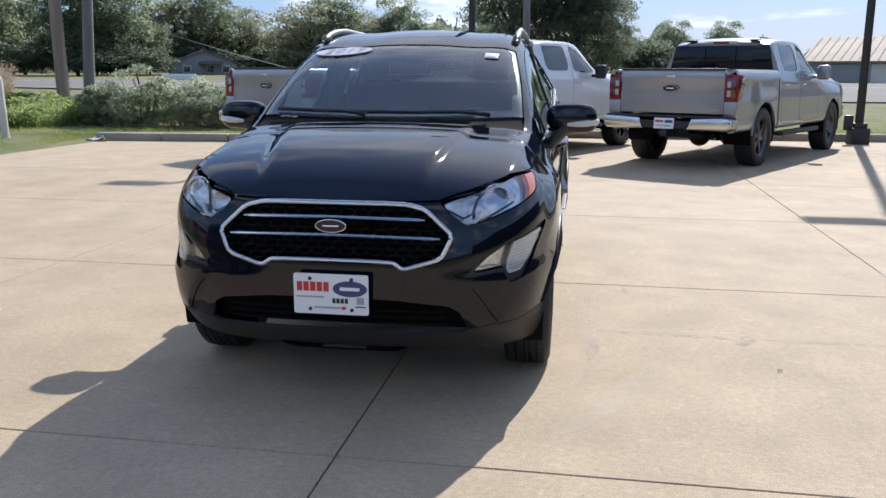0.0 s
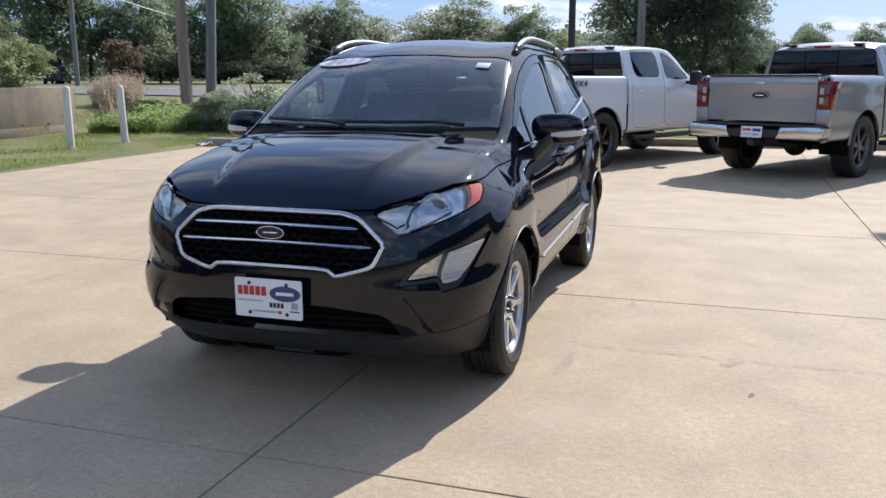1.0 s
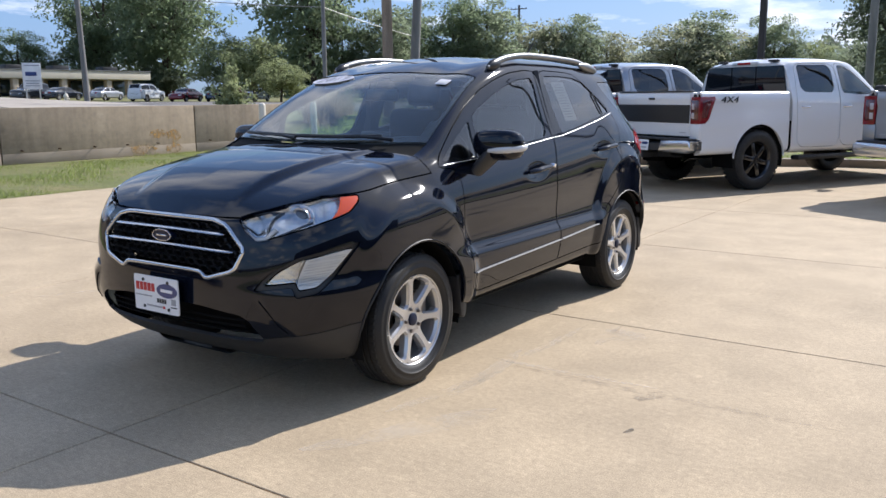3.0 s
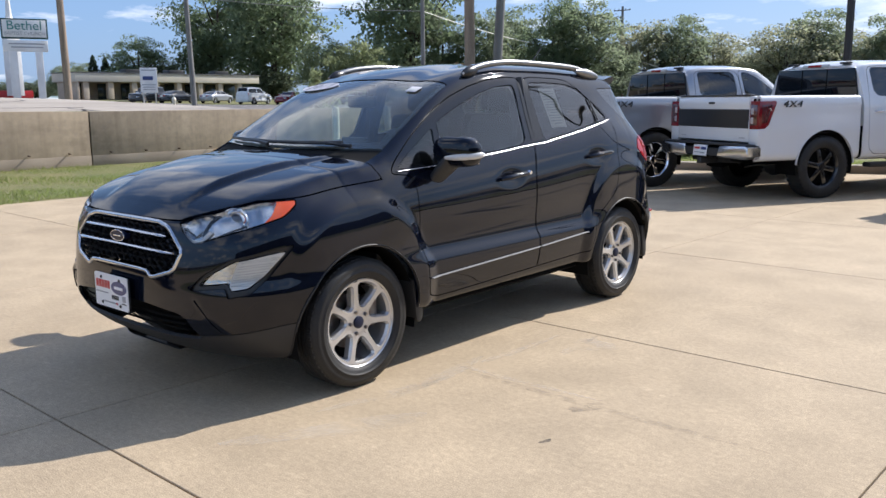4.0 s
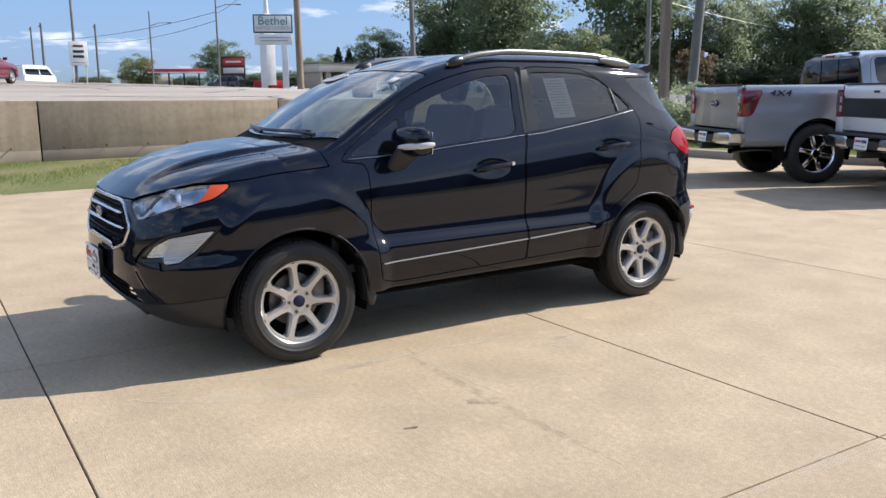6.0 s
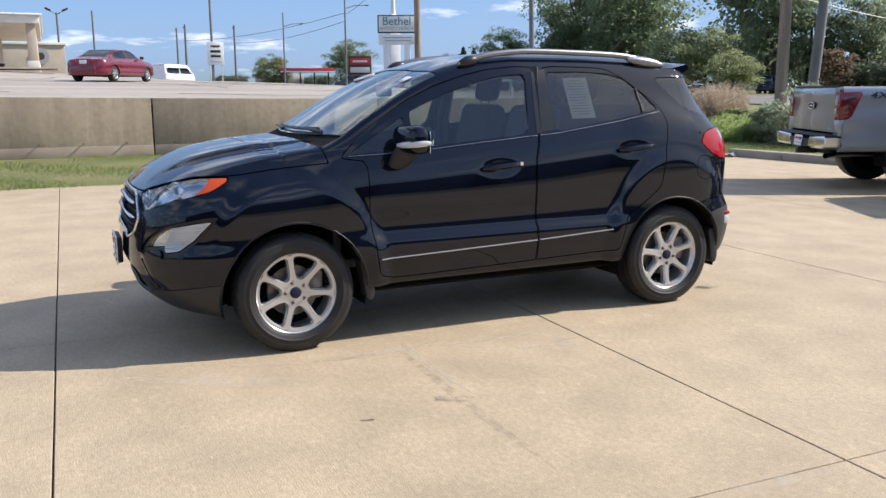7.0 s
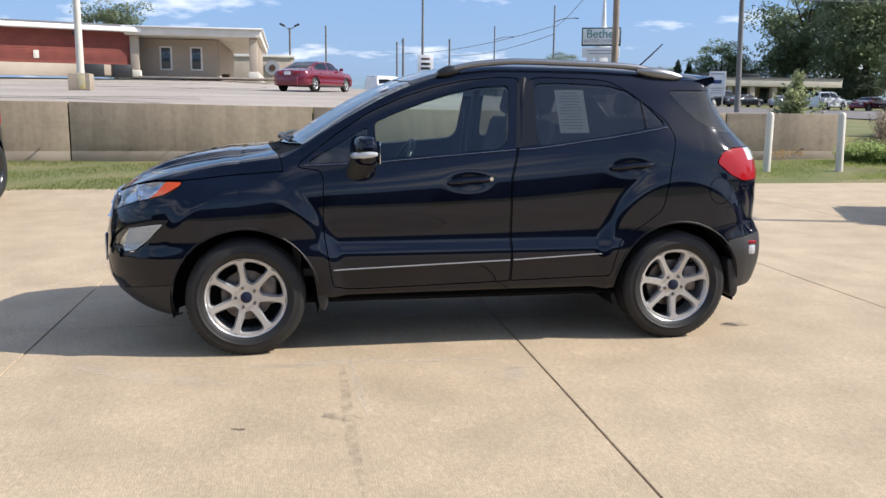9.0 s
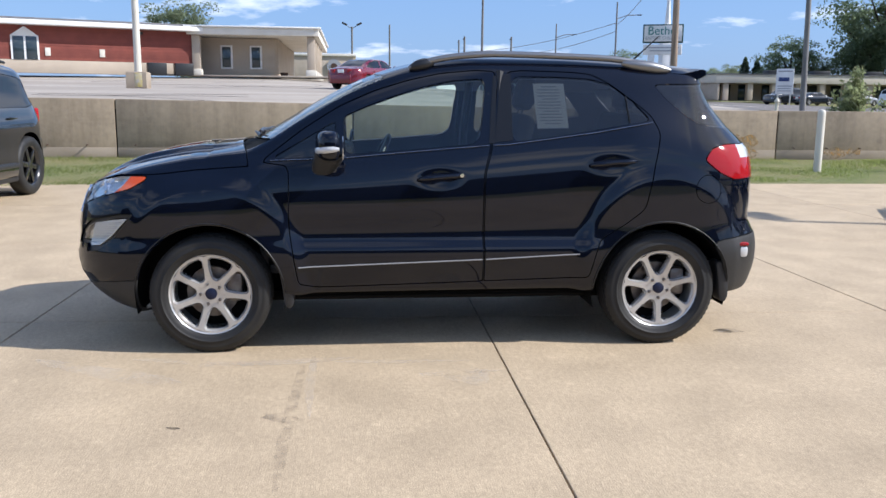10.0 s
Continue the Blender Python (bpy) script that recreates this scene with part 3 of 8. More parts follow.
def sculpt(rows):
    """Press haunches over the wheels, a ledge low on the doors and a raised middle into the bonnet."""
    r = rows.copy()
    ease = lambda a, lo, hi: (lambda q: (q * q * (3 - 2 * q), np.where((q > 0) & (q < 1), 6 * q * (1 - q) / (hi - lo), 0)))(np.clip((a - lo) / (hi - lo), 0, 1))
    x, y, z, nx, nz = r[:, 0], r[:, 1], r[:, 2], r[:, 3], r[:, 5]
    low = np.clip((1.25 - z) / 0.15, 0, 1)
    flank = np.clip((nx - 0.45) / 0.35, 0, 1) * low
    d, gy, gz = np.zeros(len(r)), np.zeros(len(r)), np.zeros(len(r))
    for c, amount, end, r0, grow in ((-1.26, 0.024, -1.72, 0.500, 0.12), (1.26, 0.023, 1.80, 0.485, 0.19)):
        rc = np.hypot(y - c, z - 0.316)
        rise = np.clip((z - 0.316) / rc, 0, 1)
        edge = r0 + grow * rise**2
        e, s = ease(rc - edge, -0.045, 0.065)
        w = flank * np.clip(abs(end - y) / 0.16, 0, 1) * (np.sign(end) * (end - y) > 0)
        d += amount * (1 - e) * w
        gy += -amount * s * w * (y - c) / rc
        gz += -amount * s * w * (z - 0.316) / rc
    # dishes behind the door handles
    for hy, hz in ((-0.015, 0.955), (0.945, 1.035)):
        q = ((y - hy) / 0.105) ** 2 + ((z - hz) / 0.046) ** 2
        dip = -0.009 * np.exp(-(q**1.5)) * flank
        d += dip
        k = np.where(q > 1e-6, 1.5 * np.sqrt(q), 0)
        gy += dip * -k * 2 * (y - hy) / 0.105**2
        gz += dip * -k * 2 * (z - hz) / 0.046**2
    # proud corner of the front bumper, outside a slanting edge
    line = x - (0.565 + (0.545 - z) * 0.60)
    e, s = ease(line, -0.035, 0.035)
    low_f = np.clip((-1.5 - y) / 0.1, 0, 1) * np.clip((0.575 - z) / 0.04, 0, 1) * np.clip((z - 0.34) / 0.03, 0, 1) * np.clip((0.82 - x) / 0.1, 0, 1)
    d += 0.014 * e * low_f
    gx_ = 0.014 * s * low_f
    span = np.clip((y + 0.86) / 0.1, 0, 1) * np.clip((0.92 - y) / 0.1, 0, 1) * flank
    e, s = ease(z, 0.565, 0.625)
    d += 0.017 * (1 - e) * span
    gz += -0.017 * s * span
    r[:, :3] += d[:, None] * r[:, 3:6]
    r[:, 3] -= gx_
    r[:, 4] -= gy
    r[:, 5] -= gz
    # bonnet
    on = (np.clip((nz - 0.6) / 0.2, 0, 1) * np.clip((-1.17 - y) / 0.15, 0, 1) * np.clip((y + 1.95) / 0.25, 0, 1))
    mid = np.interp(y, [-1.9, -1.15], [0.30, 0.44])
    e, s = ease(x, mid, mid + 0.085)
    r[:, 2] += 0.013 * (1 - e) * on
    r[:, 3] += 0.013 * s * on
    r[:, 3:6] /= np.linalg.norm(r[:, 3:6], axis=1, keepdims=True)
    return r


def suv():
    rows, tris, (ref, arc) = suv_skin()
    rows = sculpt(rows)
    s_of_x = lambda x: float(np.interp(x, ref[:100, 0], arc[:100]))
    s_of_y = lambda y: float(np.interp(y, ref[:, 1], arc))
    car = thing("compact_suv", "glossy black compact SUV with silver alloy wheels parked on concrete", "car")
    side = rows[rows[:, 7] < 1.45]
    gap = 0.003

    def on_side(y, z, out=0.0):
        """Place and normal on the left side at a length and a height."""
        i = np.argmin((side[:, 1] - y) ** 2 + (side[:, 2] - z) ** 2)
        p, n = side[i, :3].copy(), side[i, 3:6]
        p[0] -= (n[1] * (y - p[1]) + n[2] * (z - p[2])) / max(n[0], 0.2)
        p[1], p[2] = y, z
        return Vector(p) + Vector(n) * out, Vector(n)

    nose = rows[(rows[:, 7] < 1.45) & (rows[:, 1] < -1.2)]

    def on_front(x, z, out=0.0):
        i = np.argmin((nose[:, 0] - abs(x)) ** 2 + (nose[:, 2] - z) ** 2)
        p, n = nose[i, :3].copy(), nose[i, 3:6].copy()
        p[1] -= (n[0] * (abs(x) - p[0]) + n[2] * (z - p[2])) / min(n[1], -0.2)
        if x < 0:
            n[0] = -n[0]
        return Vector((x, p[1], z)) + Vector(n) * out, Vector(n)

    top = rows[rows[:, 7] > 1.1]

    def on_top(x, y, out=0.0):
        i = np.argmin((top[:, 0] - abs(x)) ** 2 + (top[:, 1] - y) ** 2)
        p, n = top[i, :3].copy(), top[i, 3:6].copy()
        z = p[2] - (n[0] * (abs(x) - p[0]) + n[1] * (y - p[1])) / max(n[2], 0.2)
        if x < 0:
            n[0] = -n[0]
        return Vector((x, y, z)) + Vector(n) * out, Vector(n)

    # outlines
    f_door = rounded([(-0.985, 1.04), (-0.83, 1.02), (-0.835, 0.7), (-0.80, 0.47), (-0.785, 0.385), (-0.69, 0.36), (0.15, 0.383), (0.205, 0.385), (0.228, 0.386), (0.228, 0.41), (0.228, 0.50), (0.228, 0.97), (0.27, 1.12), (0.322, 1.54), (0.2, 1.545), (0.0, 1.525), (-0.18, 1.485), (-0.37, 1.425), (-0.56, 1.34), (-0.75, 1.22)], 2, 0.12)
    r_door = rounded([(0.236, 0.41), (0.236, 0.386), (0.26, 0.387), (0.75, 0.40), (0.83, 0.405), (0.86, 0.53), (0.89, 0.62), (1.02, 0.70), (1.14, 0.79), (1.17, 0.94), (1.21, 1.10), (1.235, 1.21), (1.19, 1.31), (0.98, 1.475), (0.85, 1.54), (0.333, 1.55), (0.28, 1.12), (0.236, 0.97), (0.236, 0.50)], 2, 0.15)
    f_glass = rounded([(-0.535, 1.285), (-0.525, 1.085), (-0.25, 1.105), (0.21, 1.145), (0.255, 1.50), (0.06, 1.485), (-0.09, 1.45), (-0.25, 1.40), (-0.41, 1.34)], 2, 0.1)
    sail = rounded([(-0.92, 1.062), (-0.60, 1.07), (-0.575, 1.262)], 2, 0.06)
    r_glass = rounded([(0.40, 1.512), (0.392, 1.158), (0.58, 1.178), (0.87, 1.225), (1.05, 1.257), (1.19, 1.278), (1.07, 1.41), (0.985, 1.472), (0.86, 1.505), (0.63, 1.515)], 2, 0.12)
    back_glass = rounded([(1.23, 1.48), (1.30, 1.40), (1.41, 1.30), (1.48, 1.262), (1.60, 1.238), (2.3, 1.225), (2.3, 1.49), (1.5, 1.485)], 2, 0.12)
    tail = rounded([(1.485, 1.06), (1.53, 1.122), (1.62, 1.148), (1.93, 1.142), (1.93, 0.955), (1.75, 0.953), (1.67, 0.95), (1.575, 0.99)], 2, 0.12)
    sx, sy = s_of_x, s_of_y
    plan = lambda x, p: 0.75 * (1 - (1 - min(x / 0.88, 0.97) ** p) ** (1 / p))
    fuller = lambda x, y: (plan(x, 2.6) - plan(x, 3.4) - 0.013) if y < -1.2 else 0.0
    ar = lambda x, y, z: float(rows[np.argmin(((rows[:, :3] - (x, y - fuller(x, y), z)) ** 2).sum(1)), 6])
    lamp = rounded([(ar(*q), q[2]) for q in ((0.352, -1.96, 0.868), (0.479, -1.887, 0.903), (0.594, -1.798, 0.933), (0.700, -1.665, 0.960), (0.760, -1.505, 0.962), (0.772, -1.51, 0.94), (0.772, -1.585, 0.893), (0.738, -1.73, 0.857), (0.653, -1.84, 0.822), (0.56, -1.921, 0.789), (0.53, -1.94, 0.789), (0.451, -1.95, 0.834))], 2, 0.1)
    fog = rounded([(ar(*q), q[2]) for q in ((0.565, -1.955, 0.598), (0.62, -1.91, 0.655), (0.701, -1.829, 0.705), (0.770, -1.68, 0.732), (0.785, -1.59, 0.742), (0.775, -1.69, 0.64), (0.752, -1.775, 0.588), (0.697, -1.849, 0.578), (0.684, -1.856, 0.612))], 2, 0.08)
    grille = rounded([(-1, 0.868), (0.29, 0.868), (0.375, 0.846), (0.485, 0.745), (0.44, 0.655), (0.29, 0.612), (0.25, 0.642), (-1, 0.636)], 2, 0.1)
    intake = rounded([(-1, 0.492), (0.24, 0.490), (0.47, 0.466), (0.515, 0.44), (0.55, 0.355), (0.53, 0.338), (-1, 0.330)], 2, 0.1)

    skin = (rows, tris)
    is_side = lambda r: np.where(r[:, 7] > 1.62, 1.0, 0.0)

    def take(poly, uv, width=gap):
        """Cut a panel out of the skin that is left; a seam stays open round it."""
        nonlocal skin
        r, t = skin
        d = uv(r, poly)
        piece = cut(r, t, d + width)
        skin = cut(r, t, -d + width)
        return piece

    yz = lambda r, poly: inside(poly, r[:, 1], r[:, 2]) + is_side(r)
    az = lambda r, poly: inside(poly, r[:, 6], r[:, 2]) + np.where(r[:, 1] > -1.2, 1.0, 0.0)
    xz = lambda r, poly: inside(poly, r[:, 0], r[:, 2]) + np.where(r[:, 1] > -1.7, 1.0, 0.0)
    wheel = lambda r, c: np.hypot(r[:, 1] - c[0], r[:, 2] - c[1]) - c[2] + np.where(r[:, 7] > 1.0, 1.0, 0.0)

    def hood_d(r, _):
        key = [(0.0, -2.0, 0.876), (0.3, -1.975, 0.876), (0.375, -1.95, 0.879), (0.479, -1.887, 0.908), (0.594, -1.798, 0.938), (0.700, -1.665, 0.965), (0.762, -1.505, 0.969), (0.775, -1.42, 0.975), (0.776, -1.25, 0.993), (0.782, -1.045, 1.018)]
        zh = np.interp(r[:, 6], [ar(*q) for q in key] + [9.0], [q[2] for q in key] + [1.03])
        return -np.minimum(r[:, 2] - zh, (-1.135 + 0.14 * r[:, 0] ** 2) - r[:, 1])

    def shield_d(r, _):
        xa = np.interp(r[:, 1], [-1.1, -0.9, -0.665, -0.33, 0], [0.690, 0.680, 0.653, 0.596, 0.57])
        lo, hi = r[:, 1] - (-1.075 + 0.30 * r[:, 0] ** 2), (-0.355 + 0.12 * r[:, 0] ** 2) - r[:, 1]
        return np.where(r[:, 7] > 1.2, -np.minimum(np.minimum(lo, hi), xa - r[:, 0]), 1.0)

    def cowl_d(r, _):
        lo, hi = r[:, 1] - (-1.135 + 0.14 * r[:, 0] ** 2), (-1.075 + 0.30 * r[:, 0] ** 2) - r[:, 1]
        return np.where(r[:, 7] > 1.2, -np.minimum(np.minimum(lo, hi), 0.69 - r[:, 0]), 1.0)

    for c in ((-1.26, 0.316, 0.395), (1.26, 0.316, 0.395)):
        take(c, wheel, 0.0)
    panes = {}
    panes["hood"] = take(None, hood_d)
    panes["shield"] = take(None, shield_d, 0.002)
    panes["cowl"] = take(None, cowl_d, 0.001)
    panes["lamp"] = take(lamp, az)
    panes["fog"] = take(fog, az)
    mid_ = fog.mean(0)
    panes["bezel"] = take(mid_ + (fog - mid_) * (1.2, 1.34) + (-0.008, -0.006), az, 0.001)
    panes["grille"] = take(grille, xz, 0.0)
    panes["intake"] = take(intake, xz, 0.0)
    panes["tail"] = take(tail, yz)
    panes["back_glass"] = take(back_glass, lambda r, p: inside(p, r[:, 1], r[:, 2]) + np.where(r[:, 7] > 1.42, 1.0, 0.0), 0.002)
    panes["f_door"] = take(f_door, yz)
    panes["r_door"] = take(r_door, yz)
    fuel = lambda r, p: np.hypot(r[:, 1] - 1.505, r[:, 2] - 0.90) - 0.078 + is_side(r)
    panes["fuel"] = take(None, fuel, 0.002)
    bumper_r = [(1.565, 0.0), (1.565, 0.60), (1.62, 0.615), (2.4, 0.66), (2.4, 0.0)]
    panes["bumper_r"] = take(bumper_r, yz)
    front_low = lambda r, p: np.maximum(r[:, 2] - np.interp(r[:, 6], [0, sx(0.5), sx(0.66), sy(-1.6)], [0.335, 0.35, 0.372, 0.41]), r[:, 1] + 1.55)
    panes["lip"] = take(None, front_low, 0.002)
    bumper_f = lambda r, p: np.maximum(np.interp(r[:, 6], [0, sy(-1.66), sy(-1.56)], [-1, -1, 1]), r[:, 2] - np.interp(r[:, 6], [0, sx(0.7), sy(-1.6)], [1.2, 1.2, 0.90]))
    panes["bumper_f"] = take(None, bumper_f, 0.002)

    def panel(name, key_or_skin, mat, label="", depth=0.016, sink=0.0, parent=None, sides=False):
        piece = panes[key_or_skin] if isinstance(key_or_skin, str) else key_or_skin
        if sides:
            made = []
            for flipped in (False, True):
                geo, ns = shell(piece, depth, sink, False)
                if flipped:
                    geo, ns = flip(geo), [(-a, b, c) for a, b, c in ns]
                made.append(part(name, geo, mat, parent or car, label, normals=ns))
            return made
        geo, ns = shell(piece, depth, sink)
        return part(name, geo, mat, parent or car, label, normals=ns)

    panel("body", skin, BLACK_PAINT, "glossy black body shell")
    panel("bonnet", "hood", BLACK_PAINT)
    panel("front_bumper", "bumper_f", BLACK_PAINT)
    panel("lamp_bezel", "bezel", SATIN_BLACK, "black bezel round the running lamp", 0.02, 0.014, sides=True)
    panel("bumper_lip", "lip", MATTE_BLACK, "matte black lower lip")
    panel("rear_bumper", "bumper_r", GREY_PLASTIC, "dark grey plastic rear bumper")
    geo, ns = shell(panes["fuel"], 0.01, 0.0, False)
    part("fuel_flap", geo, BLACK_PAINT, car, "round fuel flap", normals=ns)
    panel("windscreen", "shield", SHIELD, "clear windscreen", 0.0, 0.004)
    r, t = panes["shield"]
    inner = shield_d(r, None)
    band = np.where(r[:, 1] < -0.90 + 0.30 * r[:, 0] ** 2, -0.055, -0.024)
    panel("windscreen_border", cut(r, t, band - inner), PILLAR, "black printed border of the windscreen", 0.0, 0.0065)
    panel("cowl", "cowl", COWL, "matte black cowl grille", 0.01, 0.012)
    r, t = panes["tail"]
    white_d = np.maximum(1.715 - r[:, 1] + 0.25 * (1.10 - r[:, 2]), 1.072 - r[:, 2])
    lamps = panel("tail_lamp", cut(r, t, -white_d), RED_LENS, "red tail lamp", 0.02, -0.003, sides=True)
    for k, lamp_ in enumerate(lamps):
        geo, ns = shell(cut(r, t, white_d), 0.02, -0.003, False)
        if k:
            geo, ns = flip(geo), [(-a, b, c) for a, b, c in ns]
        if geo[0]:
            part("reversing_lens", geo, WHITE_LENS, lamp_, "white reversing lamp lens", normals=ns)
    panel("rear_window", "back_glass", TINTED, "dark tinted wraparound rear window", 0.0, 0.003)

    # doors, each with its panes
    for key, name, panes_of in (("f_door", "front_door", ((f_glass, "window", CLEAR), (sail, "quarter_window", TINTED))), ("r_door", "rear_door", ((r_glass, "window", SMOKED),))):
        skin = panes[key]
        cuts = [(nm, mt, take(pl, yz, 0.0015)) for pl, nm, mt in panes_of]
        doors = panel(name, skin, BLACK_PAINT, sides=True)
        for nm, mt, piece in cuts:
            for door, flipped in zip(doors, (False, True)):
                geo, nn = shell(piece, 0.0, 0.006, False)
                if flipped:
                    geo, nn = flip(geo), [(-a, b, c) for a, b, c in nn]
                part(nm, geo, mt, door, normals=nn)
        strip = [(on_side(y, z, 0.004)[0]) for y, z in zip(np.linspace(*((-0.785, 0.222) if key == "f_door" else (0.242, 0.772)), 14), np.linspace(*((0.478, 0.512) if key == "f_door" else (0.513, 0.538)), 14))]
        belt_y = np.linspace(-0.93, 0.262, 20) if key == "f_door" else np.linspace(0.285, 1.195, 18)
        belt = [on_side(y, float(np.interp(y, [-0.93, -0.55, -0.25, 0.21, 0.39, 0.87, 1.2], [1.047, 1.062, 1.09, 1.13, 1.142, 1.208, 1.266])), 0.003)[0] for y in belt_y]
        hy, hz = (-0.005, 0.962) if key == "f_door" else (0.955, 1.042)
        grip = []
        for q in np.linspace(-1, 1, 13):
            p, nv = on_side(hy + q * 0.125, hz + q * 0.0125, 0.010 + 0.036 * (1 - q**4))
            grip.append(p)
        for door, flipped in zip(doors, (False, True)):
            fl = flip if flipped else (lambda g: g)
            part("trim_strip", fl(tube(strip, 0.011, 8, squash=(0.35, 1.0), up=(1, 0, 0))), GREY_STRIP, door, "grey satin trim strip", 60)
            part("belt_trim", fl(tube(belt, 0.0062, 8, squash=(0.5, 0.9), up=(1, 0, 0))), BELT_CHROME, door, "bright waistline trim", 60)
            part("door_handle", fl(tube(grip, [0.015, 0.022] + [0.025] * 9 + [0.022, 0.015], 10, squash=(0.62, 1.0), up=(1, 0, 0))), BLACK_PAINT, door, "glossy black door handle", 60)
            if key == "f_door":
                p, nv = on_side(0.105, 0.972, 0.052)
                part("lock", fl(moved(lathe([(0.0001, 0.010), (0.011, 0.010), (0.014, 0.003), (0.014, -0.02)], 14), Matrix.Translation(p))), BRIGHT, door, "bright lock barrel")
        post = ((0.262, 0.300, 0.300, 0.325, 1.515, 1.145) if key == "f_door" else (0.296, 0.400, 0.342, 0.405, 1.520, 1.152))
        strip_v, strip_f = [], []
        for q in np.linspace(0, 1, 10):
            z_ = post[5] + (post[4] - post[5]) * q
            for y_ in (post[0] + (post[2] - post[0]) * q, post[1] + (post[3] - post[1]) * q - 0.004):
                strip_v.append(tuple(on_side(y_, z_ + (0.01 if y_ > 0.35 else 0), 0.0025)[0]))
        strip_f = [(2 * i, 2 * i + 1, 2 * i + 3, 2 * i + 2) for i in range(9)]
        for door, flipped in zip(doors, (False, True)):
            part("pillar_cover", (flip if flipped else (lambda g: g))((strip_v, strip_f)), PILLAR, door, "satin black pillar cover", 60)
        if key == "r_door":
            div = [on_side(1.063 - 0.004 * q, 1.262 + 0.15 * q, 0.002)[0] for q in np.linspace(0, 1, 6)]
            for door, flipped in zip(doors, (False, True)):
                part("window_divider", (flip if flipped else (lambda g: g))(tube(div, 0.006, 6, squash=(0.4, 1), up=(1, 0, 0))), SATIN_BLACK, door)

    # wheel arch lips
    for c in (-1.26, 1.26):
        a0, a1 = (-8, 200) if c < 0 else (-12, 188)
        path = []
        for a in np.linspace(radians(a0), radians(a1), 40):
            y, z = c + 0.404 * math.cos(a), 0.316 + 0.404 * math.sin(a)
            path.append(on_side(y, z, 0.0)[0])
        for fl in ((lambda g: g), flip):
            part("wheel_arch", fl(tube(path, 0.007, 8, squash=(0.5, 1.0), up=(1, 0, 0))), ARCH_BLACK, car, "satin black wheel-arch lip", 60)
            liner = half_liner(0.40, 0.835, 0.56)
            part("arch_liner", moved(fl(liner), pose(0, c, 0.316)), VOID, car, "black arch liner")

    # inner shell, floor and underside
    r, t = rows, tris
    keep = np.full(len(r), -1.0)
    for d in (inside(f_glass, r[:, 1], r[:, 2]) + is_side(r), inside(r_glass, r[:, 1], r[:, 2]) + is_side(r), inside(back_glass, r[:, 1], r[:, 2]) + np.where(r[:, 7] > 1.42, 1.0, 0.0), shield_d(r, None), inside(sail, r[:, 1], r[:, 2]) + is_side(r), wheel(r, (-1.26, 0.316, 0.43)), wheel(r, (1.26, 0.316, 0.43)), cowl_d(r, None), az(r, lamp) - 0.012, az(r, fog) - 0.012, xz(r, grille) - 0.01, xz(r, intake) - 0.01, yz(r, tail)):
        keep = np.maximum(keep, -d)
    geo, ns = shell(cut(r, t, keep), 0.0, 0.022)
    part("inner_shell", geo, DASH, car, "dark inner lining", normals=ns)
    geo, ns = shell(cut(r, t, np.maximum(keep, np.maximum(1.455 - r[:, 2], -0.25 - r[:, 1]))), 0.0, 0.03)
    part("headliner", geo, LINING, car, "pale grey headliner", normals=ns)
    part("underside", rbox((1.3, 3.3, 0.06), (0, 0.05, 0.27), 0.02), VOID, car, "dark underbody")
    part("cabin_floor", rbox((1.46, 2.6, 0.05), (0, 0.35, 0.44), 0.01), DASH, car)
    part("bulkhead", rbox((1.4, 0.05, 0.55), (0, -0.98, 0.72), 0.01), DASH, car)
    # added dark boards that keep stray sunlight from showing through the grille
    part("radiator", rbox((1.16, 0.04, 0.46), (0, -1.66, 0.63), 0.01), VOID, car, "unseen dark board that blocks light behind the grille")
    part("radiator_cover", rbox((0.96, 0.24, 0.02), (0, -1.75, 0.865), 0.005), VOID, car)
    part("silencer", rbox((0.5, 0.5, 0.14), (-0.1, 1.45, 0.28), 0.05), VOID, car)
    for k in (-1, 1):
        part("sill_seam", tube([(k * 0.74, y, 0.285) for y in np.linspace(-0.85, 0.85, 12)], 0.014, 6), VOID, car)

    # lamps
    r, t = panes["lamp"]
    amber_d = -(r[:, 6] - np.interp(r[:, 2], [0.845, 0.90, 0.955], [ar(0.735, -1.735, 0.855) + 0.016, ar(0.742, -1.66, 0.90) + 0.016, ar(0.728, -1.615, 0.955) + 0.016]))
    for fl in (False, True):
        for nm, sk, mt, snk, lb in (("headlamp", cut(r, t, -amber_d), LENS, 0.002, "clear headlamp with projector"), ("side_marker", cut(r, t, amber_d), AMBER, 0.0, "amber side marker lens")):
            geo, ns = shell(sk, 0.02 if nm != "headlamp" else 0.0, snk, False)
            if fl:
                geo, ns = flip(geo), [(-a, b, c) for a, b, c in ns]
            ob = part(nm, geo, mt, car, lb, normals=ns)
            if nm == "headlamp":
                ff = flip if fl else (lambda g: g)
                geo, ns = shell((r, t), 0.0, 0.026, False)
                bw = ff(geo)
                part("lamp_bowl", bw, LAMP_BOWL, ob, "silver lamp bowl", 30)
                geo, ns = shell((r, t), 0.026, 0.001, False)
                rim = [q for q in geo[1] if len(q) == 4]
                part("lamp_rim", ff((geo[0], rim)), REFLECTOR, ob)
                p, nv = on_front(0.668, 0.898, -0.046)
                face = Matrix.Translation(p) @ Vector((0.38, -0.92, 0.08)).to_track_quat("X", "Z").to_matrix().to_4x4()
                part("projector", ff(moved(lathe([(0.050, -0.03), (0.050, 0.014), (0.046, 0.020), (0.041, 0.016), (0.038, 0.0)], 28), face)), BRIGHT, ob, "chrome projector ring")
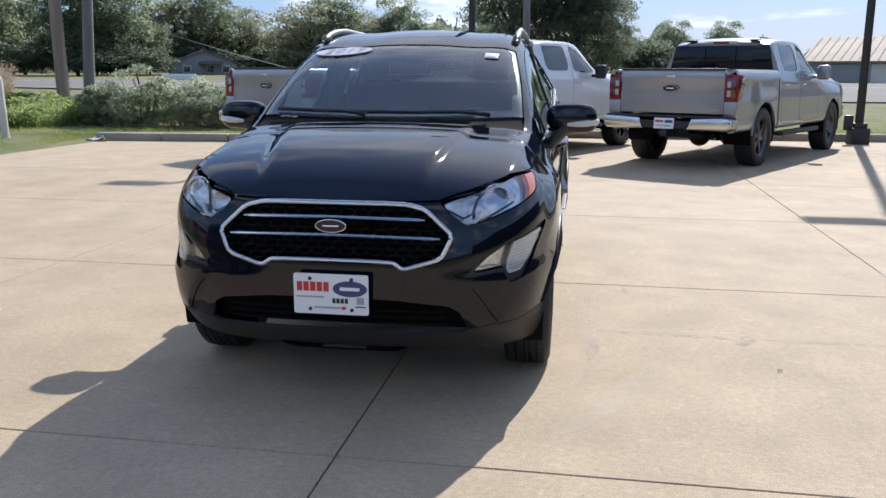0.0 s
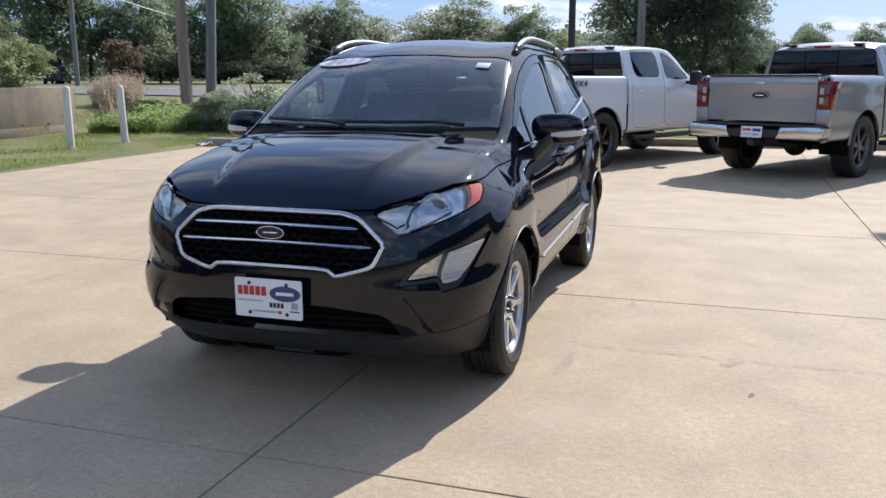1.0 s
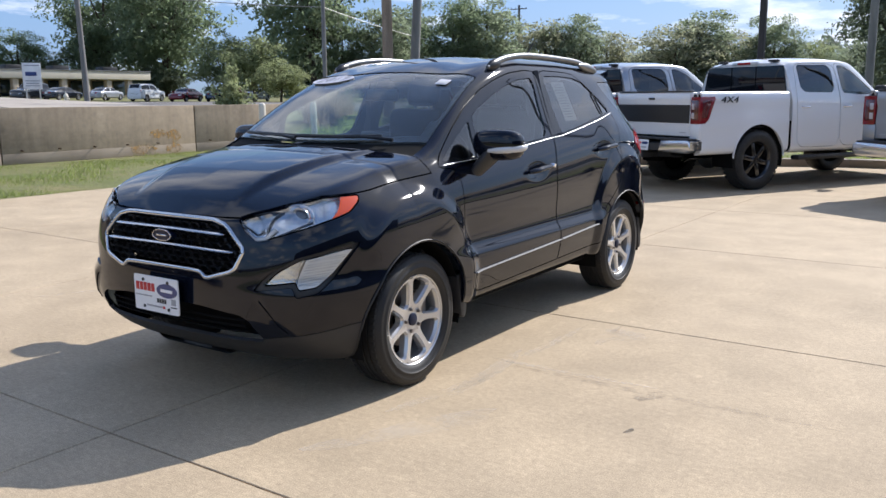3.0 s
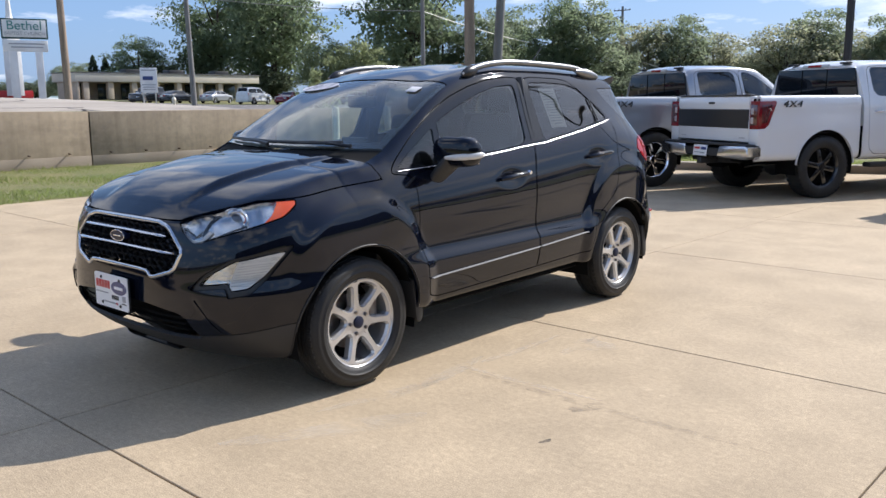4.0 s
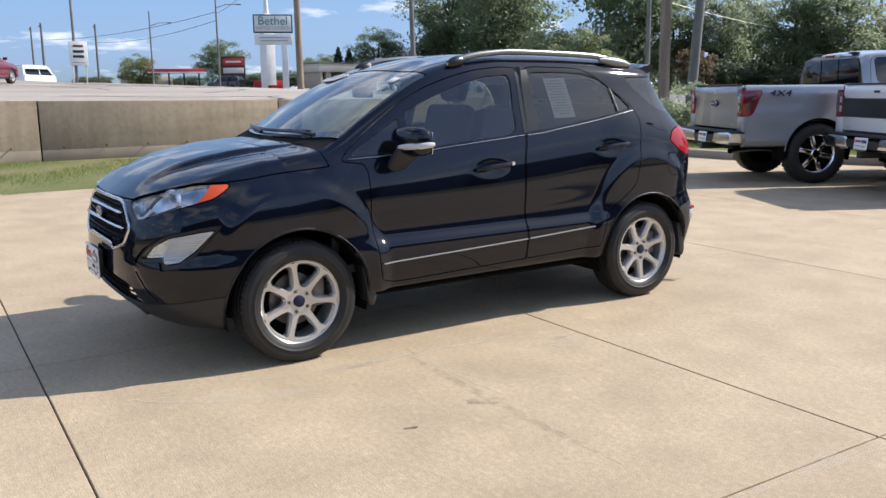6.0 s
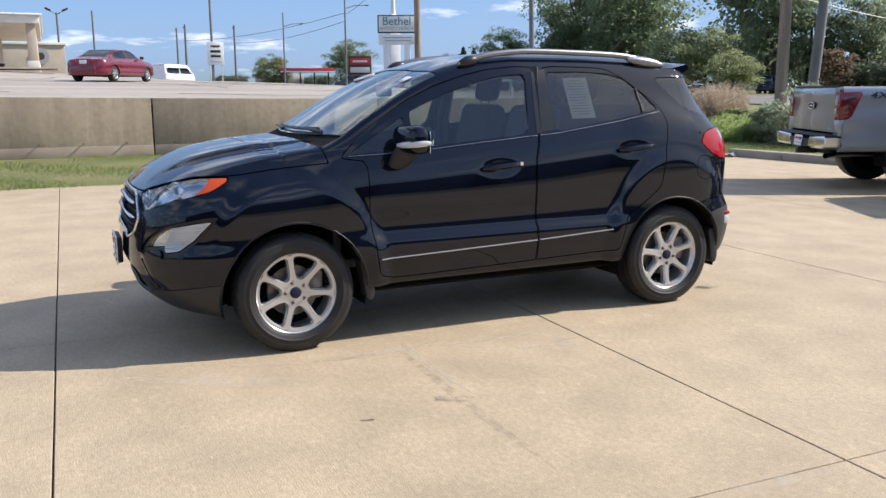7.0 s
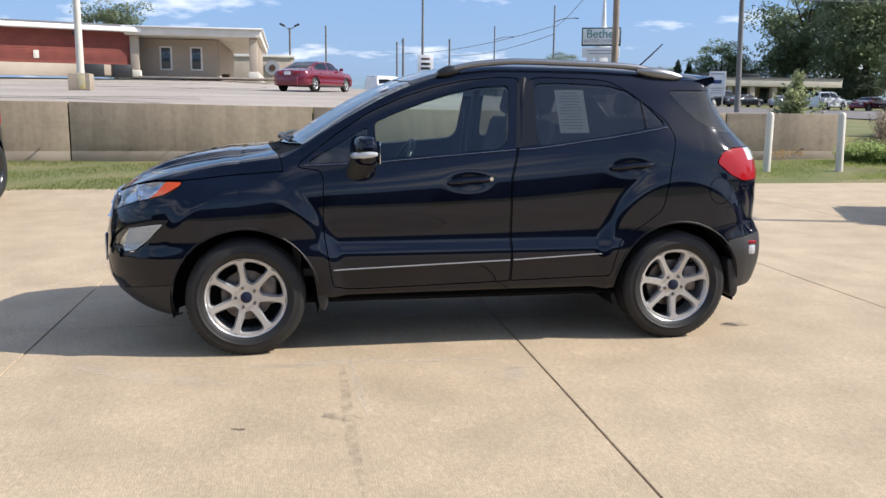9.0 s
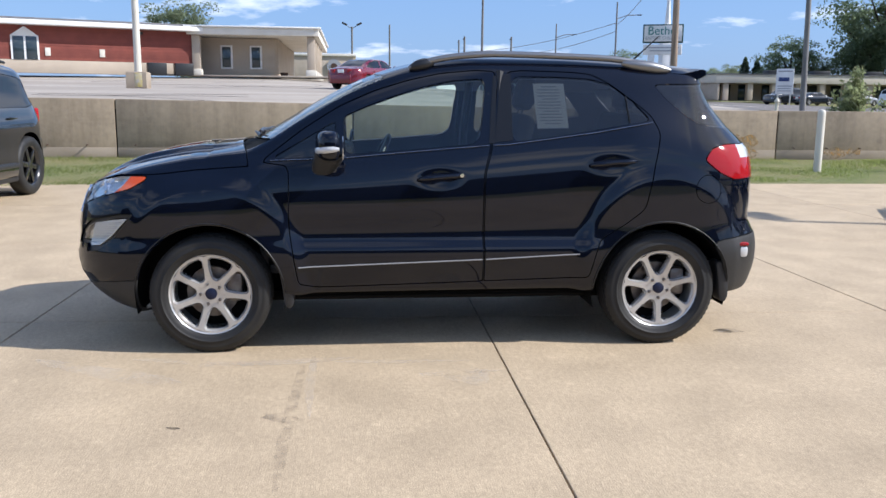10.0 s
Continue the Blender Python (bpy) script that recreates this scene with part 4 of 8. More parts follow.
                part("projector_lens", ff(moved(ball((0, 0, 0), (0.020, 0.039, 0.039), 18), face)), PROJ_GLASS, ob, "dark projector lens")
                # dark gaps between the lamp's chambers
                for pts, rr in ((((0.572, 0.80), (0.565, 0.84), (0.575, 0.885), (0.60, 0.925)), 0.006), (((0.415, 0.872), (0.47, 0.845), (0.527, 0.815), (0.556, 0.83)), 0.0045), (((0.535, 0.788), (0.60, 0.806), (0.66, 0.835), (0.72, 0.868)), 0.005), (((0.40, 0.885), (0.48, 0.905), (0.56, 0.92)), 0.006)):
                    part("chamber_edge", ff(tube([on_front(x, z, -0.02)[0] for x, z in pts], rr, 6)), SATIN_BLACK, ob)
                ring = [face @ Vector((0.014, 0.069 * math.cos(a), 0.062 * math.sin(a))) for a in np.linspace(-0.3, 3.9, 22)]
                part("projector_shroud", ff(tube(ring, 0.0035, 6)), CHROME, ob)
                p, nv = on_front(0.50, 0.856, -0.03)
                face = Matrix.Translation(p) @ Vector((0.2, -0.97, 0.1)).to_track_quat("X", "Z").to_matrix().to_4x4()
                part("indicator_bulb", ff(moved(lathe([(0.048, 0.02), (0.04, -0.012), (0.02, -0.03), (0.0001, -0.033)], 20), face)), REFLECTOR, ob)
                part("light_guide", ff(tube([on_front(x, z, -0.013)[0] for x, z in ((0.40, 0.862), (0.46, 0.828), (0.525, 0.792), (0.57, 0.80), (0.60, 0.84))], 0.0095, 8)), WHITE_LENS, ob)
    r, t = panes["fog"]
    for fl in (False, True):
        ff = flip if fl else (lambda g: g)
        geo, ns = shell((r, t), 0.0, 0.003, False)
        ob = part("running_lamp", ff(geo), LENS, car, "clear fog and running lamp")
        geo, ns = shell((r, t), 0.0, 0.035, False)
        part("lamp_bowl", ff(geo), LAMP_BOWL, ob)
        half = cut(r, t, -(r[:, 6] - np.interp(r[:, 2], [0.58, 0.72], [ar(0.69, -1.852, 0.60), ar(0.72, -1.80, 0.71)])))
        geo, ns = shell(half, 0.01, 0.008, False)
        part("ribbed_lens", ff(geo), WHITE_LENS, ob, "ribbed white lens")
        hr = half[0]
        ribs = []
        for z in np.linspace(0.595, 0.715, 11):
            near = hr[np.abs(hr[:, 2] - z) < 0.007]
            if len(near) > 4:
                e0, e1 = near[np.argmin(near[:, 6])], near[np.argmax(near[:, 6])]
                ribs.append(tube([Vector(e0[:3]) * (1 - q) + Vector(e1[:3]) * q for q in (0.06, 0.5, 0.94)], 0.0028, 5))
        ribs = join(*ribs)
        part("lens_ribs", ff(ribs), LENS, ob)
        seam = [on_front(x, z, 0.0005)[0] for x, z in ((0.565, 0.535), (0.60, 0.49), (0.635, 0.43), (0.66, 0.385))]
        part("bumper_seam", ff(tube(seam, 0.005, 6, squash=(1, 0.4))), VOID, car)

    # grille
    g = rounded([(0.29, 0.868), (0.375, 0.846), (0.485, 0.745), (0.44, 0.655), (0.29, 0.612), (0.25, 0.642), (-0.25, 0.642), (-0.29, 0.612), (-0.44, 0.655), (-0.485, 0.745), (-0.375, 0.846), (-0.29, 0.868)], 2, 0.12)
    gr = thing_part("grille", car, "black honeycomb grille with satin chrome bars")
    part("grille_frame", tube([on_front(x, z, -0.003)[0] for x, z in g], 0.0100, 8, True, (1, 1.1)), CHROME, gr, "satin chrome grille frame", 60)
    part("grille_back", prism([(x * 0.99, 0.752 + (z - 0.752) * 0.99) for x, z in g], -1.93, -1.90, "y"), VOID, gr)
    cells = []
    for row in range(10):
        z = 0.625 + row * 0.0255
        for col in range(-8, 9):
            x = (col + 0.5 * (row % 2)) * 0.058
            if inside(g, np.array([x]), np.array([z]))[0] < -0.014:
                y = on_front(x, z)[0].y + 0.018
                hexa = [(x + 0.033 * math.cos(a), y, z + 0.0155 * math.sin(a)) for a in np.arange(6) * math.pi / 3]
                cells.append(tube(hexa, 0.0042, 4, True, (1, 2.2), up=(0, 1, 0)))
    part("mesh", join(*cells), SATIN_BLACK, gr, "honeycomb mesh")
    for z0, w, dz in ((0.812, 0.375, 0.006), (0.742, 0.435, 0.008)):
        bar = [on_front(w * q, z0 - dz * (q * q), 0.002)[0] for q in np.linspace(-1, 1, 25)]
        part("grille_bar", tube(bar, [0.004] + [0.0095] * 23 + [0.004], 8, squash=(1.5, 0.95)), CHROME, gr, "satin chrome bar", 60)
    p, nv = on_front(0, 0.777, 0.012)
    face = Matrix.Translation(p) @ pose(0, 0, 0, 90, 0, 0)
    part("badge", moved(lathe([(0.0001, 0.006), (0.9, 0.006), (1.0, 0.0), (1.0, -0.03)], 32, "z"), face @ Matrix.Diagonal((0.062, 0.0255, 1, 1))), BADGE_BLUE, gr, "blue oval badge")
    part("badge_rim", moved(tube([(0.062 * math.cos(a), 0.0255 * math.sin(a), 0.006) for a in np.arange(32) * math.pi / 16], 0.002, 6, True), face), BRIGHT, gr)
    part("badge_bar", moved(rbox((0.066, 0.007, 0.004), (0, 0, 0.007), 0.002), face), BRIGHT, gr)
    # lower intake
    lo = thing_part("lower_intake", car, "dark lower air intake")
    part("intake_back", prism([(0.56, 0.34), (0.53, 0.44), (0.47, 0.48), (0.24, 0.50), (-0.24, 0.50), (-0.47, 0.48), (-0.53, 0.44), (-0.56, 0.34)], -1.90, -1.87, "y"), VOID, lo)
    for z in (0.375, 0.405, 0.435):
        part("intake_slat", tube([(x, on_front(x, z)[0].y + 0.035, z) for x in np.linspace(-0.46, 0.46, 15)], 0.005, 6), VOID, lo)

    # number plate with dealer print
    pl = thing_part("number_plate", car, "white dealer plate in a black frame")
    card = rounded([(-0.153, -0.082), (-0.13, -0.082), (0.13, -0.082), (0.153, -0.082), (0.153, -0.06), (0.153, 0.06), (0.153, 0.082), (0.13, 0.082), (-0.13, 0.082), (-0.153, 0.082), (-0.153, 0.06), (-0.153, -0.06)], 2, 0.25)
    part("plate_bracket", rbox((0.25, 0.03, 0.15), (0.012, -2.094, 0.512), 0.01), MATTE_BLACK, pl)
    part("plate", moved(prism([(x, z) for x, z in card], -0.003, 0.003, "y"), pose(0.012, -2.112, 0.515)), WHITE, pl)
    bar = lambda x, z, w, h, mt, nm="printed_bar": part(nm, rbox((w, 0.002, h), (0.012 + x, -2.1156, 0.515 + z), 0.0005), mt, pl)
    for k in range(5):
        bar(-0.128 + k * 0.0272, 0.030, 0.022, 0.038, RED_PRINT)
    part("printed_oval", moved(lathe([(0.0001, 0.002), (1, 0.002), (1, -0.002)], 28, "z"), pose(0.012 + 0.078, -2.1155, 0.515 + 0.024, 90) @ Matrix.Diagonal((0.070, 0.032, 1, 1))), BLUE_PRINT, pl)
    part("printed_oval_bar", rbox((0.08, 0.002, 0.014), (0.090, -2.1185, 0.539), 0.0005), WHITE, pl)
    bar(-0.085, -0.012, 0.115, 0.006, GREY_PRINT)
    for k in range(4):
        bar(0.012 + k * 0.017, -0.026, 0.013, 0.02, BLACK_PRINT)
    bar(0.12, -0.024, 0.03, 0.028, GREY_PRINT)
    bar(0.12, -0.048, 0.042, 0.005, BLACK_PRINT)
    bar(-0.015, -0.055, 0.11, 0.008, GREY_PRINT)
    bar(0.052, -0.055, 0.016, 0.012, RED_PRINT)
    for x, z in ((-0.085, 0.062), (0.085, 0.062), (-0.085, -0.062), (0.085, -0.062)):
        part("plate_bolt", moved(lathe([(0.0001, -0.005), (0.007, -0.004), (0.008, 0)], 10, "y"), pose(0.012 + x, -2.115, 0.515 + z)), BLACK_PRINT, pl)

    # mirrors
    for fl in ((lambda g: g), flip):
        mi = thing_part("door_mirror", car, "glossy black door mirror with a clear indicator strip")
        bm = bmesh.new()
        bmesh.ops.create_uvsphere(bm, u_segments=24, v_segments=16, radius=1)
        for v in bm.verts:
            x, y, z = v.co
            p = 3.2
            k = (abs(x) ** p + abs(y) ** p + abs(z) ** p) ** (-1 / p)
            x, y, z = x * k, y * k, z * k
            v.co = (0.922 + 0.135 * x, -0.595 + 0.07 * y * (1 if y < 0 else 0.75) - 0.03 * (1 - x) * 0.5, 1.142 + 0.077 * z - 0.012 * x * (z < 0))
        part("housing", fl(of_bm(bm)), BLACK_PAINT, mi, "", 60)
        part("indicator", fl(tube([(0.90, -0.687, 1.110), (0.95, -0.680, 1.112), (1.01, -0.664, 1.116), (1.050, -0.632, 1.120), (1.064, -0.585, 1.124), (1.060, -0.555, 1.126)], [0.008, 0.015, 0.017, 0.017, 0.015, 0.008], 8, squash=(0.55, 1))), WHITE_LENS, mi, "clear indicator lens", 60)
        part("lower_cap", fl(moved(ball((0.912, -0.60, 1.082), (0.122, 0.062, 0.026), 16), Matrix.Identity(4))), SATIN_BLACK, mi, "", 60)
        part("stalk", fl(tube([(0.79, -0.66, 0.965), (0.82, -0.645, 1.01), (0.86, -0.62, 1.06), (0.89, -0.605, 1.10)], [0.036, 0.048, 0.056, 0.06], 12, squash=(0.65, 1.35), up=(0, 1, 0))), MATTE_BLACK, mi, "", 60)
        part("stalk_foot", fl(rbox((0.03, 0.11, 0.07), (0.808, -0.625, 1.005), 0.012)), SATIN_BLACK, mi)
        part("mirror_glass", fl(rbox((0.19, 0.004, 0.12), (0.915, -0.537, 1.128), 0.002)), BRIGHT, mi, "mirror glass")

    # roof rails, aerial, wipers
    for fl in ((lambda g: g), flip):
        ra = thing_part("roof_rail", car, "silver roof rail on black feet")
        top_z = curve((-0.2, -0.06, 0.1, 0.34, 0.73, 1.0, 1.2, 1.38), (1.553, 1.602, 1.632, 1.648, 1.642, 1.632, 1.605, 1.57))
        ys = np.linspace(-0.17, 1.36, 30)
        xs_ = [0.585 - 0.02 * (y + 0.2) / 1.6 for y in ys]
        part("rail", fl(tube([(x, y, float(top_z(y)) - 0.010) for x, y in zip(xs_, ys)], [0.009, 0.014] + [0.0165] * 24 + [0.016, 0.015, 0.013, 0.008], 10, squash=(1.1, 1.15))), RAIL_SILVER, ra, "", 60)
        for y0, y1 in ((-0.165, -0.03), (1.06, 1.34)):
            pts = [(0.582, y, on_top(0.582, y)[0].z + 0.5 * (float(top_z(y)) - on_top(0.582, y)[0].z)) for y in np.linspace(y0, y1, 6)]
            part("rail_foot", fl(tube(pts, [0.012, 0.024, 0.030, 0.030, 0.026, 0.014], 8, squash=(0.9, 1.1))), RAIL_SILVER if y0 > 0 else SATIN_BLACK, ra, "", 60)
    part("aerial_base", ball((0, 1.30, on_top(0, 1.3)[0].z), (0.03, 0.05, 0.022), 12), SATIN_BLACK, car)
    part("aerial", tube([(0, 1.31, 1.64), (0, 1.40, 1.72), (0, 1.485, 1.80)], [0.006, 0.005, 0.0035], 6), SATIN_BLACK, car, "thin black roof aerial")
    for x0, x1, y0 in ((0.52, -0.12, 0), (-0.10, -0.60, 0)):
        wi = thing_part("wiper", car, "black wiper at rest")
        arm = [on_top(x, -1.06 + 0.26 * x * x - 0.005, o)[0] for x, o in zip(np.linspace(x0, x0 + (x1 - x0) * 0.55, 7), (0.012, 0.02, 0.026, 0.028, 0.028, 0.026, 0.024))]
        part("wiper_arm", tube(arm, [0.012, 0.01, 0.008, 0.007, 0.006, 0.006, 0.005], 6), SATIN_BLACK, wi)
        blade = [on_top(x, -1.035 + 0.27 * x * x, 0.012)[0] for x in np.linspace(x0 - 0.08 * (1 if x0 > 0 else 0), x1, 14)]
        part("wiper_blade", tube(blade, 0.009, 6, squash=(0.8, 1.2)), SATIN_BLACK, wi)
    for k in (-1, 1):
        p, nv = on_side(1.74, 0.53, 0.012)
        part("rear_reflector", rbox((0.05, 0.075, 0.07), (k * (p.x - 0.037), 1.755, 0.53), 0.02), WHITE_LENS, car, "pale rear fog reflector")
        part("reflector_top", rbox((0.05, 0.075, 0.022), (k * (p.x - 0.036), 1.755, 0.575), 0.01), RED_LENS, car)
    # rear spoiler lip
    v, f = [], []
    stations = np.linspace(-0.585, 0.585, 25)
    for x in stations:
        back = 0.19 * abs(x) ** 2.4
        drop = 0.055 * x * x
        z0 = on_top(x, 1.36 - back)[0].z
        for y_, z_ in ((1.36 - back, z0 + 0.001), (1.48 - back, z0 - 0.006), (1.600 - back, 1.590 - drop), (1.622 - back, 1.580 - drop), (1.618 - back, 1.552 - drop), (1.55 - back, 1.520 - drop), (1.40 - back, z0 - 0.08)):
            v.append((x, y_, z_))
    for i in range(24):
        for j in range(6):
            f.append((i * 7 + j, i * 7 + j + 1, i * 7 + j + 8, i * 7 + j + 7))
    f += [tuple(range(7)), tuple(range(24 * 7 + 6, 24 * 7 - 1, -1))]
    part("spoiler", (v, [q[::-1] for q in f]), BLACK_PAINT, car, "gloss black roof spoiler", 40)
    # windscreen stickers
    st = thing_part("year_sticker", car, "pale oval sticker with the year")
    c, nv = on_top(-0.385, -0.415, 0.004)
    ax = (on_top(-0.285, -0.415)[0] - on_top(-0.485, -0.415)[0]).normalized()
    ay = nv.cross(ax).normalized()
    m = Matrix((ax, ay, nv)).transposed().to_4x4()
    m.translation = c
    part("oval", moved(lathe([(0.0001, 0.002), (1, 0.002), (1, -0.002)], 36, "z"), m @ Matrix.Diagonal((0.165, 0.056, 1, 1))), PALE, st)
    lettering("year", "2019", 0.098, GREY_PRINT, st, m @ pose(0, 0, 0.004), 0.0005, shear=0.35, spread=1.25)
    c, nv = on_top(0.47, -0.46, 0.003)
    ax = (on_top(0.52, -0.46)[0] - on_top(0.42, -0.46)[0]).normalized()
    m = Matrix((ax, nv.cross(ax).normalized(), nv)).transposed().to_4x4()
    m.translation = c
    part("inspection_sticker", moved(rbox((0.075, 0.065, 0.002), (0, 0, 0), 0.0005), m), PALE, car, "small pale windscreen sticker")
    part("sticker_print", moved(rbox((0.055, 0.035, 0.002), (0, -0.008, 0.0015), 0.0005), m), PAPER, car)
    # price sheet behind the rear side window
    sh = [on_side(y, z, -0.016)[0] for y, z in ((0.53, 1.495), (0.705, 1.498), (0.718, 1.225), (0.543, 1.222))]
    up_, ax = (sh[0] - sh[3]).normalized(), (sh[1] - sh[0]).normalized()
    nv = ax.cross(up_)
    m = Matrix((ax, up_, nv)).transposed().to_4x4()
    m.translation = (sh[0] + sh[1] + sh[2] + sh[3]) / 4
    ps = thing_part("price_sheet", car, "pale printed price sheet in the window")
    part("sheet", moved(rbox((0.178, 0.27, 0.001), (0, 0, 0), 0), m), PAPER, ps)
    for k in range(13):
        part("printed_line", moved(rbox((0.13 if k % 4 else 0.09, 0.006, 0.001), (-0.005 if k % 4 else 0, 0.115 - k * 0.0185, 0.0012), 0), m), GREY_PRINT, ps)

    # mud flaps
    for y0, z0 in ((-0.868, 0.375), (1.615, 0.375)):
        for fl in ((lambda g: g), flip):
            part("mud_flap", fl(moved(prism(rounded([(-0.03, 0.11), (0.035, 0.10), (0.06, -0.09), (0.04, -0.135), (0.005, -0.125), (-0.01, 0.0)], 2, 0.2), -0.11, 0.0, "x", 0.008), pose(0.85, y0, z0))), MATTE_BLACK, car, "black mud flap")

    # cabin
    def seat(x, y, wide):
        se = thing_part("seat", car, "dark grey cloth seat")
        part("cushion", rbox((wide, 0.5, 0.16), (x, y, 0.66), 0.05, 3), CLOTH, se)
        part("backrest", moved(rbox((wide, 0.13, 0.62), (0, 0, 0.31), 0.05, 3), pose(x, y + 0.24, 0.70, -14)), CLOTH, se)
        for hx in ((x,) if wide < 0.8 else (x - 0.38, x + 0.38)):
            part("headrest", moved(rbox((0.26, 0.10, 0.19), (0, 0, 0.74), 0.045, 3), pose(hx, y + 0.24, 0.70, -14)), CLOTH, se)
            for px in (-0.06, 0.06):
                part("headrest_post", moved(tube([(px, 0, 0.58), (px, 0, 0.68)], 0.007), pose(hx, y + 0.24, 0.70, -14)), CHROME, se)

    seat(0.37, 0.12, 0.5)
    seat(-0.37, 0.12, 0.5)
    seat(0, 0.98, 1.3)
    prof = [(-1.02, 0.72), (-1.0, 1.02), (-0.78, 1.08), (-0.62, 1.06), (-0.5, 0.98), (-0.47, 0.82), (-0.55, 0.70)]
    part("dashboard", prism(prof, -0.70, 0.70, "x", 0.02), DASH, car, "dark plastic dashboard")
    part("instrument_hood", rbox((0.36, 0.2, 0.09), (0.37, -0.58, 1.085), 0.03), DASH, car)
    part("display_screen", moved(rbox((0.22, 0.02, 0.14), (0, 0, 0), 0.01), pose(0, -0.5, 1.12, -12)), SATIN_BLACK, car)
    wm = pose(0.37, -0.36, 1.0, 62)
    sw = thing_part("steering_wheel", car, "black steering wheel")
    part("wheel_rim", moved(tube([(0.185 * math.cos(a), 0.185 * math.sin(a), 0) for a in np.arange(40) * math.pi / 20], 0.016, 8, True), wm), SATIN_BLACK, sw, "", 60)
    part("hub", moved(join(ball((0, 0, 0.0), (0.075, 0.065, 0.035), 14), rbox((0.34, 0.035, 0.02), (0, 0, 0), 0.008), rbox((0.03, 0.17, 0.02), (0, -0.09, 0), 0.008)), wm), DASH, sw)
    part("column", moved(tube([(0, 0, 0), (0, 0, -0.25)], 0.035, 10), wm), DASH, sw)
    part("rear_view_mirror", rbox((0.24, 0.03, 0.07), (0, -0.42, 1.40), 0.015), SATIN_BLACK, car)
    for fl in ((lambda g: g), flip):
        part("sun_visor", fl(rbox((0.36, 0.14, 0.02), (0.33, -0.22, 1.50), 0.008)), DASH, car)
        part("pillar_trim", fl(tube([(0.69, 0.30, 0.9), (0.675, 0.31, 1.2), (0.58, 0.34, 1.53)], 0.05, 8, squash=(0.6, 1.3), up=(1, 0, 0))), DASH, car)
        part("seat_belt", fl(tube([(0.66, 0.27, 1.42), (0.655, 0.24, 1.1), (0.65, 0.2, 0.75)], 0.022, 6, squash=(0.15, 1), up=(1, 0, 0))), CLOTH, car)

    # wheels
    def wheel_set(x, y, side_):
        w = thing_part("wheel", car, "seven-spoke silver alloy wheel with a black tyre")
        base = pose(x, y, 0.325, 0, 0, 0 if side_ > 0 else 180) @ pose(0, 0, 0, 8 if y < 0 else 28)
        tyre_prof = [(0.222, -0.09), (0.245, -0.102), (0.285, -0.106), (0.312, -0.097), (0.3225, -0.08), (0.325, -0.058), (0.3255, -0.052), (0.318, -0.0505), (0.318, -0.0435), (0.3265, -0.042), (0.3268, -0.012), (0.319, -0.0105), (0.319, 0.0105 - 0.014), (0.327, -0.002), (0.327, 0.012), (0.319, 0.0135), (0.319, 0.0205), (0.3265, 0.022), (0.326, 0.044), (0.318, 0.0455), (0.318, 0.0515), (0.325, 0.053), (0.3225, 0.08), (0.312, 0.097), (0.298, 0.1035), (0.296, 0.1055), (0.285, 0.106), (0.268, 0.1055), (0.266, 0.1075), (0.258, 0.1075), (0.256, 0.1045), (0.245, 0.102), (0.226, 0.092), (0.222, 0.084)]
        ty = part("tyre", moved(lathe(tyre_prof, 72), base), RUBBER, w, "black rubber tyre", 50)
        blocks = []
        for k in range(64):
            a = 2 * math.pi * k / 64
            for sx_ in (-1, 1):
                blocks.append(moved(rbox((0.030, 0.019, 0.010), (sx_ * 0.070, 0, 0.3200), 0.003, 1), pose(0, 0, 0, math.degrees(a))))
        tagged(part("tread", moved(join(*blocks), base), RUBBER, ty), kind="stuff")
        part("rim", moved(lathe([(0.2, -0.09), (0.205, 0.02), (0.21, 0.07), (0.2165, 0.088), (0.222, 0.092), (0.224, 0.086), (0.2235, 0.07)], 56), base), ALLOY, w, "", 50)
        # seven spokes between rounded windows, each with a bevelled edge and deep flanks
        half = math.pi / 7
        win = rounded([(-0.014, 0.084), (0.014, 0.084), (0.036, 0.125), (0.0585, 0.168), (0.062, 0.180), (0.052, 0.192), (0.0, 0.199), (-0.052, 0.192), (-0.062, 0.180), (-0.0585, 0.168), (-0.036, 0.125)], 2, 0.16)
        wc = (0.0, 0.145)
        ang = np.linspace(-math.pi / 2, math.pi / 2, 15)

        def reach(a):
            d = (math.cos(a), math.sin(a))
            lo, hi = 0.0, 0.2
            inner = lambda q: inside(win, np.array([wc[0] + q * d[0]]), np.array([wc[1] + q * d[1]]))[0] < 0
            for _ in range(14):
                m_ = (lo + hi) / 2
                lo, hi = (m_, hi) if inner(m_) else (lo, m_)
            out, big = 0.0, 0.3
            ok = lambda q: 0.055 < math.hypot(wc[0] + q * d[0], wc[1] + q * d[1]) < 0.2155 and abs(math.atan2(wc[0] + q * d[0], wc[1] + q * d[1])) < half
            for _ in range(16):
                m_ = (out + big) / 2
                out, big = (m_, big) if ok(m_) else (out, m_)
            return lo, max(out, lo + 0.006), d

        strips = []
        for a in ang:
            lo, out, d = reach(a)
            row = []
            for q, dx in ((lo, -0.045), (lo, -0.014), (lo + 0.006, -0.006), (min(lo + 0.009, 0.5 * (lo + out) + 0.003), 0.0), (out, 0.0)):
                y_, z_ = wc[0] + q * d[0], wc[1] + q * d[1]
                row.append((0.066 + 0.018 * (math.hypot(y_, z_) - 0.04) / 0.17 + dx, y_, z_))
            strips.append(row)
        v = [p for row in strips for p in row]
        f = [(i * 5 + j, i * 5 + j + 1, (i + 1) * 5 + j + 1, (i + 1) * 5 + j) for i in range(14) for j in range(4)]
        right = (v, f)
        left = moved(right, Matrix.Diagonal((1, -1, 1, 1)))
        spoke = join(right, moved(left, pose(0, 0, 0, -360 / 7)))
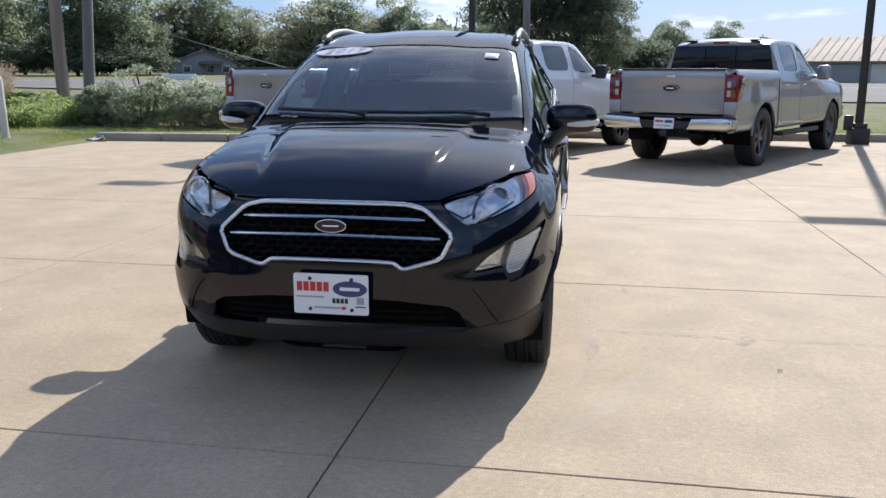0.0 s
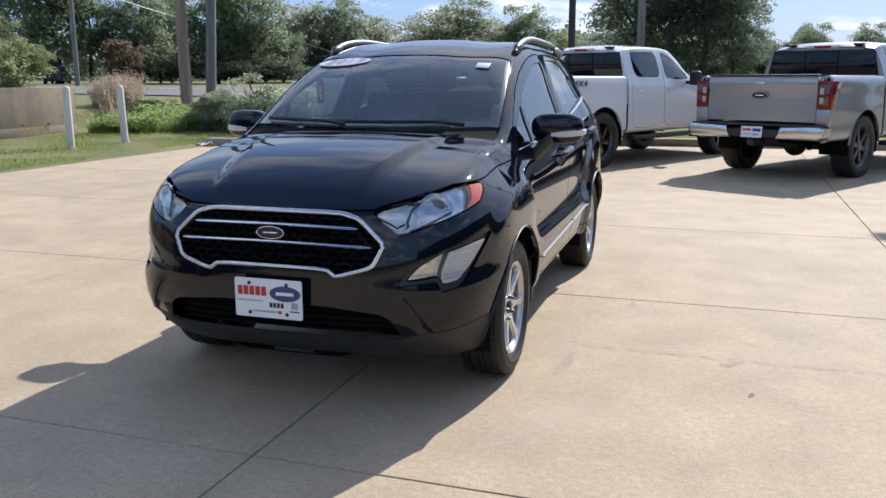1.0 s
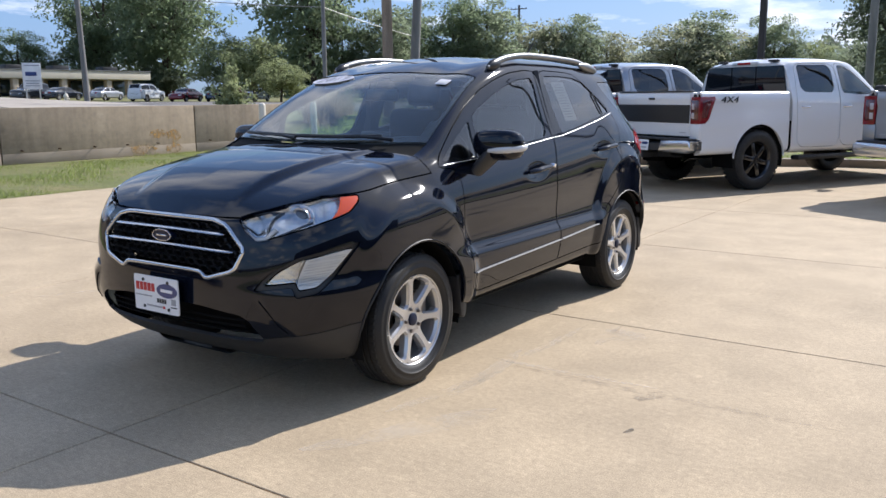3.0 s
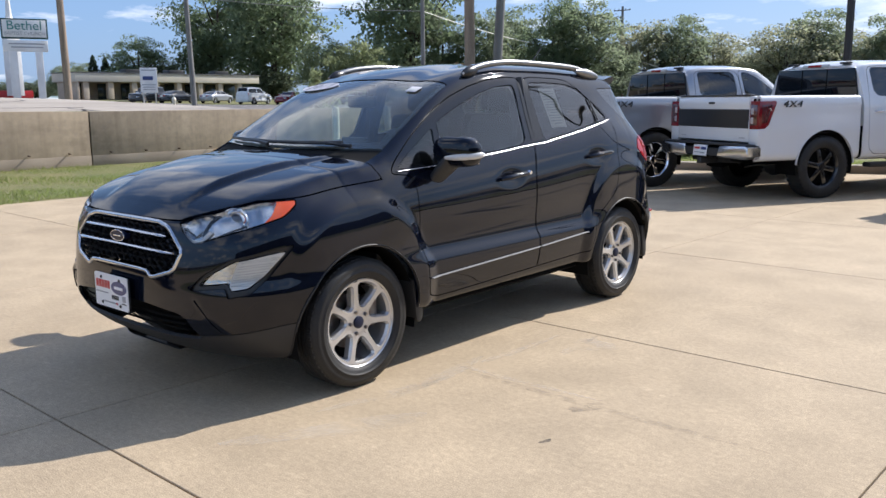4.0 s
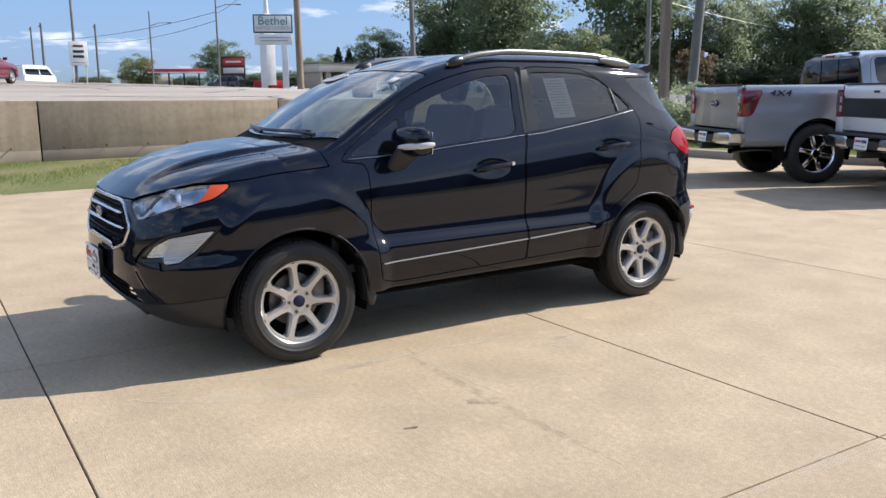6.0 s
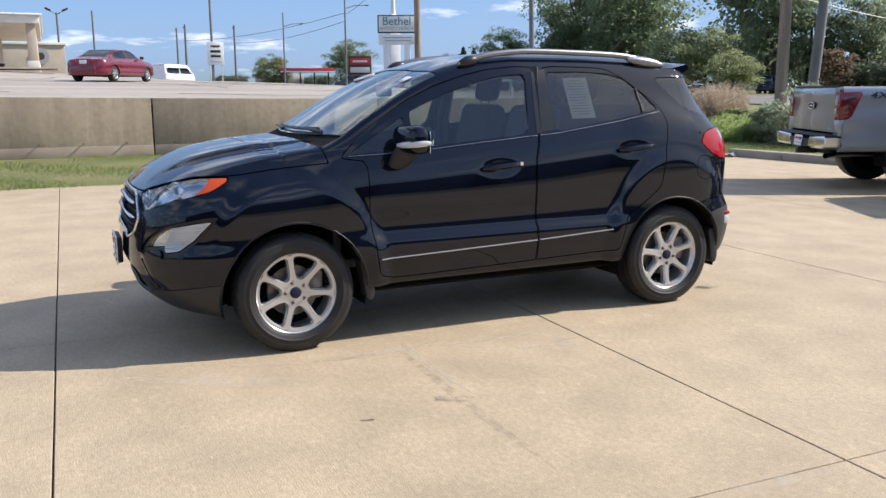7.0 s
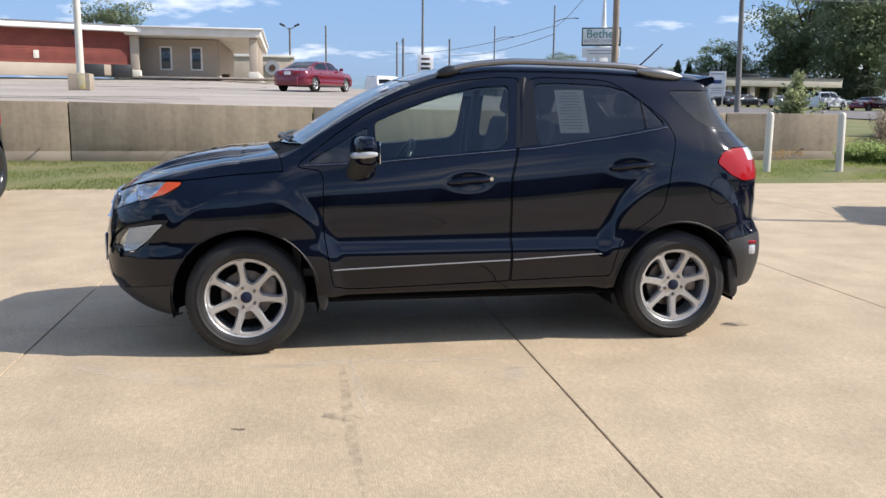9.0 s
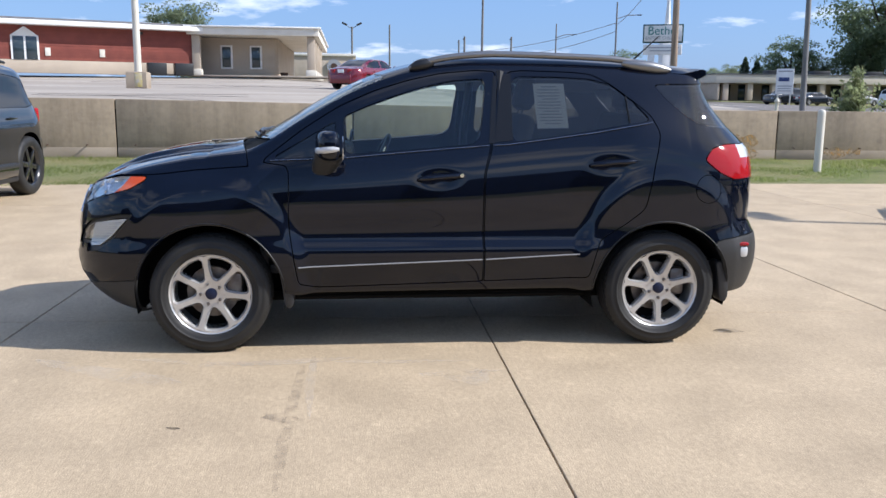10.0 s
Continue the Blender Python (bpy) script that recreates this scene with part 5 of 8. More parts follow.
        for k in range(7):
            part("spoke", moved(spoke, base @ pose(0, 0, 0, 360 / 7 * (k + 0.5))), ALLOY, w, "", 18)
        part("hub_face", moved(lathe([(0.0001, 0.066), (0.03, 0.066), (0.046, 0.068), (0.068, 0.066), (0.074, 0.058), (0.075, 0.03)], 35), base), ALLOY, w)
        part("centre_cap", moved(lathe([(0.0001, 0.077), (0.024, 0.077), (0.031, 0.073), (0.032, 0.064)], 24), base), CAP_DARK, w, "dark blue centre cap")
        for k in range(5):
            nut = lathe([(0.0001, 0.082), (0.007, 0.081), (0.0095, 0.076), (0.0095, 0.05)], 6)
            part("lug_nut", moved(nut, base @ pose(0, 0.0565 * math.cos(k * 1.2566 + 0.5), 0.0565 * math.sin(k * 1.2566 + 0.5))), STEEL, w)
        part("brake_disc", moved(lathe([(0.07, 0.0), (0.14, 0.002), (0.14, -0.02), (0.05, -0.02)], 32), base), STEEL, w, "steel brake disc")
        part("brake_caliper", moved(rbox((0.08, 0.09, 0.16), (0.0, 0.12, 0.03), 0.02), pose(x, y, 0.325, 0, 0, 0 if side_ > 0 else 180)), STEEL, w)
        part("wheel_back", moved(lathe([(0.205, -0.06), (0.0001, -0.062)], 32), base), VOID, w)

    for y in (-1.26, 1.26):
        wheel_set(0.755, y, 1)
        wheel_set(-0.755, y, -1)
    return car


def thing_part(name, parent, label=""):
    """A part that itself has pieces."""
    ob = new(name)
    ob.parent = parent
    ob.empty_display_size = 0.1
    return tagged(ob, label)


GREY_STRIP = material("satin_grey_trim", (0.20, 0.20, 0.202), 0.6, 0.0, fine=(0.17, 0.17, 0.17), size=25, spec=0.25)
BELT_CHROME = material("belt_chrome", (0.40, 0.40, 0.41), 0.22, 1.0, fine=(0.34, 0.34, 0.35), size=25)
PILLAR = material("pillar_film", (0.008, 0.008, 0.0085), 0.22, spec=0.4)
COWL = material("cowl_plastic", (0.012, 0.012, 0.012), 0.9, spec=0.15)
ARCH_BLACK = material("arch_plastic", (0.006, 0.006, 0.0065), 0.5, fine=(0.02, 0.02, 0.02), size=30)
LAMP_BOWL = material("lamp_bowl", (0.70, 0.71, 0.73), 0.16, 0.9, vary=(0.34, 0.35, 0.37), fine=(0.6, 0.61, 0.64), size=9, coat=0.3, bump=0.005, bump_size=26)
PROJ_GLASS = material("projector_glass", (0.05, 0.055, 0.065), 0.03, coat=1.0, fine=(0.16, 0.17, 0.2), size=10)
CAP_DARK = material("centre_cap", (0.008, 0.012, 0.035), 0.5, spec=0.3)
PALE = material("pale_sticker", (0.66, 0.64, 0.68), 0.5, fine=(0.6, 0.58, 0.62), size=12)
suv()


# ---- other vehicles ----
def loft(y, xs, zs, steps=60):
    """Half a body from sections: rows of controls from sill to roof for each station along y."""
    k = len(xs)
    mid = len(y) // 2
    tk = np.concatenate([[0], np.cumsum(np.maximum(np.hypot(np.diff(xs[:, mid]), np.diff(zs[:, mid])), 0.03))])
    tq = np.linspace(0, tk[-1], steps)
    x, z = natural(tk, xs, tq), natural(tk, zs, tq)
    p = np.stack([x, np.broadcast_to(y, x.shape), z], -1)
    n = np.cross(np.gradient(p, axis=1), np.gradient(p, axis=0))
    n /= np.maximum(np.linalg.norm(n, axis=-1, keepdims=True), 1e-9)
    rows = np.concatenate([p, n], -1)
    i = np.arange(x.size).reshape(x.shape)
    a, b, c, d = i[:-1, :-1].ravel(), i[:-1, 1:].ravel(), i[1:, 1:].ravel(), i[1:, :-1].ravel()
    return rows.reshape(-1, 6), np.concatenate([np.stack([a, b, c], 1), np.stack([a, c, d], 1)])


def road_wheel(parent, at, r, half, rim, spokes, rim_mat, turn=0.0, chunky=False):
    w = thing_part("wheel", parent, "")
    base = at @ pose(0, 0, 0, turn)
    s = half
    ty = part("tyre", moved(lathe([(rim, -0.85 * s), (rim + 0.03, -s), (r - 0.035, -s), (r - 0.008, -0.8 * s), (r, -0.5 * s), (r, 0.5 * s), (r - 0.008, 0.8 * s), (r - 0.035, s), (rim + 0.03, s), (rim, 0.85 * s)], 48), base), RUBBER, w, "black tyre", 50)
    if chunky:
        lugs = [moved(rbox((0.045, 0.045, 0.014), (q * 0.8 * s, 0, r - 0.009), 0.004, 1), pose(0, 0, 0, 360 / 40 * (k + 0.25 * (q > 0)))) for k in range(40) for q in (-1, 1)]
        tagged(part("tread", moved(join(*lugs), base), RUBBER, ty), kind="stuff")
    part("rim", moved(lathe([(rim - 0.02, -0.7 * s), (rim - 0.03, 0.2 * s), (rim - 0.008, 0.8 * s), (rim + 0.008, 0.87 * s), (rim + 0.004, 0.75 * s)], 40), base), rim_mat, w, "", 50)
    for k in range(spokes):
        sp = moved(rbox((0.03, rim * 0.26, rim * 0.86), (0.55 * s, 0, rim * 0.5), 0.008), pose(0, 0, 0, 360 / spokes * k))
        part("spoke", moved(sp, base), rim_mat, w)
    part("hub", moved(lathe([(0.0001, 0.75 * s), (rim * 0.2, 0.74 * s), (rim * 0.26, 0.62 * s), (rim * 0.28, 0.2 * s)], 20), base), rim_mat, w)
    part("wheel_back", moved(lathe([(rim - 0.01, -0.1 * s), (0.0001, -0.1 * s)], 28), base), VOID, w)


def pickup(label, paint, rim_mat, at, panel_mat=None, badge_oval=True, plate=True, four=True, chrome=True, black_trim=False, tail_mat=None):
    """A crew-cab pickup; origin under the rear axle, nose towards +y."""
    t = thing("pickup_truck", label, "pickup truck", at, "pickup trucks along the kerb")
    tail_mat = tail_mat or DEEP_RED
    W = 0.985
    # load bed
    y = np.linspace(-1.12, 0.60, 50)
    one = np.ones_like(y)
    ar = np.exp(-((y / 0.46) ** 4)) * 0.02
    xs = np.stack([0.86 * one, (W - 0.03) * one, W + ar, W + ar, (W - 0.012) * one + ar * 0.5, (W - 0.02) * one, (W - 0.05) * one, (W - 0.11) * one, (W - 0.12) * one])
    zs = np.stack([0.54 * one, 0.56 * one, 0.76 * one, 0.98 * one, 1.20 * one, 1.38 * one, 1.425 * one, 1.428 * one, 1.36 * one])
    r, f = loft(y, xs, zs, 50)
    d = np.hypot(r[:, 1], r[:, 2] - 0.46) - 0.50
    skin = cut(r, f, -d)
    for fl in (False, True):
        geo, ns = shell(skin, 0.03, 0, False)
        if fl:
            geo, ns = flip(geo), [(-a, b, c) for a, b, c in ns]
        part("bed_side", geo, paint, t, "", normals=ns)
        ff = flip if fl else (lambda g: g)
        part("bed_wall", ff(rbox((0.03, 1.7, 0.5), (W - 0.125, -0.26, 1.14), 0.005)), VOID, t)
        part("wheel_arch", ff(tube([(W + 0.008, 0.505 * math.cos(a), 0.46 + 0.505 * math.sin(a)) for a in np.linspace(radians(3), radians(177), 30)], 0.016, 6, squash=(0.5, 1), up=(1, 0, 0))), paint, t, "", 60)
        part("arch_liner", moved(ff(half_liner(0.50, W - 0.005, 0.58)), pose(0, 0, 0.46)), VOID, t)
        part("arch_liner", moved(ff(half_liner(0.49, W - 0.005, 0.58)), pose(0, 3.69, 0.46)), VOID, t)
    part("bed_floor", rbox((1.75, 1.7, 0.05), (0, -0.26, 0.92), 0.01), MATTE_BLACK, t)
    part("bed_front", rbox((1.75, 0.05, 0.5), (0, 0.575, 1.16), 0.01), paint, t)
    # tailgate
    tg = thing_part("tailgate", t, "tailgate with a pressed ledge")
    part("tailgate_panel", prism([(-1.115, 0.79), (-1.165, 0.81), (-1.175, 1.06), (-1.16, 1.22), (-1.185, 1.30), (-1.18, 1.40), (-1.15, 1.435), (-1.11, 1.435)], -0.80, 0.80, "x", 0.012), paint, tg)
    part("tailgate_cap", rbox((1.62, 0.075, 0.022), (0, -1.145, 1.437), 0.008), MATTE_BLACK, tg)
    part("tailgate_handle", rbox((0.13, 0.015, 0.03), (0, -1.188, 1.335), 0.006), CHROME if not panel_mat else MATTE_BLACK, tg)
    if panel_mat:
        part("applique", prism([(-1.172, 0.99), (-1.186, 1.0), (-1.186, 1.24), (-1.17, 1.25)], -0.79, 0.79, "x", 0.004), panel_mat, tg, "black tailgate panel")
    if badge_oval:
        m = pose(0, -1.19, 1.165, 90, 0, 0)
        part("badge", moved(lathe([(0.0001, 0.012), (0.93, 0.012), (1, 0.006), (1, -0.02)], 28, "z"), m @ Matrix.Diagonal((0.115, 0.046, 1, 1))), BLACK_PRINT, tg, "dark oval badge")
        part("badge_rim", moved(tube([(0.115 * math.cos(a), 0.046 * math.sin(a), 0.010) for a in np.arange(28) * math.pi / 14], 0.005, 6, True), m), BRIGHT, tg)
        part("badge_bar", moved(rbox((0.12, 0.016, 0.006), (0, 0, 0.012), 0.002), m), BRIGHT, tg)
    for k in (-1, 1):
        part("print_bar", rbox((0.12, 0.004, 0.014), (k * 0.66, -1.168, 0.86), 0.001), GREY_PRINT, tg)
    # tail lamps
    for k in (-1, 1):
        tl = thing_part("tail_lamp", t, "red tail lamp")
        poly = [(k * 0.81, 0.99), (k * 0.81, 1.36), (k * 0.965, 1.345), (k * 0.99, 1.30), (k * 0.99, 1.02), (k * 0.97, 0.985)]
        side = [(-1.175, 0.985), (-1.18, 1.18), (-1.172, 1.36), (-0.90, 1.365), (-0.885, 1.33), (-1.0, 1.04), (-1.06, 0.99)]
        part("lens", prism(side, min(k * 0.81, k * 0.997), max(k * 0.81, k * 0.997), "x", 0.014, 2), tail_mat, tl)
        part("smoked_panel", rbox((0.135, 0.012, 0.275), (k * 0.90, -1.176, 1.175), 0.01), DARK_LENS, tl, "smoked inner panel")
        part("smoked_panel", prism([(-1.13, 1.06), (-1.135, 1.31), (-0.96, 1.315), (-1.04, 1.07)], min(k * 0.985, k * 1.0), max(k * 0.985, k * 1.0), "x", 0.003), DARK_LENS, tl)
        for z in (1.10, 1.225):
            part("reversing_lens", rbox((0.055, 0.012, 0.085), (k * 0.865, -1.181, z), 0.006), PALE_LENS, tl)
    for k in (-1, 1):
        part("corner_panel", rbox((0.19, 0.07, 0.23), (k * 0.895, -1.135, 0.875), 0.015), paint, t)
    # rear bumper
    bp = thing_part("rear_bumper", t, "chrome rear bumper with a black step")
    bm_ = CHROME if chrome else paint
    for k in (-1, 1):
        part("bumper_end", prism([(k * 0.33, 0.58), (k * 0.40, 0.745), (k * 0.93, 0.765), (k * 1.0, 0.74), (k * 1.0, 0.62), (k * 0.93, 0.575)], -1.345, -1.10, "y", 0.03, 3), bm_, bp, "chrome bumper end")
    part("bumper_step", prism([(-1.34, 0.60), (-1.34, 0.70), (-1.29, 0.715), (-1.12, 0.715), (-1.12, 0.58)], -0.42, 0.42, "x", 0.01), MATTE_BLACK, bp)
    part("bumper_top", rbox((1.9, 0.22, 0.03), (0, -1.22, 0.765), 0.01), MATTE_BLACK, bp)
    if plate:
        part("plate", moved(rbox((0.31, 0.006, 0.155), (0, 0, 0), 0.004), pose(0, -1.352, 0.665, -6)), WHITE, bp, "white dealer plate")
        for x, z, w, h, mt in ((-0.07, 0.03, 0.13, 0.03, RED_PRINT), (0.075, 0.028, 0.12, 0.04, BLUE_PRINT), (-0.06, -0.03, 0.12, 0.012, GREY_PRINT), (0.06, -0.035, 0.1, 0.02, GREY_PRINT)):
            part("plate_print", moved(rbox((w, 0.003, h), (x, -0.004, z), 0.001), pose(0, -1.352, 0.665, -6)), mt, bp)
    part("hitch", rbox((0.1, 0.3, 0.09), (0, -1.22, 0.52), 0.01), MATTE_BLACK, t)
    part("exhaust", tube([(0.55, -0.5, 0.5), (0.62, -0.9, 0.5), (0.74, -1.18, 0.49), (0.78, -1.24, 0.485)], 0.04, 12, caps=False), CHROME, t, "exhaust tailpipe")
    part("rear_axle", join(tube([(-0.8, 0, 0.42), (0.8, 0, 0.42)], 0.055, 10), ball((0, 0, 0.42), (0.17, 0.17, 0.17), 14)), MATTE_BLACK, t)
    part("chassis", rbox((1.0, 5.2, 0.16), (0, 1.6, 0.58), 0.03), VOID, t)
    part("spare_tyre", moved(lathe([(0.2, -0.09), (0.36, -0.1), (0.38, 0), (0.36, 0.1), (0.2, 0.09)], 28, "z"), pose(0, -0.72, 0.58)), RUBBER, t)
    # cab and bonnet
    y = np.concatenate([np.linspace(0.66, 3.9, 110), 3.9 + 0.70 * np.sin(np.linspace(0, math.pi / 2, 30))[1:]])
    one = np.ones_like(y)
    zc = curve((0.66, 0.8, 1.1, 1.7, 2.05, 2.3, 2.6, 2.85, 3.0, 3.6, 4.2, 4.6), (1.80, 1.855, 1.885, 1.89, 1.86, 1.74, 1.53, 1.37, 1.335, 1.30, 1.25, 1.10))(y)
    zd = curve((0.66, 0.8, 1.1, 1.7, 2.05, 2.3, 2.6, 2.85, 3.0, 3.6, 4.2, 4.6), (1.86, 1.915, 1.945, 1.95, 1.92, 1.80, 1.60, 1.43, 1.39, 1.36, 1.31, 1.15))(y)
    xc = curve((0.66, 1.5, 2.05, 2.8, 3.1, 4.2, 4.6), (0.775, 0.775, 0.76, 0.82, 0.85, 0.85, 0.80))(y)
    belt = curve((0.66, 2.0, 2.8, 3.2, 4.3, 4.6), (1.385, 1.375, 1.33, 1.25, 1.17, 1.04))(y)
    nose = np.sqrt(np.clip(1 - (np.clip(y - 4.25, 0, 0.4) / 0.4) ** 2 * 0.35, 0, 1))
    ar = np.exp(-(((y - 3.69) / 0.46) ** 4)) * 0.02
    up = belt - 0.62
    xs = np.stack([0.86 * one, (W - 0.04) * one, W + ar, W + ar, W - 0.012 + ar, 0.945 * one, (0.95 + xc) / 2 + 0.012, xc + 0.016, xc - 0.035, xc * 0.6, 0 * one]) * nose
    zs = np.stack([0.52 * one, 0.54 * one, 0.62 + 0.2 * up, 0.62 + 0.5 * up, 0.62 + 0.8 * up, belt, (belt + zc) / 2, zc - 0.035, zc + 0.012, zc + 0.75 * (zd - zc), zd])
    r, f = loft(y, xs, zs, 90)
    skin = cut(r, f, -(np.hypot(r[:, 1] - 3.69, r[:, 2] - 0.46) - 0.49))
    hit_side = lambda r: np.where(r[:, 0] < 0.68, 1.0, 0.0)
    got = {}

    def take(name, poly, width=0.004, times=2):
        nonlocal skin
        r, f = skin
        d = inside(rounded(poly, times, 0.12), r[:, 1], r[:, 2]) + hit_side(r)
        got[name] = cut(r, f, d + width)
        skin = cut(r, f, -d + width)

    take("rear_door", [(0.78, 0.60), (0.76, 1.3), (0.80, 1.80), (0.9, 1.845), (1.66, 1.85), (1.70, 1.38), (1.70, 0.60)])
    take("front_door", [(1.712, 0.60), (1.712, 1.38), (1.675, 1.85), (1.9, 1.845), (2.12, 1.75), (2.45, 1.52), (2.72, 1.33), (2.76, 0.9), (2.74, 0.60)])
    r, f = skin
    ws = np.where((r[:, 1] > 2.02) & (r[:, 1] < 2.95), -np.minimum(np.minimum(r[:, 1] - 2.08, 2.86 - r[:, 1]), np.interp(r[:, 1], [2.0, 2.85], [0.66, 0.76]) - r[:, 0]), 1.0)
    ws = np.where(r[:, 2] > np.interp(r[:, 1], [2.05, 2.86], [1.6, 1.3]), ws, 1.0)
    got["shield"], skin = cut(r, f, ws), cut(r, f, -ws)
    geo, ns = shell(skin, 0.012)
    part("cab_body", geo, paint, t, "", normals=ns)
    geo, ns = shell(got["shield"], 0, 0.004)
    part("windscreen", geo, TINTED, t, normals=ns)
    for key, wpoly in (("rear_door", [(0.95, 1.42), (0.86, 1.50), (0.86, 1.80), (0.90, 1.825), (1.58, 1.83), (1.61, 1.415)]), ("front_door", [(1.765, 1.41), (1.735, 1.83), (1.9, 1.82), (2.08, 1.74), (2.42, 1.50), (2.52, 1.39), (2.2, 1.38)])):
        skin = got[key]
        take("pane", wpoly, 0.002, 1)
        for fl in (False, True):
            ff = (lambda g, n: (flip(g), [(-a, b, c) for a, b, c in n])) if fl else (lambda g, n: (g, n))
            geo, ns = ff(*shell(skin, 0.012, 0, False))
            door = part(key, geo, paint, t, "", normals=ns)
            geo, ns = ff(*shell(got["pane"], 0, 0.008, False))
            part("window", geo, TRUCK_GLASS if key == "front_door" else TINTED, door, "", normals=ns)
            hy = 0.95 if key == "rear_door" else 1.86
            k = -1 if fl else 1
            part("door_handle", tube([(k * 0.972, hy - 0.09, 1.2), (k * 1.0, hy - 0.05, 1.202), (k * 1.0, hy + 0.05, 1.204), (k * 0.972, hy + 0.09, 1.205)], 0.016, 8, squash=(0.7, 1), up=(1, 0, 0)), CHROME if chrome else paint, door)
    # rear wall of the cab
    m0 = np.argmin(np.abs(y - 0.70))
    sec = [(float(xs[k][m0]), float(zs[k][m0])) for k in range(3, 11)]
    wall = sec + [(-a, b) for a, b in sec[::-1][1:]]
    part("cab_back", prism(wall, 0.67, 0.74, "y"), paint, t)
    part("rear_window", prism([(-0.845, 1.44), (-0.765, 1.815), (0.765, 1.815), (0.845, 1.44)], 0.645, 0.668, "y", 0.015), DARK_GLASS, t, "dark rear window")
    for x in (-0.25, 0.25):
        part("window_bar", moved(rbox((0.012, 0.008, 0.36), (x, 0.643, 1.63), 0.002), Matrix.Identity(4)), VOID, t)
    part("stop_lamp", rbox((0.26, 0.05, 0.035), (0, 0.655, 1.862), 0.008), RED_LENS, t)
    part("lamp_surround", rbox((0.5, 0.06, 0.05), (0, 0.672, 1.862), 0.01), WHITE_LENS, t)
    for k in (-1, 1):
        part("roof_seam", rbox((0.16, 0.09, 0.03), (k * 0.52, 0.72, 1.895), 0.01), MATTE_BLACK, t)
    # solid near-black block in place of the shade inside the cab
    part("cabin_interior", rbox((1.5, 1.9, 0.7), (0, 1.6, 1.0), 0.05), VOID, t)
    for x in (-0.42, 0.42):
        part("headrest", rbox((0.28, 0.12, 0.22), (x, 1.55, 1.55), 0.05), CLOTH, t)
        part("seat_back", rbox((0.55, 0.16, 0.5), (x, 1.57, 1.25), 0.06), CLOTH, t)
    # mirrors, boards, front end
    for k in (-1, 1):
        part("door_mirror", join(rbox((0.2, 0.11, 0.24), (k * 1.12, 2.42, 1.40), 0.04, 3), rbox((0.16, 0.06, 0.06), (k * 0.99, 2.42, 1.33), 0.02)), MATTE_BLACK if black_trim else paint, t)
        part("running_board", rbox((0.16, 1.95, 0.07), (k * 0.96, 1.76, 0.45), 0.025), MATTE_BLACK, t, "black running board")
        part("headlamp", rbox((0.32, 0.3, 0.2), (k * 0.74, 4.34, 1.03), 0.05), LAMP_BOWL, t)
        part("headrest_post", tube([(k * 0.42, 1.55, 1.4), (k * 0.42, 1.55, 1.5)], 0.02, 6), CHROME, t)
        if four:
            mm = pose(k * (W - 0.002 + 0.008), -0.62 if k > 0 else -0.62, 1.315, 90, 0, 90 if k > 0 else -90)
            lettering("marking", "4X4", 0.125, BLACK_PRINT, t, mm @ Matrix.Diagonal((1.5, 1.0, 1, 1)), 0.005, spread=1.05, shear=0.15)
    part("front_bumper", rbox((1.9, 0.2, 0.26), (0, 4.52, 0.70), 0.06), BRIGHT if chrome else paint, t)
    part("grille", rbox((1.2, 0.12, 0.34), (0, 4.53, 1.0), 0.03), MATTE_BLACK, t)
    for yy in (0, 3.69):
        for k in (-1, 1):
            road_wheel(t, pose(k * 0.845, yy, 0.44, 0, 0, 0 if k > 0 else 180), 0.44, 0.14, 0.275, 6, rim_mat, 17 * k + yy * 9, True)
    return t


PALE_LENS = material("frosted_lens", (0.42, 0.38, 0.38), 0.15, coat=0.6, fine=(0.34, 0.3, 0.3), size=30)
DEEP_RED = material("deep_red_lens", (0.18, 0.006, 0.012), 0.1, fine=(0.13, 0.004, 0.009), size=50, coat=0.3)
DARK_LENS = material("smoked_lens", (0.08, 0.010, 0.012), 0.12, coat=1.0)
TRUCK_GLASS = glass("truck_glass", (0.5, 0.56, 0.54))
DARK_GLASS = material("dark_window", (0.007, 0.009, 0.012), 0.03, spec=0.35)
SILVER = material("silver_paint", (0.30, 0.305, 0.315), 0.28, 0.5, fine=(0.27, 0.275, 0.285), size=40, coat=0.8)
SILVER_BLUE = material("silver_grey_paint", (0.29, 0.305, 0.33), 0.28, 0.5, fine=(0.32, 0.34, 0.37), size=40, coat=0.8)
WHITE_PAINT = material("white_paint", (0.68, 0.685, 0.69), 0.22, fine=(0.64, 0.645, 0.65), size=20, coat=0.6)
DARK_RIM = material("dark_alloy", (0.10, 0.10, 0.105), 0.3, 0.8, fine=(0.14, 0.14, 0.14), size=20)
BLACK_RIM = material("black_alloy", (0.012, 0.012, 0.012), 0.22, coat=0.5)
RED_PAINT = material("dark_red_paint", (0.16, 0.009, 0.020), 0.2, 0.2, fine=(0.13, 0.007, 0.016), size=30, coat=0.8)
GREY_PAINT = material("dark_grey_paint", (0.011, 0.014, 0.018), 0.12, 0.3, fine=(0.016, 0.019, 0.023), size=30, coat=0.8)
BLUE_PAINT = material("dark_blue_paint", (0.02, 0.035, 0.07), 0.2, 0.2, fine=(0.03, 0.045, 0.08), size=30, coat=0.8)

pickup("silver crew-cab pickup with chrome bumper parked at the kerb", SILVER, DARK_RIM, pose(2.86, 8.70, 0, 0, 0, -30), four=False)
pickup("white crew-cab pickup with a black tailgate panel and black wheels", WHITE_PAINT, BLACK_RIM, pose(-0.83, 8.88, 0, 0, 0, -29), panel_mat=SATIN_BLACK, badge_oval=False, black_trim=True)
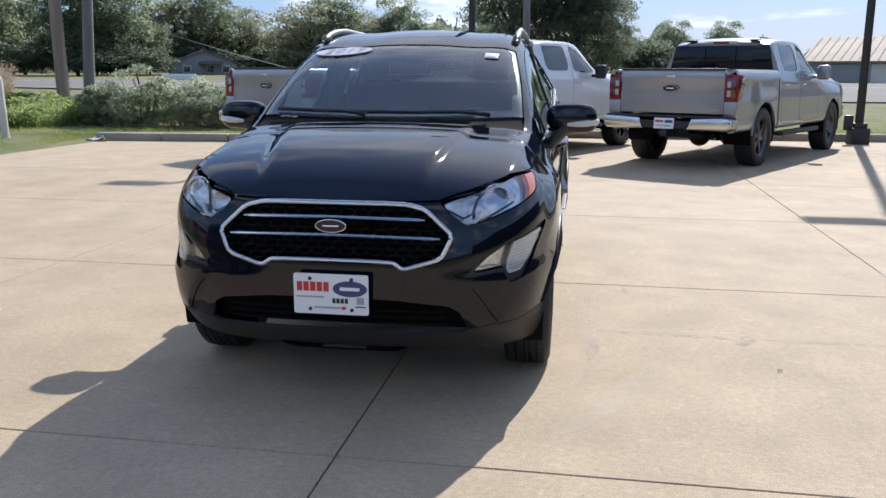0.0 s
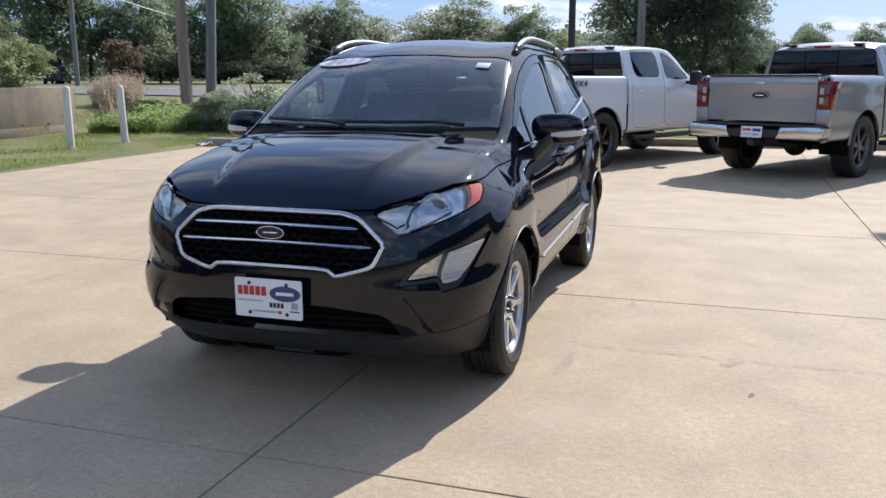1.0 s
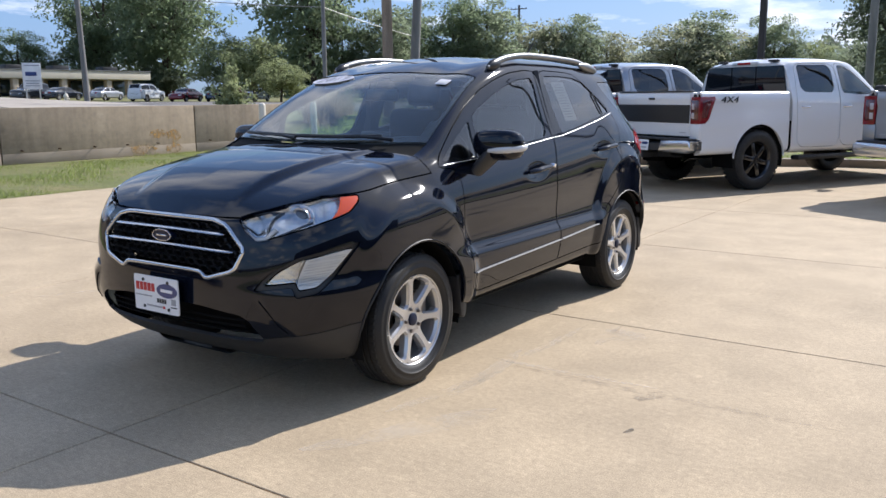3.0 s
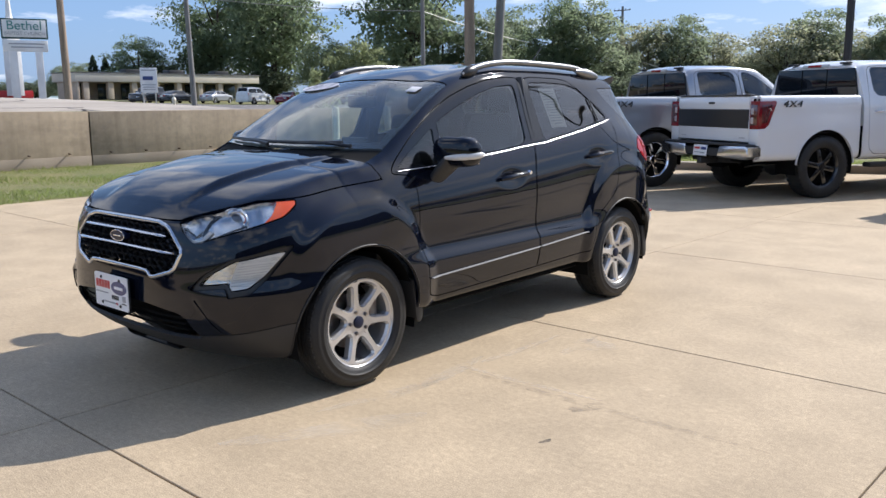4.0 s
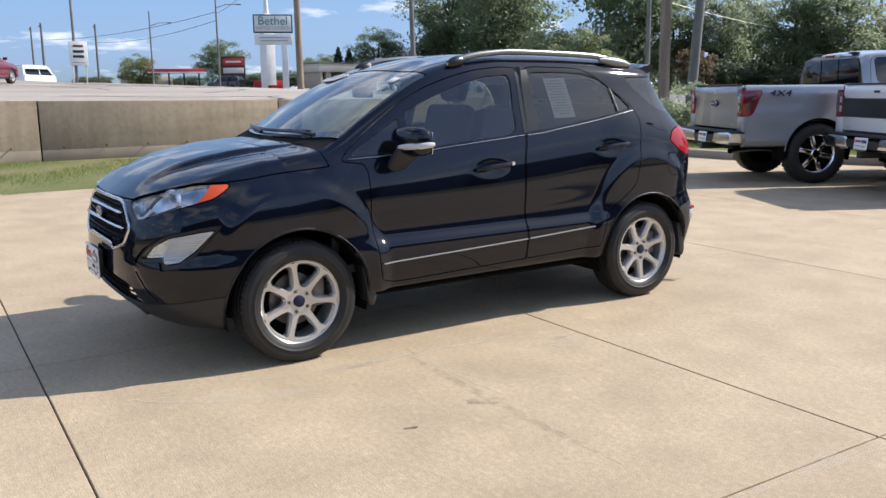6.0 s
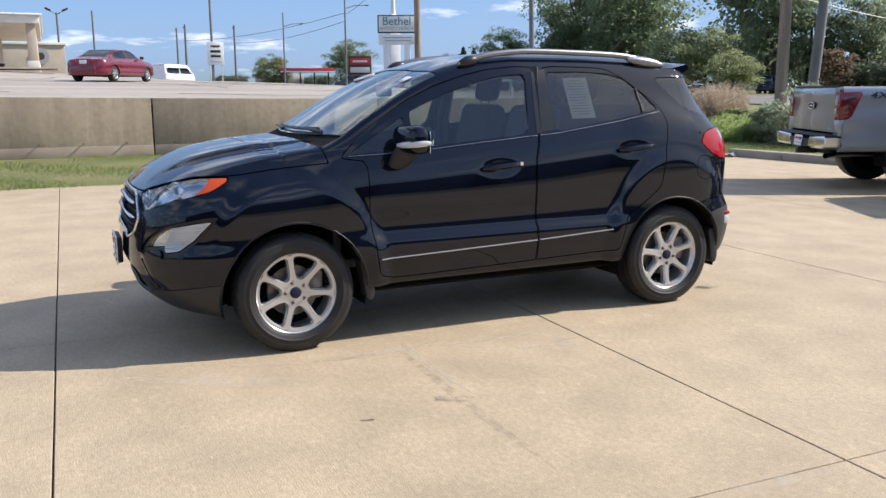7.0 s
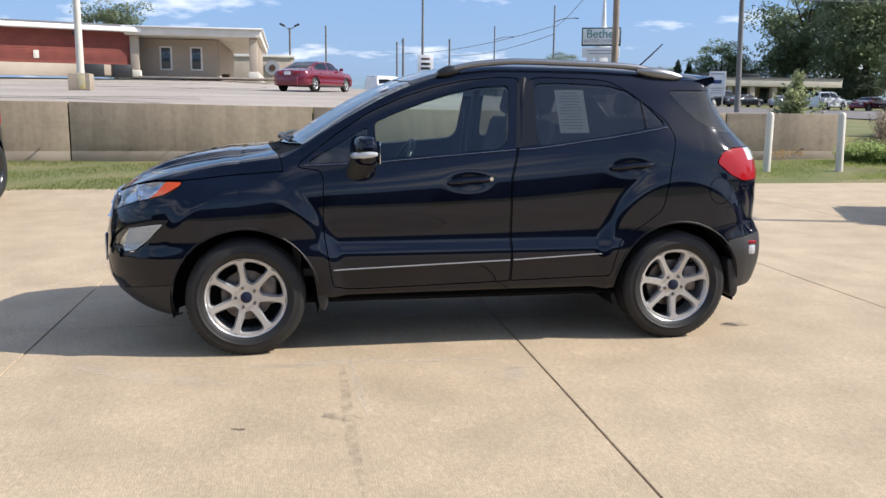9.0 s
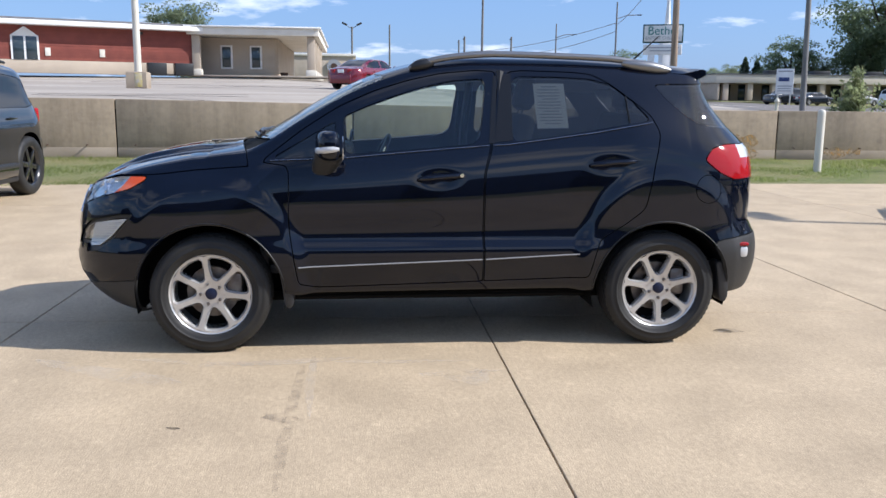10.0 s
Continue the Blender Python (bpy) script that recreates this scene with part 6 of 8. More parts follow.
pickup("silver-grey crew-cab pickup with chrome wheels at the kerb", SILVER_BLUE, BRIGHT, pose(-3.42, 8.86, 0, 0, 0, -28))


def small_car(name, label, category, paint, at, length=4.7, width=1.8, style="sedan", rim_mat=None, group="", board=False):
    """A plain car; origin on the ground at its middle, nose towards +y. Styles differ by roof line and glass."""
    t = thing(name, label, category, at, group)
    L, W = length / 2, width / 2
    shapes = {
        "sedan": ((-1, -0.95, -0.72, -0.52, -0.28, 0.05, 0.2, 0.52, 0.9, 1), (0.62, 0.93, 1.0, 1.22, 1.40, 1.42, 1.38, 1.02, 0.86, 0.55), ((-0.62, 0.98), (-0.40, 1.26), (-0.22, 1.35), (0.0, 1.36), (0.16, 1.30), (0.42, 1.02))),
        "suv": ((-1, -0.985, -0.93, -0.87, -0.5, 0.0, 0.16, 0.42, 0.9, 1), (0.75, 1.2, 1.55, 1.78, 1.84, 1.82, 1.75, 1.22, 1.05, 0.6), ((-0.91, 1.22), (-0.86, 1.62), (-0.5, 1.70), (0.0, 1.69), (0.14, 1.60), (0.34, 1.2))),
        "van": ((-1, -0.985, -0.96, -0.8, -0.2, 0.45, 0.6, 0.8, 0.95, 1), (0.7, 1.5, 2.25, 2.38, 2.4, 2.38, 2.2, 1.45, 1.1, 0.65), ((-0.9, 1.45), (-0.9, 2.0), (-0.3, 2.02), (0.4, 2.02), (0.52, 1.9), (0.68, 1.42))),
    }
    ky, kz, win = shapes[style]
    y = np.linspace(-1, 1, 120)
    y = np.sign(y) * (1 - (1 - np.abs(y)) ** 1.4)
    zt = curve(ky, kz)(y)
    w8 = np.hanning(7) / np.hanning(7).sum()
    zt = np.convolve(np.pad(zt, 3, "edge"), w8, "valid")
    nose = np.maximum(1 - np.clip((np.abs(y) - 0.80) / 0.2, 0, 1) ** 2.2 * np.where((y < 0) & (style != "sedan"), 0.16, 0.45), 0.1)
    beltz = np.minimum(win[0][1] - 0.03, zt - 0.10)
    xr = np.where(zt > win[0][1] + 0.15, W * 0.70, W * 0.84)
    xr = np.convolve(np.pad(xr, 5, "edge"), np.hanning(11) / np.hanning(11).sum(), "valid")
    one = np.ones_like(y)
    up = beltz - 0.28
    xs = np.stack([0.86 * W * one, 0.97 * W * one, W * one, 0.985 * W * one, 0.93 * W * one, (0.93 * W + xr) / 2 + 0.01, xr, xr * 0.6, 0 * one]) * nose
    zs = np.stack([0.24 * one, 0.28 * one, 0.28 + 0.4 * up, 0.28 + 0.78 * up, beltz, (beltz + zt - 0.04) / 2, zt - 0.045, zt - 0.012, zt])
    r, f = loft(y * L, xs, zs, 54)
    r0 = r
    wr = 0.41 if board else (0.36 if style != "sedan" else 0.325)
    ax, fx = (L - 0.66, L - 0.95) if board else (0.60 * L, 0.61 * L)
    skin = (r, f)
    for c in (-ax, fx):
        r, f = skin
        skin = cut(r, f, -(np.hypot(r[:, 1] - c, r[:, 2] - wr) - wr * 1.14 + np.where(r[:, 0] < 0.4, 1, 0)))
    panes = []
    ys = [a * L for a, b in win]
    mid = (ys[0] + ys[-1]) / 2 + 0.05
    poly = rounded([(a * L, b) for a, b in win], 1, 0.1)
    for lo, hi in ((-9, mid - 0.05), (mid + 0.05, 9)):
        r, f = skin
        d = np.maximum(inside(poly, r[:, 1], r[:, 2]), np.maximum(lo - r[:, 1], r[:, 1] - hi)) + np.where(r[:, 0] < xr.min() * 0.9, 1, 0)
        panes.append(cut(r, f, d + 0.003))
        skin = cut(r, f, -d + 0.003)
    for sgn, name_ in ((1, "windscreen"), (-1, "rear_window")):
        r, f = skin
        end = ys[-1] if sgn > 0 else ys[0]
        top_y = [a * L for a, b in win if b > win[0][1] + 0.28]
        tip = max(top_y) if sgn > 0 else min(top_y)
        d = np.maximum(np.maximum((tip - r[:, 1]) * sgn + 0.1 * 0, (r[:, 1] - end) * sgn - 0.12), np.maximum(r[:, 0] - W * 0.62, win[0][1] + 0.03 - r[:, 2]))
        piece = cut(r, f, d)
        skin = cut(r, f, -d)
        if len(piece[0]):
            geo, ns = shell(piece, 0, 0.004)
            part(name_, geo, DARK_GLASS, t, normals=ns)
    geo, ns = shell(skin, 0.01)
    part("body", geo, paint, t, normals=ns)
    for piece in panes:
        for fl in (False, True):
            geo, ns = shell(piece, 0, 0.006, False)
            if fl:
                geo, ns = flip(geo), [(-a, b, c) for a, b, c in ns]
            part("window", geo, DARK_GLASS, t, normals=ns)
    tailz = win[0][1] - 0.18
    for k in (-1, 1):
        i = np.argmin((r0[:, 1] + L * 0.965) ** 2 + (r0[:, 2] - tailz) ** 2)
        part("tail_lamp", moved(rbox((0.10 if style != "sedan" else 0.24, 0.08, 0.17 if style == "sedan" else 0.34), (0, 0, 0), 0.03), pose(k * (r0[i, 0] - (0.03 if style != "sedan" else 0.10)), r0[i, 1] + 0.02, tailz, 0, 0, k * 20)), RED_LENS, t, "red tail lamp")
        part("headlamp", moved(rbox((0.34, 0.1, 0.14), (0, 0, 0), 0.03), pose(k * W * 0.66, L * 0.94, 0.68, 0, 0, -k * 25)), LAMP_BOWL, t)
        part("door_mirror", rbox((0.18, 0.09, 0.13), (k * (W + 0.06), ys[-1] - 0.16, win[0][1] + 0.08), 0.03), paint, t)
        part("sill", rbox((0.08, 1.2 * L, 0.1), (k * W * 0.93, 0, 0.27), 0.03), MATTE_BLACK, t)
        if board:
            part("running_board", rbox((0.18, 1.05 * L, 0.06), (k * (W + 0.02), 0.05, 0.46), 0.02), GREY_PLASTIC, t)
            part("roof_rail", tube([(k * W * 0.66, a * L, float(curve(ky, kz)(a)) + 0.02) for a in np.linspace(-0.78, 0.0, 12)], 0.02, 6), MATTE_BLACK, t)
        for hy in (mid - 0.75, mid + 0.2):
            part("door_handle", rbox((0.03, 0.18, 0.03), (k * W * 0.995, hy, win[0][1] - 0.14), 0.01), paint, t)
        for c in (-ax, fx):
            road_wheel(t, pose(k * (W - 0.105), c, wr, 0, 0, 0 if k > 0 else 180), wr, 0.105, wr * 0.66, 6, rim_mat or ALLOY, 20)
    if not board:
        part("number_plate", rbox((0.32, 0.02, 0.15), (0, -L * 0.985, 0.8), 0.005), WHITE, t)
    for end, nm, i in ((-1, "rear_bumper", 0), (1, "front_bumper", -1)):
        top = kz[i] + 0.03
        part(nm, rbox((2 * W * nose[i] + 0.08, 0.20, top - 0.24), (0, end * (L - 0.07), (top + 0.24) / 2), 0.05), paint, t)
    part("underside", rbox((W * 1.5, L * 1.8, 0.12), (0, 0, 0.30), 0.03), VOID, t)
    # near-black filler that paints the cabin's shade behind the panes
    part("cabin_interior", rbox((W * 1.3, (ys[-1] - ys[0]) * 0.7, 0.5), (0, (ys[0] + ys[-1]) / 2, win[0][1] - 0.28), 0.05), VOID, t)
    return t
small_car("large_suv", "dark grey large SUV with black wheels beside the grass", "car", GREY_PAINT, pose(-5.29, -6.11, 0, 0, 0, -94.3), 5.1, 2.0, "suv", BLACK_RIM, board=True)
small_car("sedan", "dark red four-door sedan parked on the upper lot", "car", RED_PAINT, pose(-36.4, 0.35, land(-36.4, 0.35) + 0.03, 0, 0, 58), 4.95, 1.85, "sedan")
small_car("passenger_van", "white high-roof passenger van on the upper lot", "van", WHITE_PAINT, pose(-87.3, 9.6, land(-87.3, 8.9) - 0.3, 0, 0, 50), 5.6, 2.0, "van")


# ---- walls, kerb, roads ----


def wall_concrete():
    """Old cast concrete: blotches, soft drip streaks, pale scars and pores."""
    m = material("stained_wall_concrete", (0.37, 0.295, 0.205), 0.9, vary=(0.265, 0.208, 0.145), size=0.55, fine=(0.31, 0.25, 0.185), per_object=0.05, vary_pos=(0.3, 0.7))
    n, l = m.node_tree.nodes, m.node_tree.links
    b = n["Principled BSDF"]
    colour = b.inputs["Base Color"].links[0].from_socket
    geo = n.new("ShaderNodeNewGeometry")
    for scale, stretch, detail, lo, hi, start, end in ((1.0, (1, 4.5, 0.35), 6, 0.42, 0.72, 1.0, 0.76), (1.0, (1, 2.2, 0.22), 8, 0.62, 0.75, 1.0, 1.28), (1.0, (1, 0.5, 3.2), 5, 0.5, 0.72, 1.0, 0.80), (9.0, (1, 1, 1), 8, 0.3, 0.7, 0.90, 1.09), (1.7, (1, 1, 1), 9, 0.64, 0.70, 1.0, 0.82)):
        mp_, t, r, mul = (n.new(k) for k in ("ShaderNodeMapping", "ShaderNodeTexNoise", "ShaderNodeMapRange", "ShaderNodeMix"))
        mp_.inputs["Scale"].default_value = stretch
        l.new(geo.outputs["Position"], mp_.inputs["Vector"])
        t.inputs["Scale"].default_value, t.inputs["Detail"].default_value = scale, detail
        l.new(mp_.outputs["Vector"], t.inputs["Vector"])
        r.inputs["From Min"].default_value, r.inputs["From Max"].default_value = lo, hi
        r.inputs["To Min"].default_value, r.inputs["To Max"].default_value = start, end
        l.new(t.outputs["Fac"], r.inputs["Value"])
        mul.data_type, mul.blend_type = "RGBA", "MULTIPLY"
        mul.inputs["Factor"].default_value = 1.0
        l.new(colour, mul.inputs["A"])
        l.new(r.outputs["Result"], mul.inputs["B"])
        colour = mul.outputs["Result"]
    l.new(colour, b.inputs["Base Color"])
    bp, t = n.new("ShaderNodeBump"), n.new("ShaderNodeTexNoise")
    bp.inputs["Distance"].default_value = 0.0015
    t.inputs["Scale"].default_value, t.inputs["Detail"].default_value = 55, 4
    l.new(geo.outputs["Position"], t.inputs["Vector"])
    l.new(t.outputs["Fac"], bp.inputs["Height"])
    l.new(bp.outputs["Normal"], b.inputs["Normal"])
    return m


WALL_CONC = wall_concrete()
PLINTH = material("pale_wall_foot", (0.345, 0.285, 0.215), 0.9, vary=(0.27, 0.22, 0.165), size=1.5, bump=0.003, bump_size=30)
KERB_CONC = material("kerb_concrete", (0.36, 0.31, 0.25), 0.9, vary=(0.26, 0.22, 0.18), size=1.2, bump=0.003, bump_size=40)
ASPHALT = material("pale_asphalt", (0.185, 0.168, 0.155), 0.9, vary=(0.145, 0.132, 0.122), size=0.12, fine=(0.14, 0.128, 0.12), bump=0.004, bump_size=40)
OLD_CONC = material("old_lot_concrete", (0.40, 0.35, 0.29), 0.9, vary=(0.29, 0.25, 0.205), size=0.35, fine=(0.25, 0.22, 0.185), bump=0.003, bump_size=40, streak=(1, 0.35, 1))
TAR = material("crack_tar", (0.06, 0.055, 0.05), 0.85, vary=(0.1, 0.09, 0.08), size=3)
WOOD_POLE = material("weathered_pole", (0.33, 0.25, 0.19), 0.9, vary=(0.21, 0.16, 0.12), size=6, fine=(0.12, 0.095, 0.075), streak=(1, 1, 0.12), bump=0.004, bump_size=60)
GREY_POLE = material("grey_pole", (0.20, 0.195, 0.185), 0.8, vary=(0.14, 0.135, 0.13), size=5, streak=(1, 1, 0.15), bump=0.003, bump_size=60)
BRONZE = material("dark_bronze_metal", (0.035, 0.03, 0.028), 0.45, 0.4, fine=(0.05, 0.045, 0.04), size=10)
WHITE_WASH = material("white_painted_steel", (0.66, 0.62, 0.53), 0.6, vary=(0.55, 0.51, 0.43), size=3, streak=(1, 1, 0.3))
BRICK = material("red_brick", (0.24, 0.065, 0.045), 0.85, vary=(0.19, 0.05, 0.037), size=1.5, fine=(0.15, 0.05, 0.04), per_object=0.12)
BEIGE = material("beige_render", (0.46, 0.385, 0.30), 0.85, vary=(0.40, 0.335, 0.26), size=0.8, fine=(0.42, 0.35, 0.27), bump=0.002, bump_size=60)
PALE_TRIM = material("pale_trim", (0.70, 0.66, 0.58), 0.7, vary=(0.62, 0.58, 0.5), size=1.0)
WHITE_TRIM = material("white_trim", (0.80, 0.79, 0.76), 0.6, vary=(0.7, 0.69, 0.66), size=1.0)
PANE = material("window_pane", (0.03, 0.045, 0.055), 0.04, spec=0.7)
RUST = material("rusty_iron", (0.10, 0.05, 0.03), 0.8, vary=(0.05, 0.03, 0.02), size=30)
SPRAY = stain("orange_spray_film", (0.50, 0.29, 0.09), 0.75, 11)
ORANGE = material("orange_litter", (0.48, 0.26, 0.06), 0.9, vary=(0.38, 0.25, 0.1), size=8)
TAN_ROOF = material("tan_metal_roof", (0.34, 0.26, 0.18), 0.75, 0.0, vary=(0.44, 0.35, 0.25), size=0.4, streak=(0.2, 1, 1))
SIDING = material("grey_siding", (0.33, 0.34, 0.35), 0.7, vary=(0.28, 0.29, 0.3), size=0.5)
SHINGLE = material("grey_shingles", (0.16, 0.16, 0.165), 0.9, vary=(0.11, 0.11, 0.115), size=2, bump=0.01, bump_size=20)


def wall_rise(y):
    """The wall grows taller towards the south."""
    return float(np.interp(y, [-14, -6, 0, 5], [0.16, 0.13, 0.05, 0.0]))


def wall_west():
    """The retaining wall along the higher lot, in cast panels."""
    wl_ = tagged(part("wall_west", rbox((0.24, 62.0, 1.05), (-13.68, -18.5, 0.60), 0.01), VOID), "long stained concrete retaining wall", "wall", kind="structure")
    y1 = 12.45
    for y0 in (9.38, 4.55, -0.45, -5.5, -10.6, -15.7, -20.8, -25.9, -31, -36, -41):
        v, f = rbox((0.30, y1 - y0 - 0.03, 1.13), (-13.66, (y0 + y1) / 2, 0.645), 0.012)
        part("panel", ([(px, py, pz + (wall_rise(py) if pz > 0.6 else 0)) for px, py, pz in v], f), WALL_CONC, wl_)
        part("foot", rbox((0.010, y1 - y0 - 0.03, 0.22), (-13.511, (y0 + y1) / 2, 0.19), 0.002), PLINTH, wl_)
        for k in range(int((y1 - y0) / 0.82)):
            y = y0 + 0.4 + k * 0.82
            part("tie_rod", tube([(-13.5, y, 0.36), (-13.41, y, 0.355)], 0.014, 6), RUST, wl_)
        y1 = y0
    for y, z, w, h in ((8.3, 0.57, 0.52, 0.2), (8.72, 0.5, 0.42, 0.3), (7.85, 0.23, 0.72, 0.22), (8.72, 0.22, 0.5, 0.22), (10.85, 0.24, 0.55, 0.26), (11.3, 0.27, 0.4, 0.2)):
        blot = [(y + 0.5 * w * math.cos(a) * (1 + 0.12 * math.sin(5 * a + y)), z + 0.5 * h * math.sin(a) * (1 + 0.1 * math.cos(4 * a + z))) for a in np.linspace(0, 6.283, 21)[:-1]]
        x = -13.502 if z < 0.35 else -13.506
        part("paint_mark", ([(x, p, q) for p, q in blot], [tuple(range(20))]), SPRAY, wl_, "faded orange spray mark")


wall_west()


def kerb_line():
    pts = [(-8.75, 10.8), (-6.0, 11.0), (-2.75, 12.2), (0.5, 13.4), (5.2, 13.5), (10, 13.6), (16, 13.7)]
    kb = tagged(thing("kerb", "low concrete kerb along the edge of the lot", "kerb"), kind="structure")
    for (xa, ya), (xb, yb) in zip(pts, pts[1:]):
        n = max(1, round(math.hypot(xb - xa, yb - ya) / 1.8))
        a = math.degrees(math.atan2(yb - ya, xb - xa))
        for k in range(n):
            x, y = xa + (xb - xa) * (k + 0.5) / n, ya + (yb - ya) * (k + 0.5) / n
            part("kerb_stone", moved(rbox((math.hypot(xb - xa, yb - ya) / n - 0.008, 0.26, 0.22), (0, 0.06, 0.045), 0.025), pose(x, y, 0, 0, 0, a)), KERB_CONC, kb)


kerb_line()


def sheet(name, x0, x1, y0, y1, mat, lift, label, category, nx=24, ny=24, turn=None):
    """A strip of paving that lies on the land."""
    X, Y = np.meshgrid(np.linspace(x0, x1, nx), np.linspace(y0, y1, ny))
    if turn is not None:
        c, s = math.cos(radians(turn)), math.sin(radians(turn))
        X, Y = X * c - Y * s, X * s + Y * c
    v = np.stack([X, Y, land(X, Y) + lift], -1).reshape(-1, 3)
    i = np.arange(nx * ny).reshape(ny, nx)
    f = np.stack([i[:-1, :-1].ravel(), i[:-1, 1:].ravel(), i[1:, 1:].ravel(), i[1:, :-1].ravel()], 1)
    return tagged(part(name, (v, f), mat, sharp=180), label, category, kind="structure")


sheet("upper_lot", -96, -13.84, -60, 11.5, OLD_CONC, 0.03, "pale cracked concrete of the upper lot", "pavement", 60, 40)
road = sheet("road", -150, 150, 28, 53, ASPHALT, 0.05, "pale asphalt road beyond the verge", "road", 80, 14, turn=4)
for off in (-0.12, 0.12):
    sheet("lane_line", -150, 150, 43 + off - 0.06, 43 + off + 0.06, PALE_TRIM, 0.075, "faded centre line", "road marking", 80, 2, turn=4)
sheet("side_street", -112, -46, 30.0, 44.0, ASPHALT, 0.06, "pale asphalt of the side street", "road", 40, 12, turn=12)


def cracks():
    """Tar-filled cracks in the upper lot."""
    rnd = random.Random(5)
    for k in range(26):
        x, y = rnd.uniform(-48, -16), rnd.uniform(-18, 9)
        a = rnd.choice((rnd.uniform(-0.3, 0.3), rnd.uniform(1.2, 1.9)))
        pts = []
        for _ in range(9):
            pts.append((x, y, float(land(x, y)) + 0.034))
            a += rnd.uniform(-0.35, 0.35)
            x, y = min(x + 0.7 * math.cos(a), -14.3), y + 0.7 * math.sin(a)
        tagged(part("tar_line", tube(pts, 0.05, 4, squash=(1, 0.06)), TAR), "dark tar-filled crack in the concrete", "crack", kind="structure")


cracks()


def bollard(at):
    b = thing("bollard", "cream-painted steel bollard with a domed top in the grass", "bollard", at, "bollards at the wall end")
    part("post", lathe([(0.075, -0.1), (0.075, 1.16), (0.066, 1.20), (0.045, 1.225), (0.0001, 1.235)], 20, "z"), WHITE_WASH, b)
    part("collar", lathe([(0.10, -0.05), (0.10, 0.01), (0.078, 0.02)], 16, "z"), KERB_CONC, b)


bollard(pose(-10.44, 8.67, 0.04))
bollard(pose(-10.48, 10.36, 0.045, 1.0, -1.2))


# ---- poles, wires, signs ----
def pole(x, y, top, r, mat, label, lean=(0, 0), arm=0, foot=0.1):
    p = thing("utility_pole", label, "pole", pose(x, y, float(land(x, y)) - foot))
    part("shaft", tube([(lean[0] * q, lean[1] * q, top * q) for q in np.linspace(0, 1, 9)], [r * (1.08 - 0.3 * q) for q in np.linspace(0, 1, 9)], 12), mat, p)
    if arm:
        part("crossarm", rbox((arm, 0.1, 0.12), (lean[0], lean[1] - 0.12, top - 0.5), 0.01), mat, p)
        for k in (-0.45, -0.2, 0.2, 0.45):
            part("insulator", lathe([(0.05, 0), (0.05, 0.1), (0.02, 0.14)], 8, "z"), p and GREY_PLASTIC, p).matrix_basis = pose(lean[0] + k * arm, lean[1] - 0.12, top - 0.44)
    return p


pole(-13.4, 17.0, 10, 0.165, WOOD_POLE, "weathered brown wooden utility pole in the weeds", (-0.2, 0.1))
pole(-13.2, 17.9, 10, 0.15, GREY_POLE, "grey wooden pole leaning beside the brown one", (0.28, 0.5))
pole(-48.9, 53.6, 13, 0.2, GREY_POLE, "tall grey utility pole before the dark trees", arm=2.2)
pole(-52.3, 95.2, 12, 0.2, GREY_POLE, "distant utility pole with a crossarm", arm=2.4)
pole(-45.3, 27.5, 11, 0.17, GREY_POLE, "grey utility pole beside the upper lot", (-0.5, 0))
pole(-43.6, 18.4, 11, 0.2, WOOD_POLE, "brown wooden utility pole beside the church sign", (-0.3, 0.0))
pole(-1.0, 26.0, 9, 0.13, GREY_POLE, "slim grey pole behind the pickups")
pole(-90.2, 14.1, 16, 0.14, GREY_POLE, "tall thin grey pole with a sign")
pole(-410, 18.2, 34, 0.5, GREY_POLE, "tall bare pole in the far distance")
for x, y, h in ((-150, 20, 11), (-163, 31, 12), (-190, 24, 13)):
    pole(x, y, h, 0.22, GREY_POLE, "distant utility pole with a crossarm", arm=2.2)


def street_lamp(x, y, h, reach, turn):
    s = thing("street_lamp", "grey steel street lamp with a curved arm", "street lamp", pose(x, y, float(land(x, y)), 0, 0, turn))
    part("post", tube([(0, 0, 0), (0, 0, h)], [0.13, 0.09], 10), GREY_POLE, s)
    part("arm", tube([(0, 0, h - 2.0), (0, reach * 0.5, h - 1.55), (0, reach, h - 1.5)], 0.05, 8), GREY_POLE, s)
    part("lamp_head", rbox((0.2, 0.6, 0.12), (0, reach + 0.2, h - 1.5), 0.04), GREY_PLASTIC, s)


street_lamp(-99.6, 32.3, 12, 2.6, -5)
street_lamp(-121.6, 30.0, 11, 2.6, -5)


def lot_light(x, y, h, two=True):
    """Square bronze lot light with flat heads."""
    s = thing("lot_light", "dark bronze parking-lot light on a square base", "street lamp", pose(x, y, float(land(x, y))))
    part("post", tube([(0, 0, 0.1), (0, 0, h)], [0.085, 0.065], 8), BRONZE, s)
    part("base", rbox((0.36, 0.36, 0.42), (0, 0, 0.12), 0.03), GREY_PLASTIC, s)
    part("base_cover", rbox((0.26, 0.26, 0.12), (0, 0, 0.36), 0.02), BRONZE, s)
    part("lamp_head", rbox((0.75, 0.34, 0.12), (-0.45, 0, h), 0.03), BRONZE, s)
    part("meter_box", rbox((0.16, 0.12, 0.3), (-0.22, -0.05, 0.42), 0.02), GREY_PLASTIC, s)


lot_light(6.5, 12.9, 8.2)
lot_light(-1.5, 14.4, 8.2)


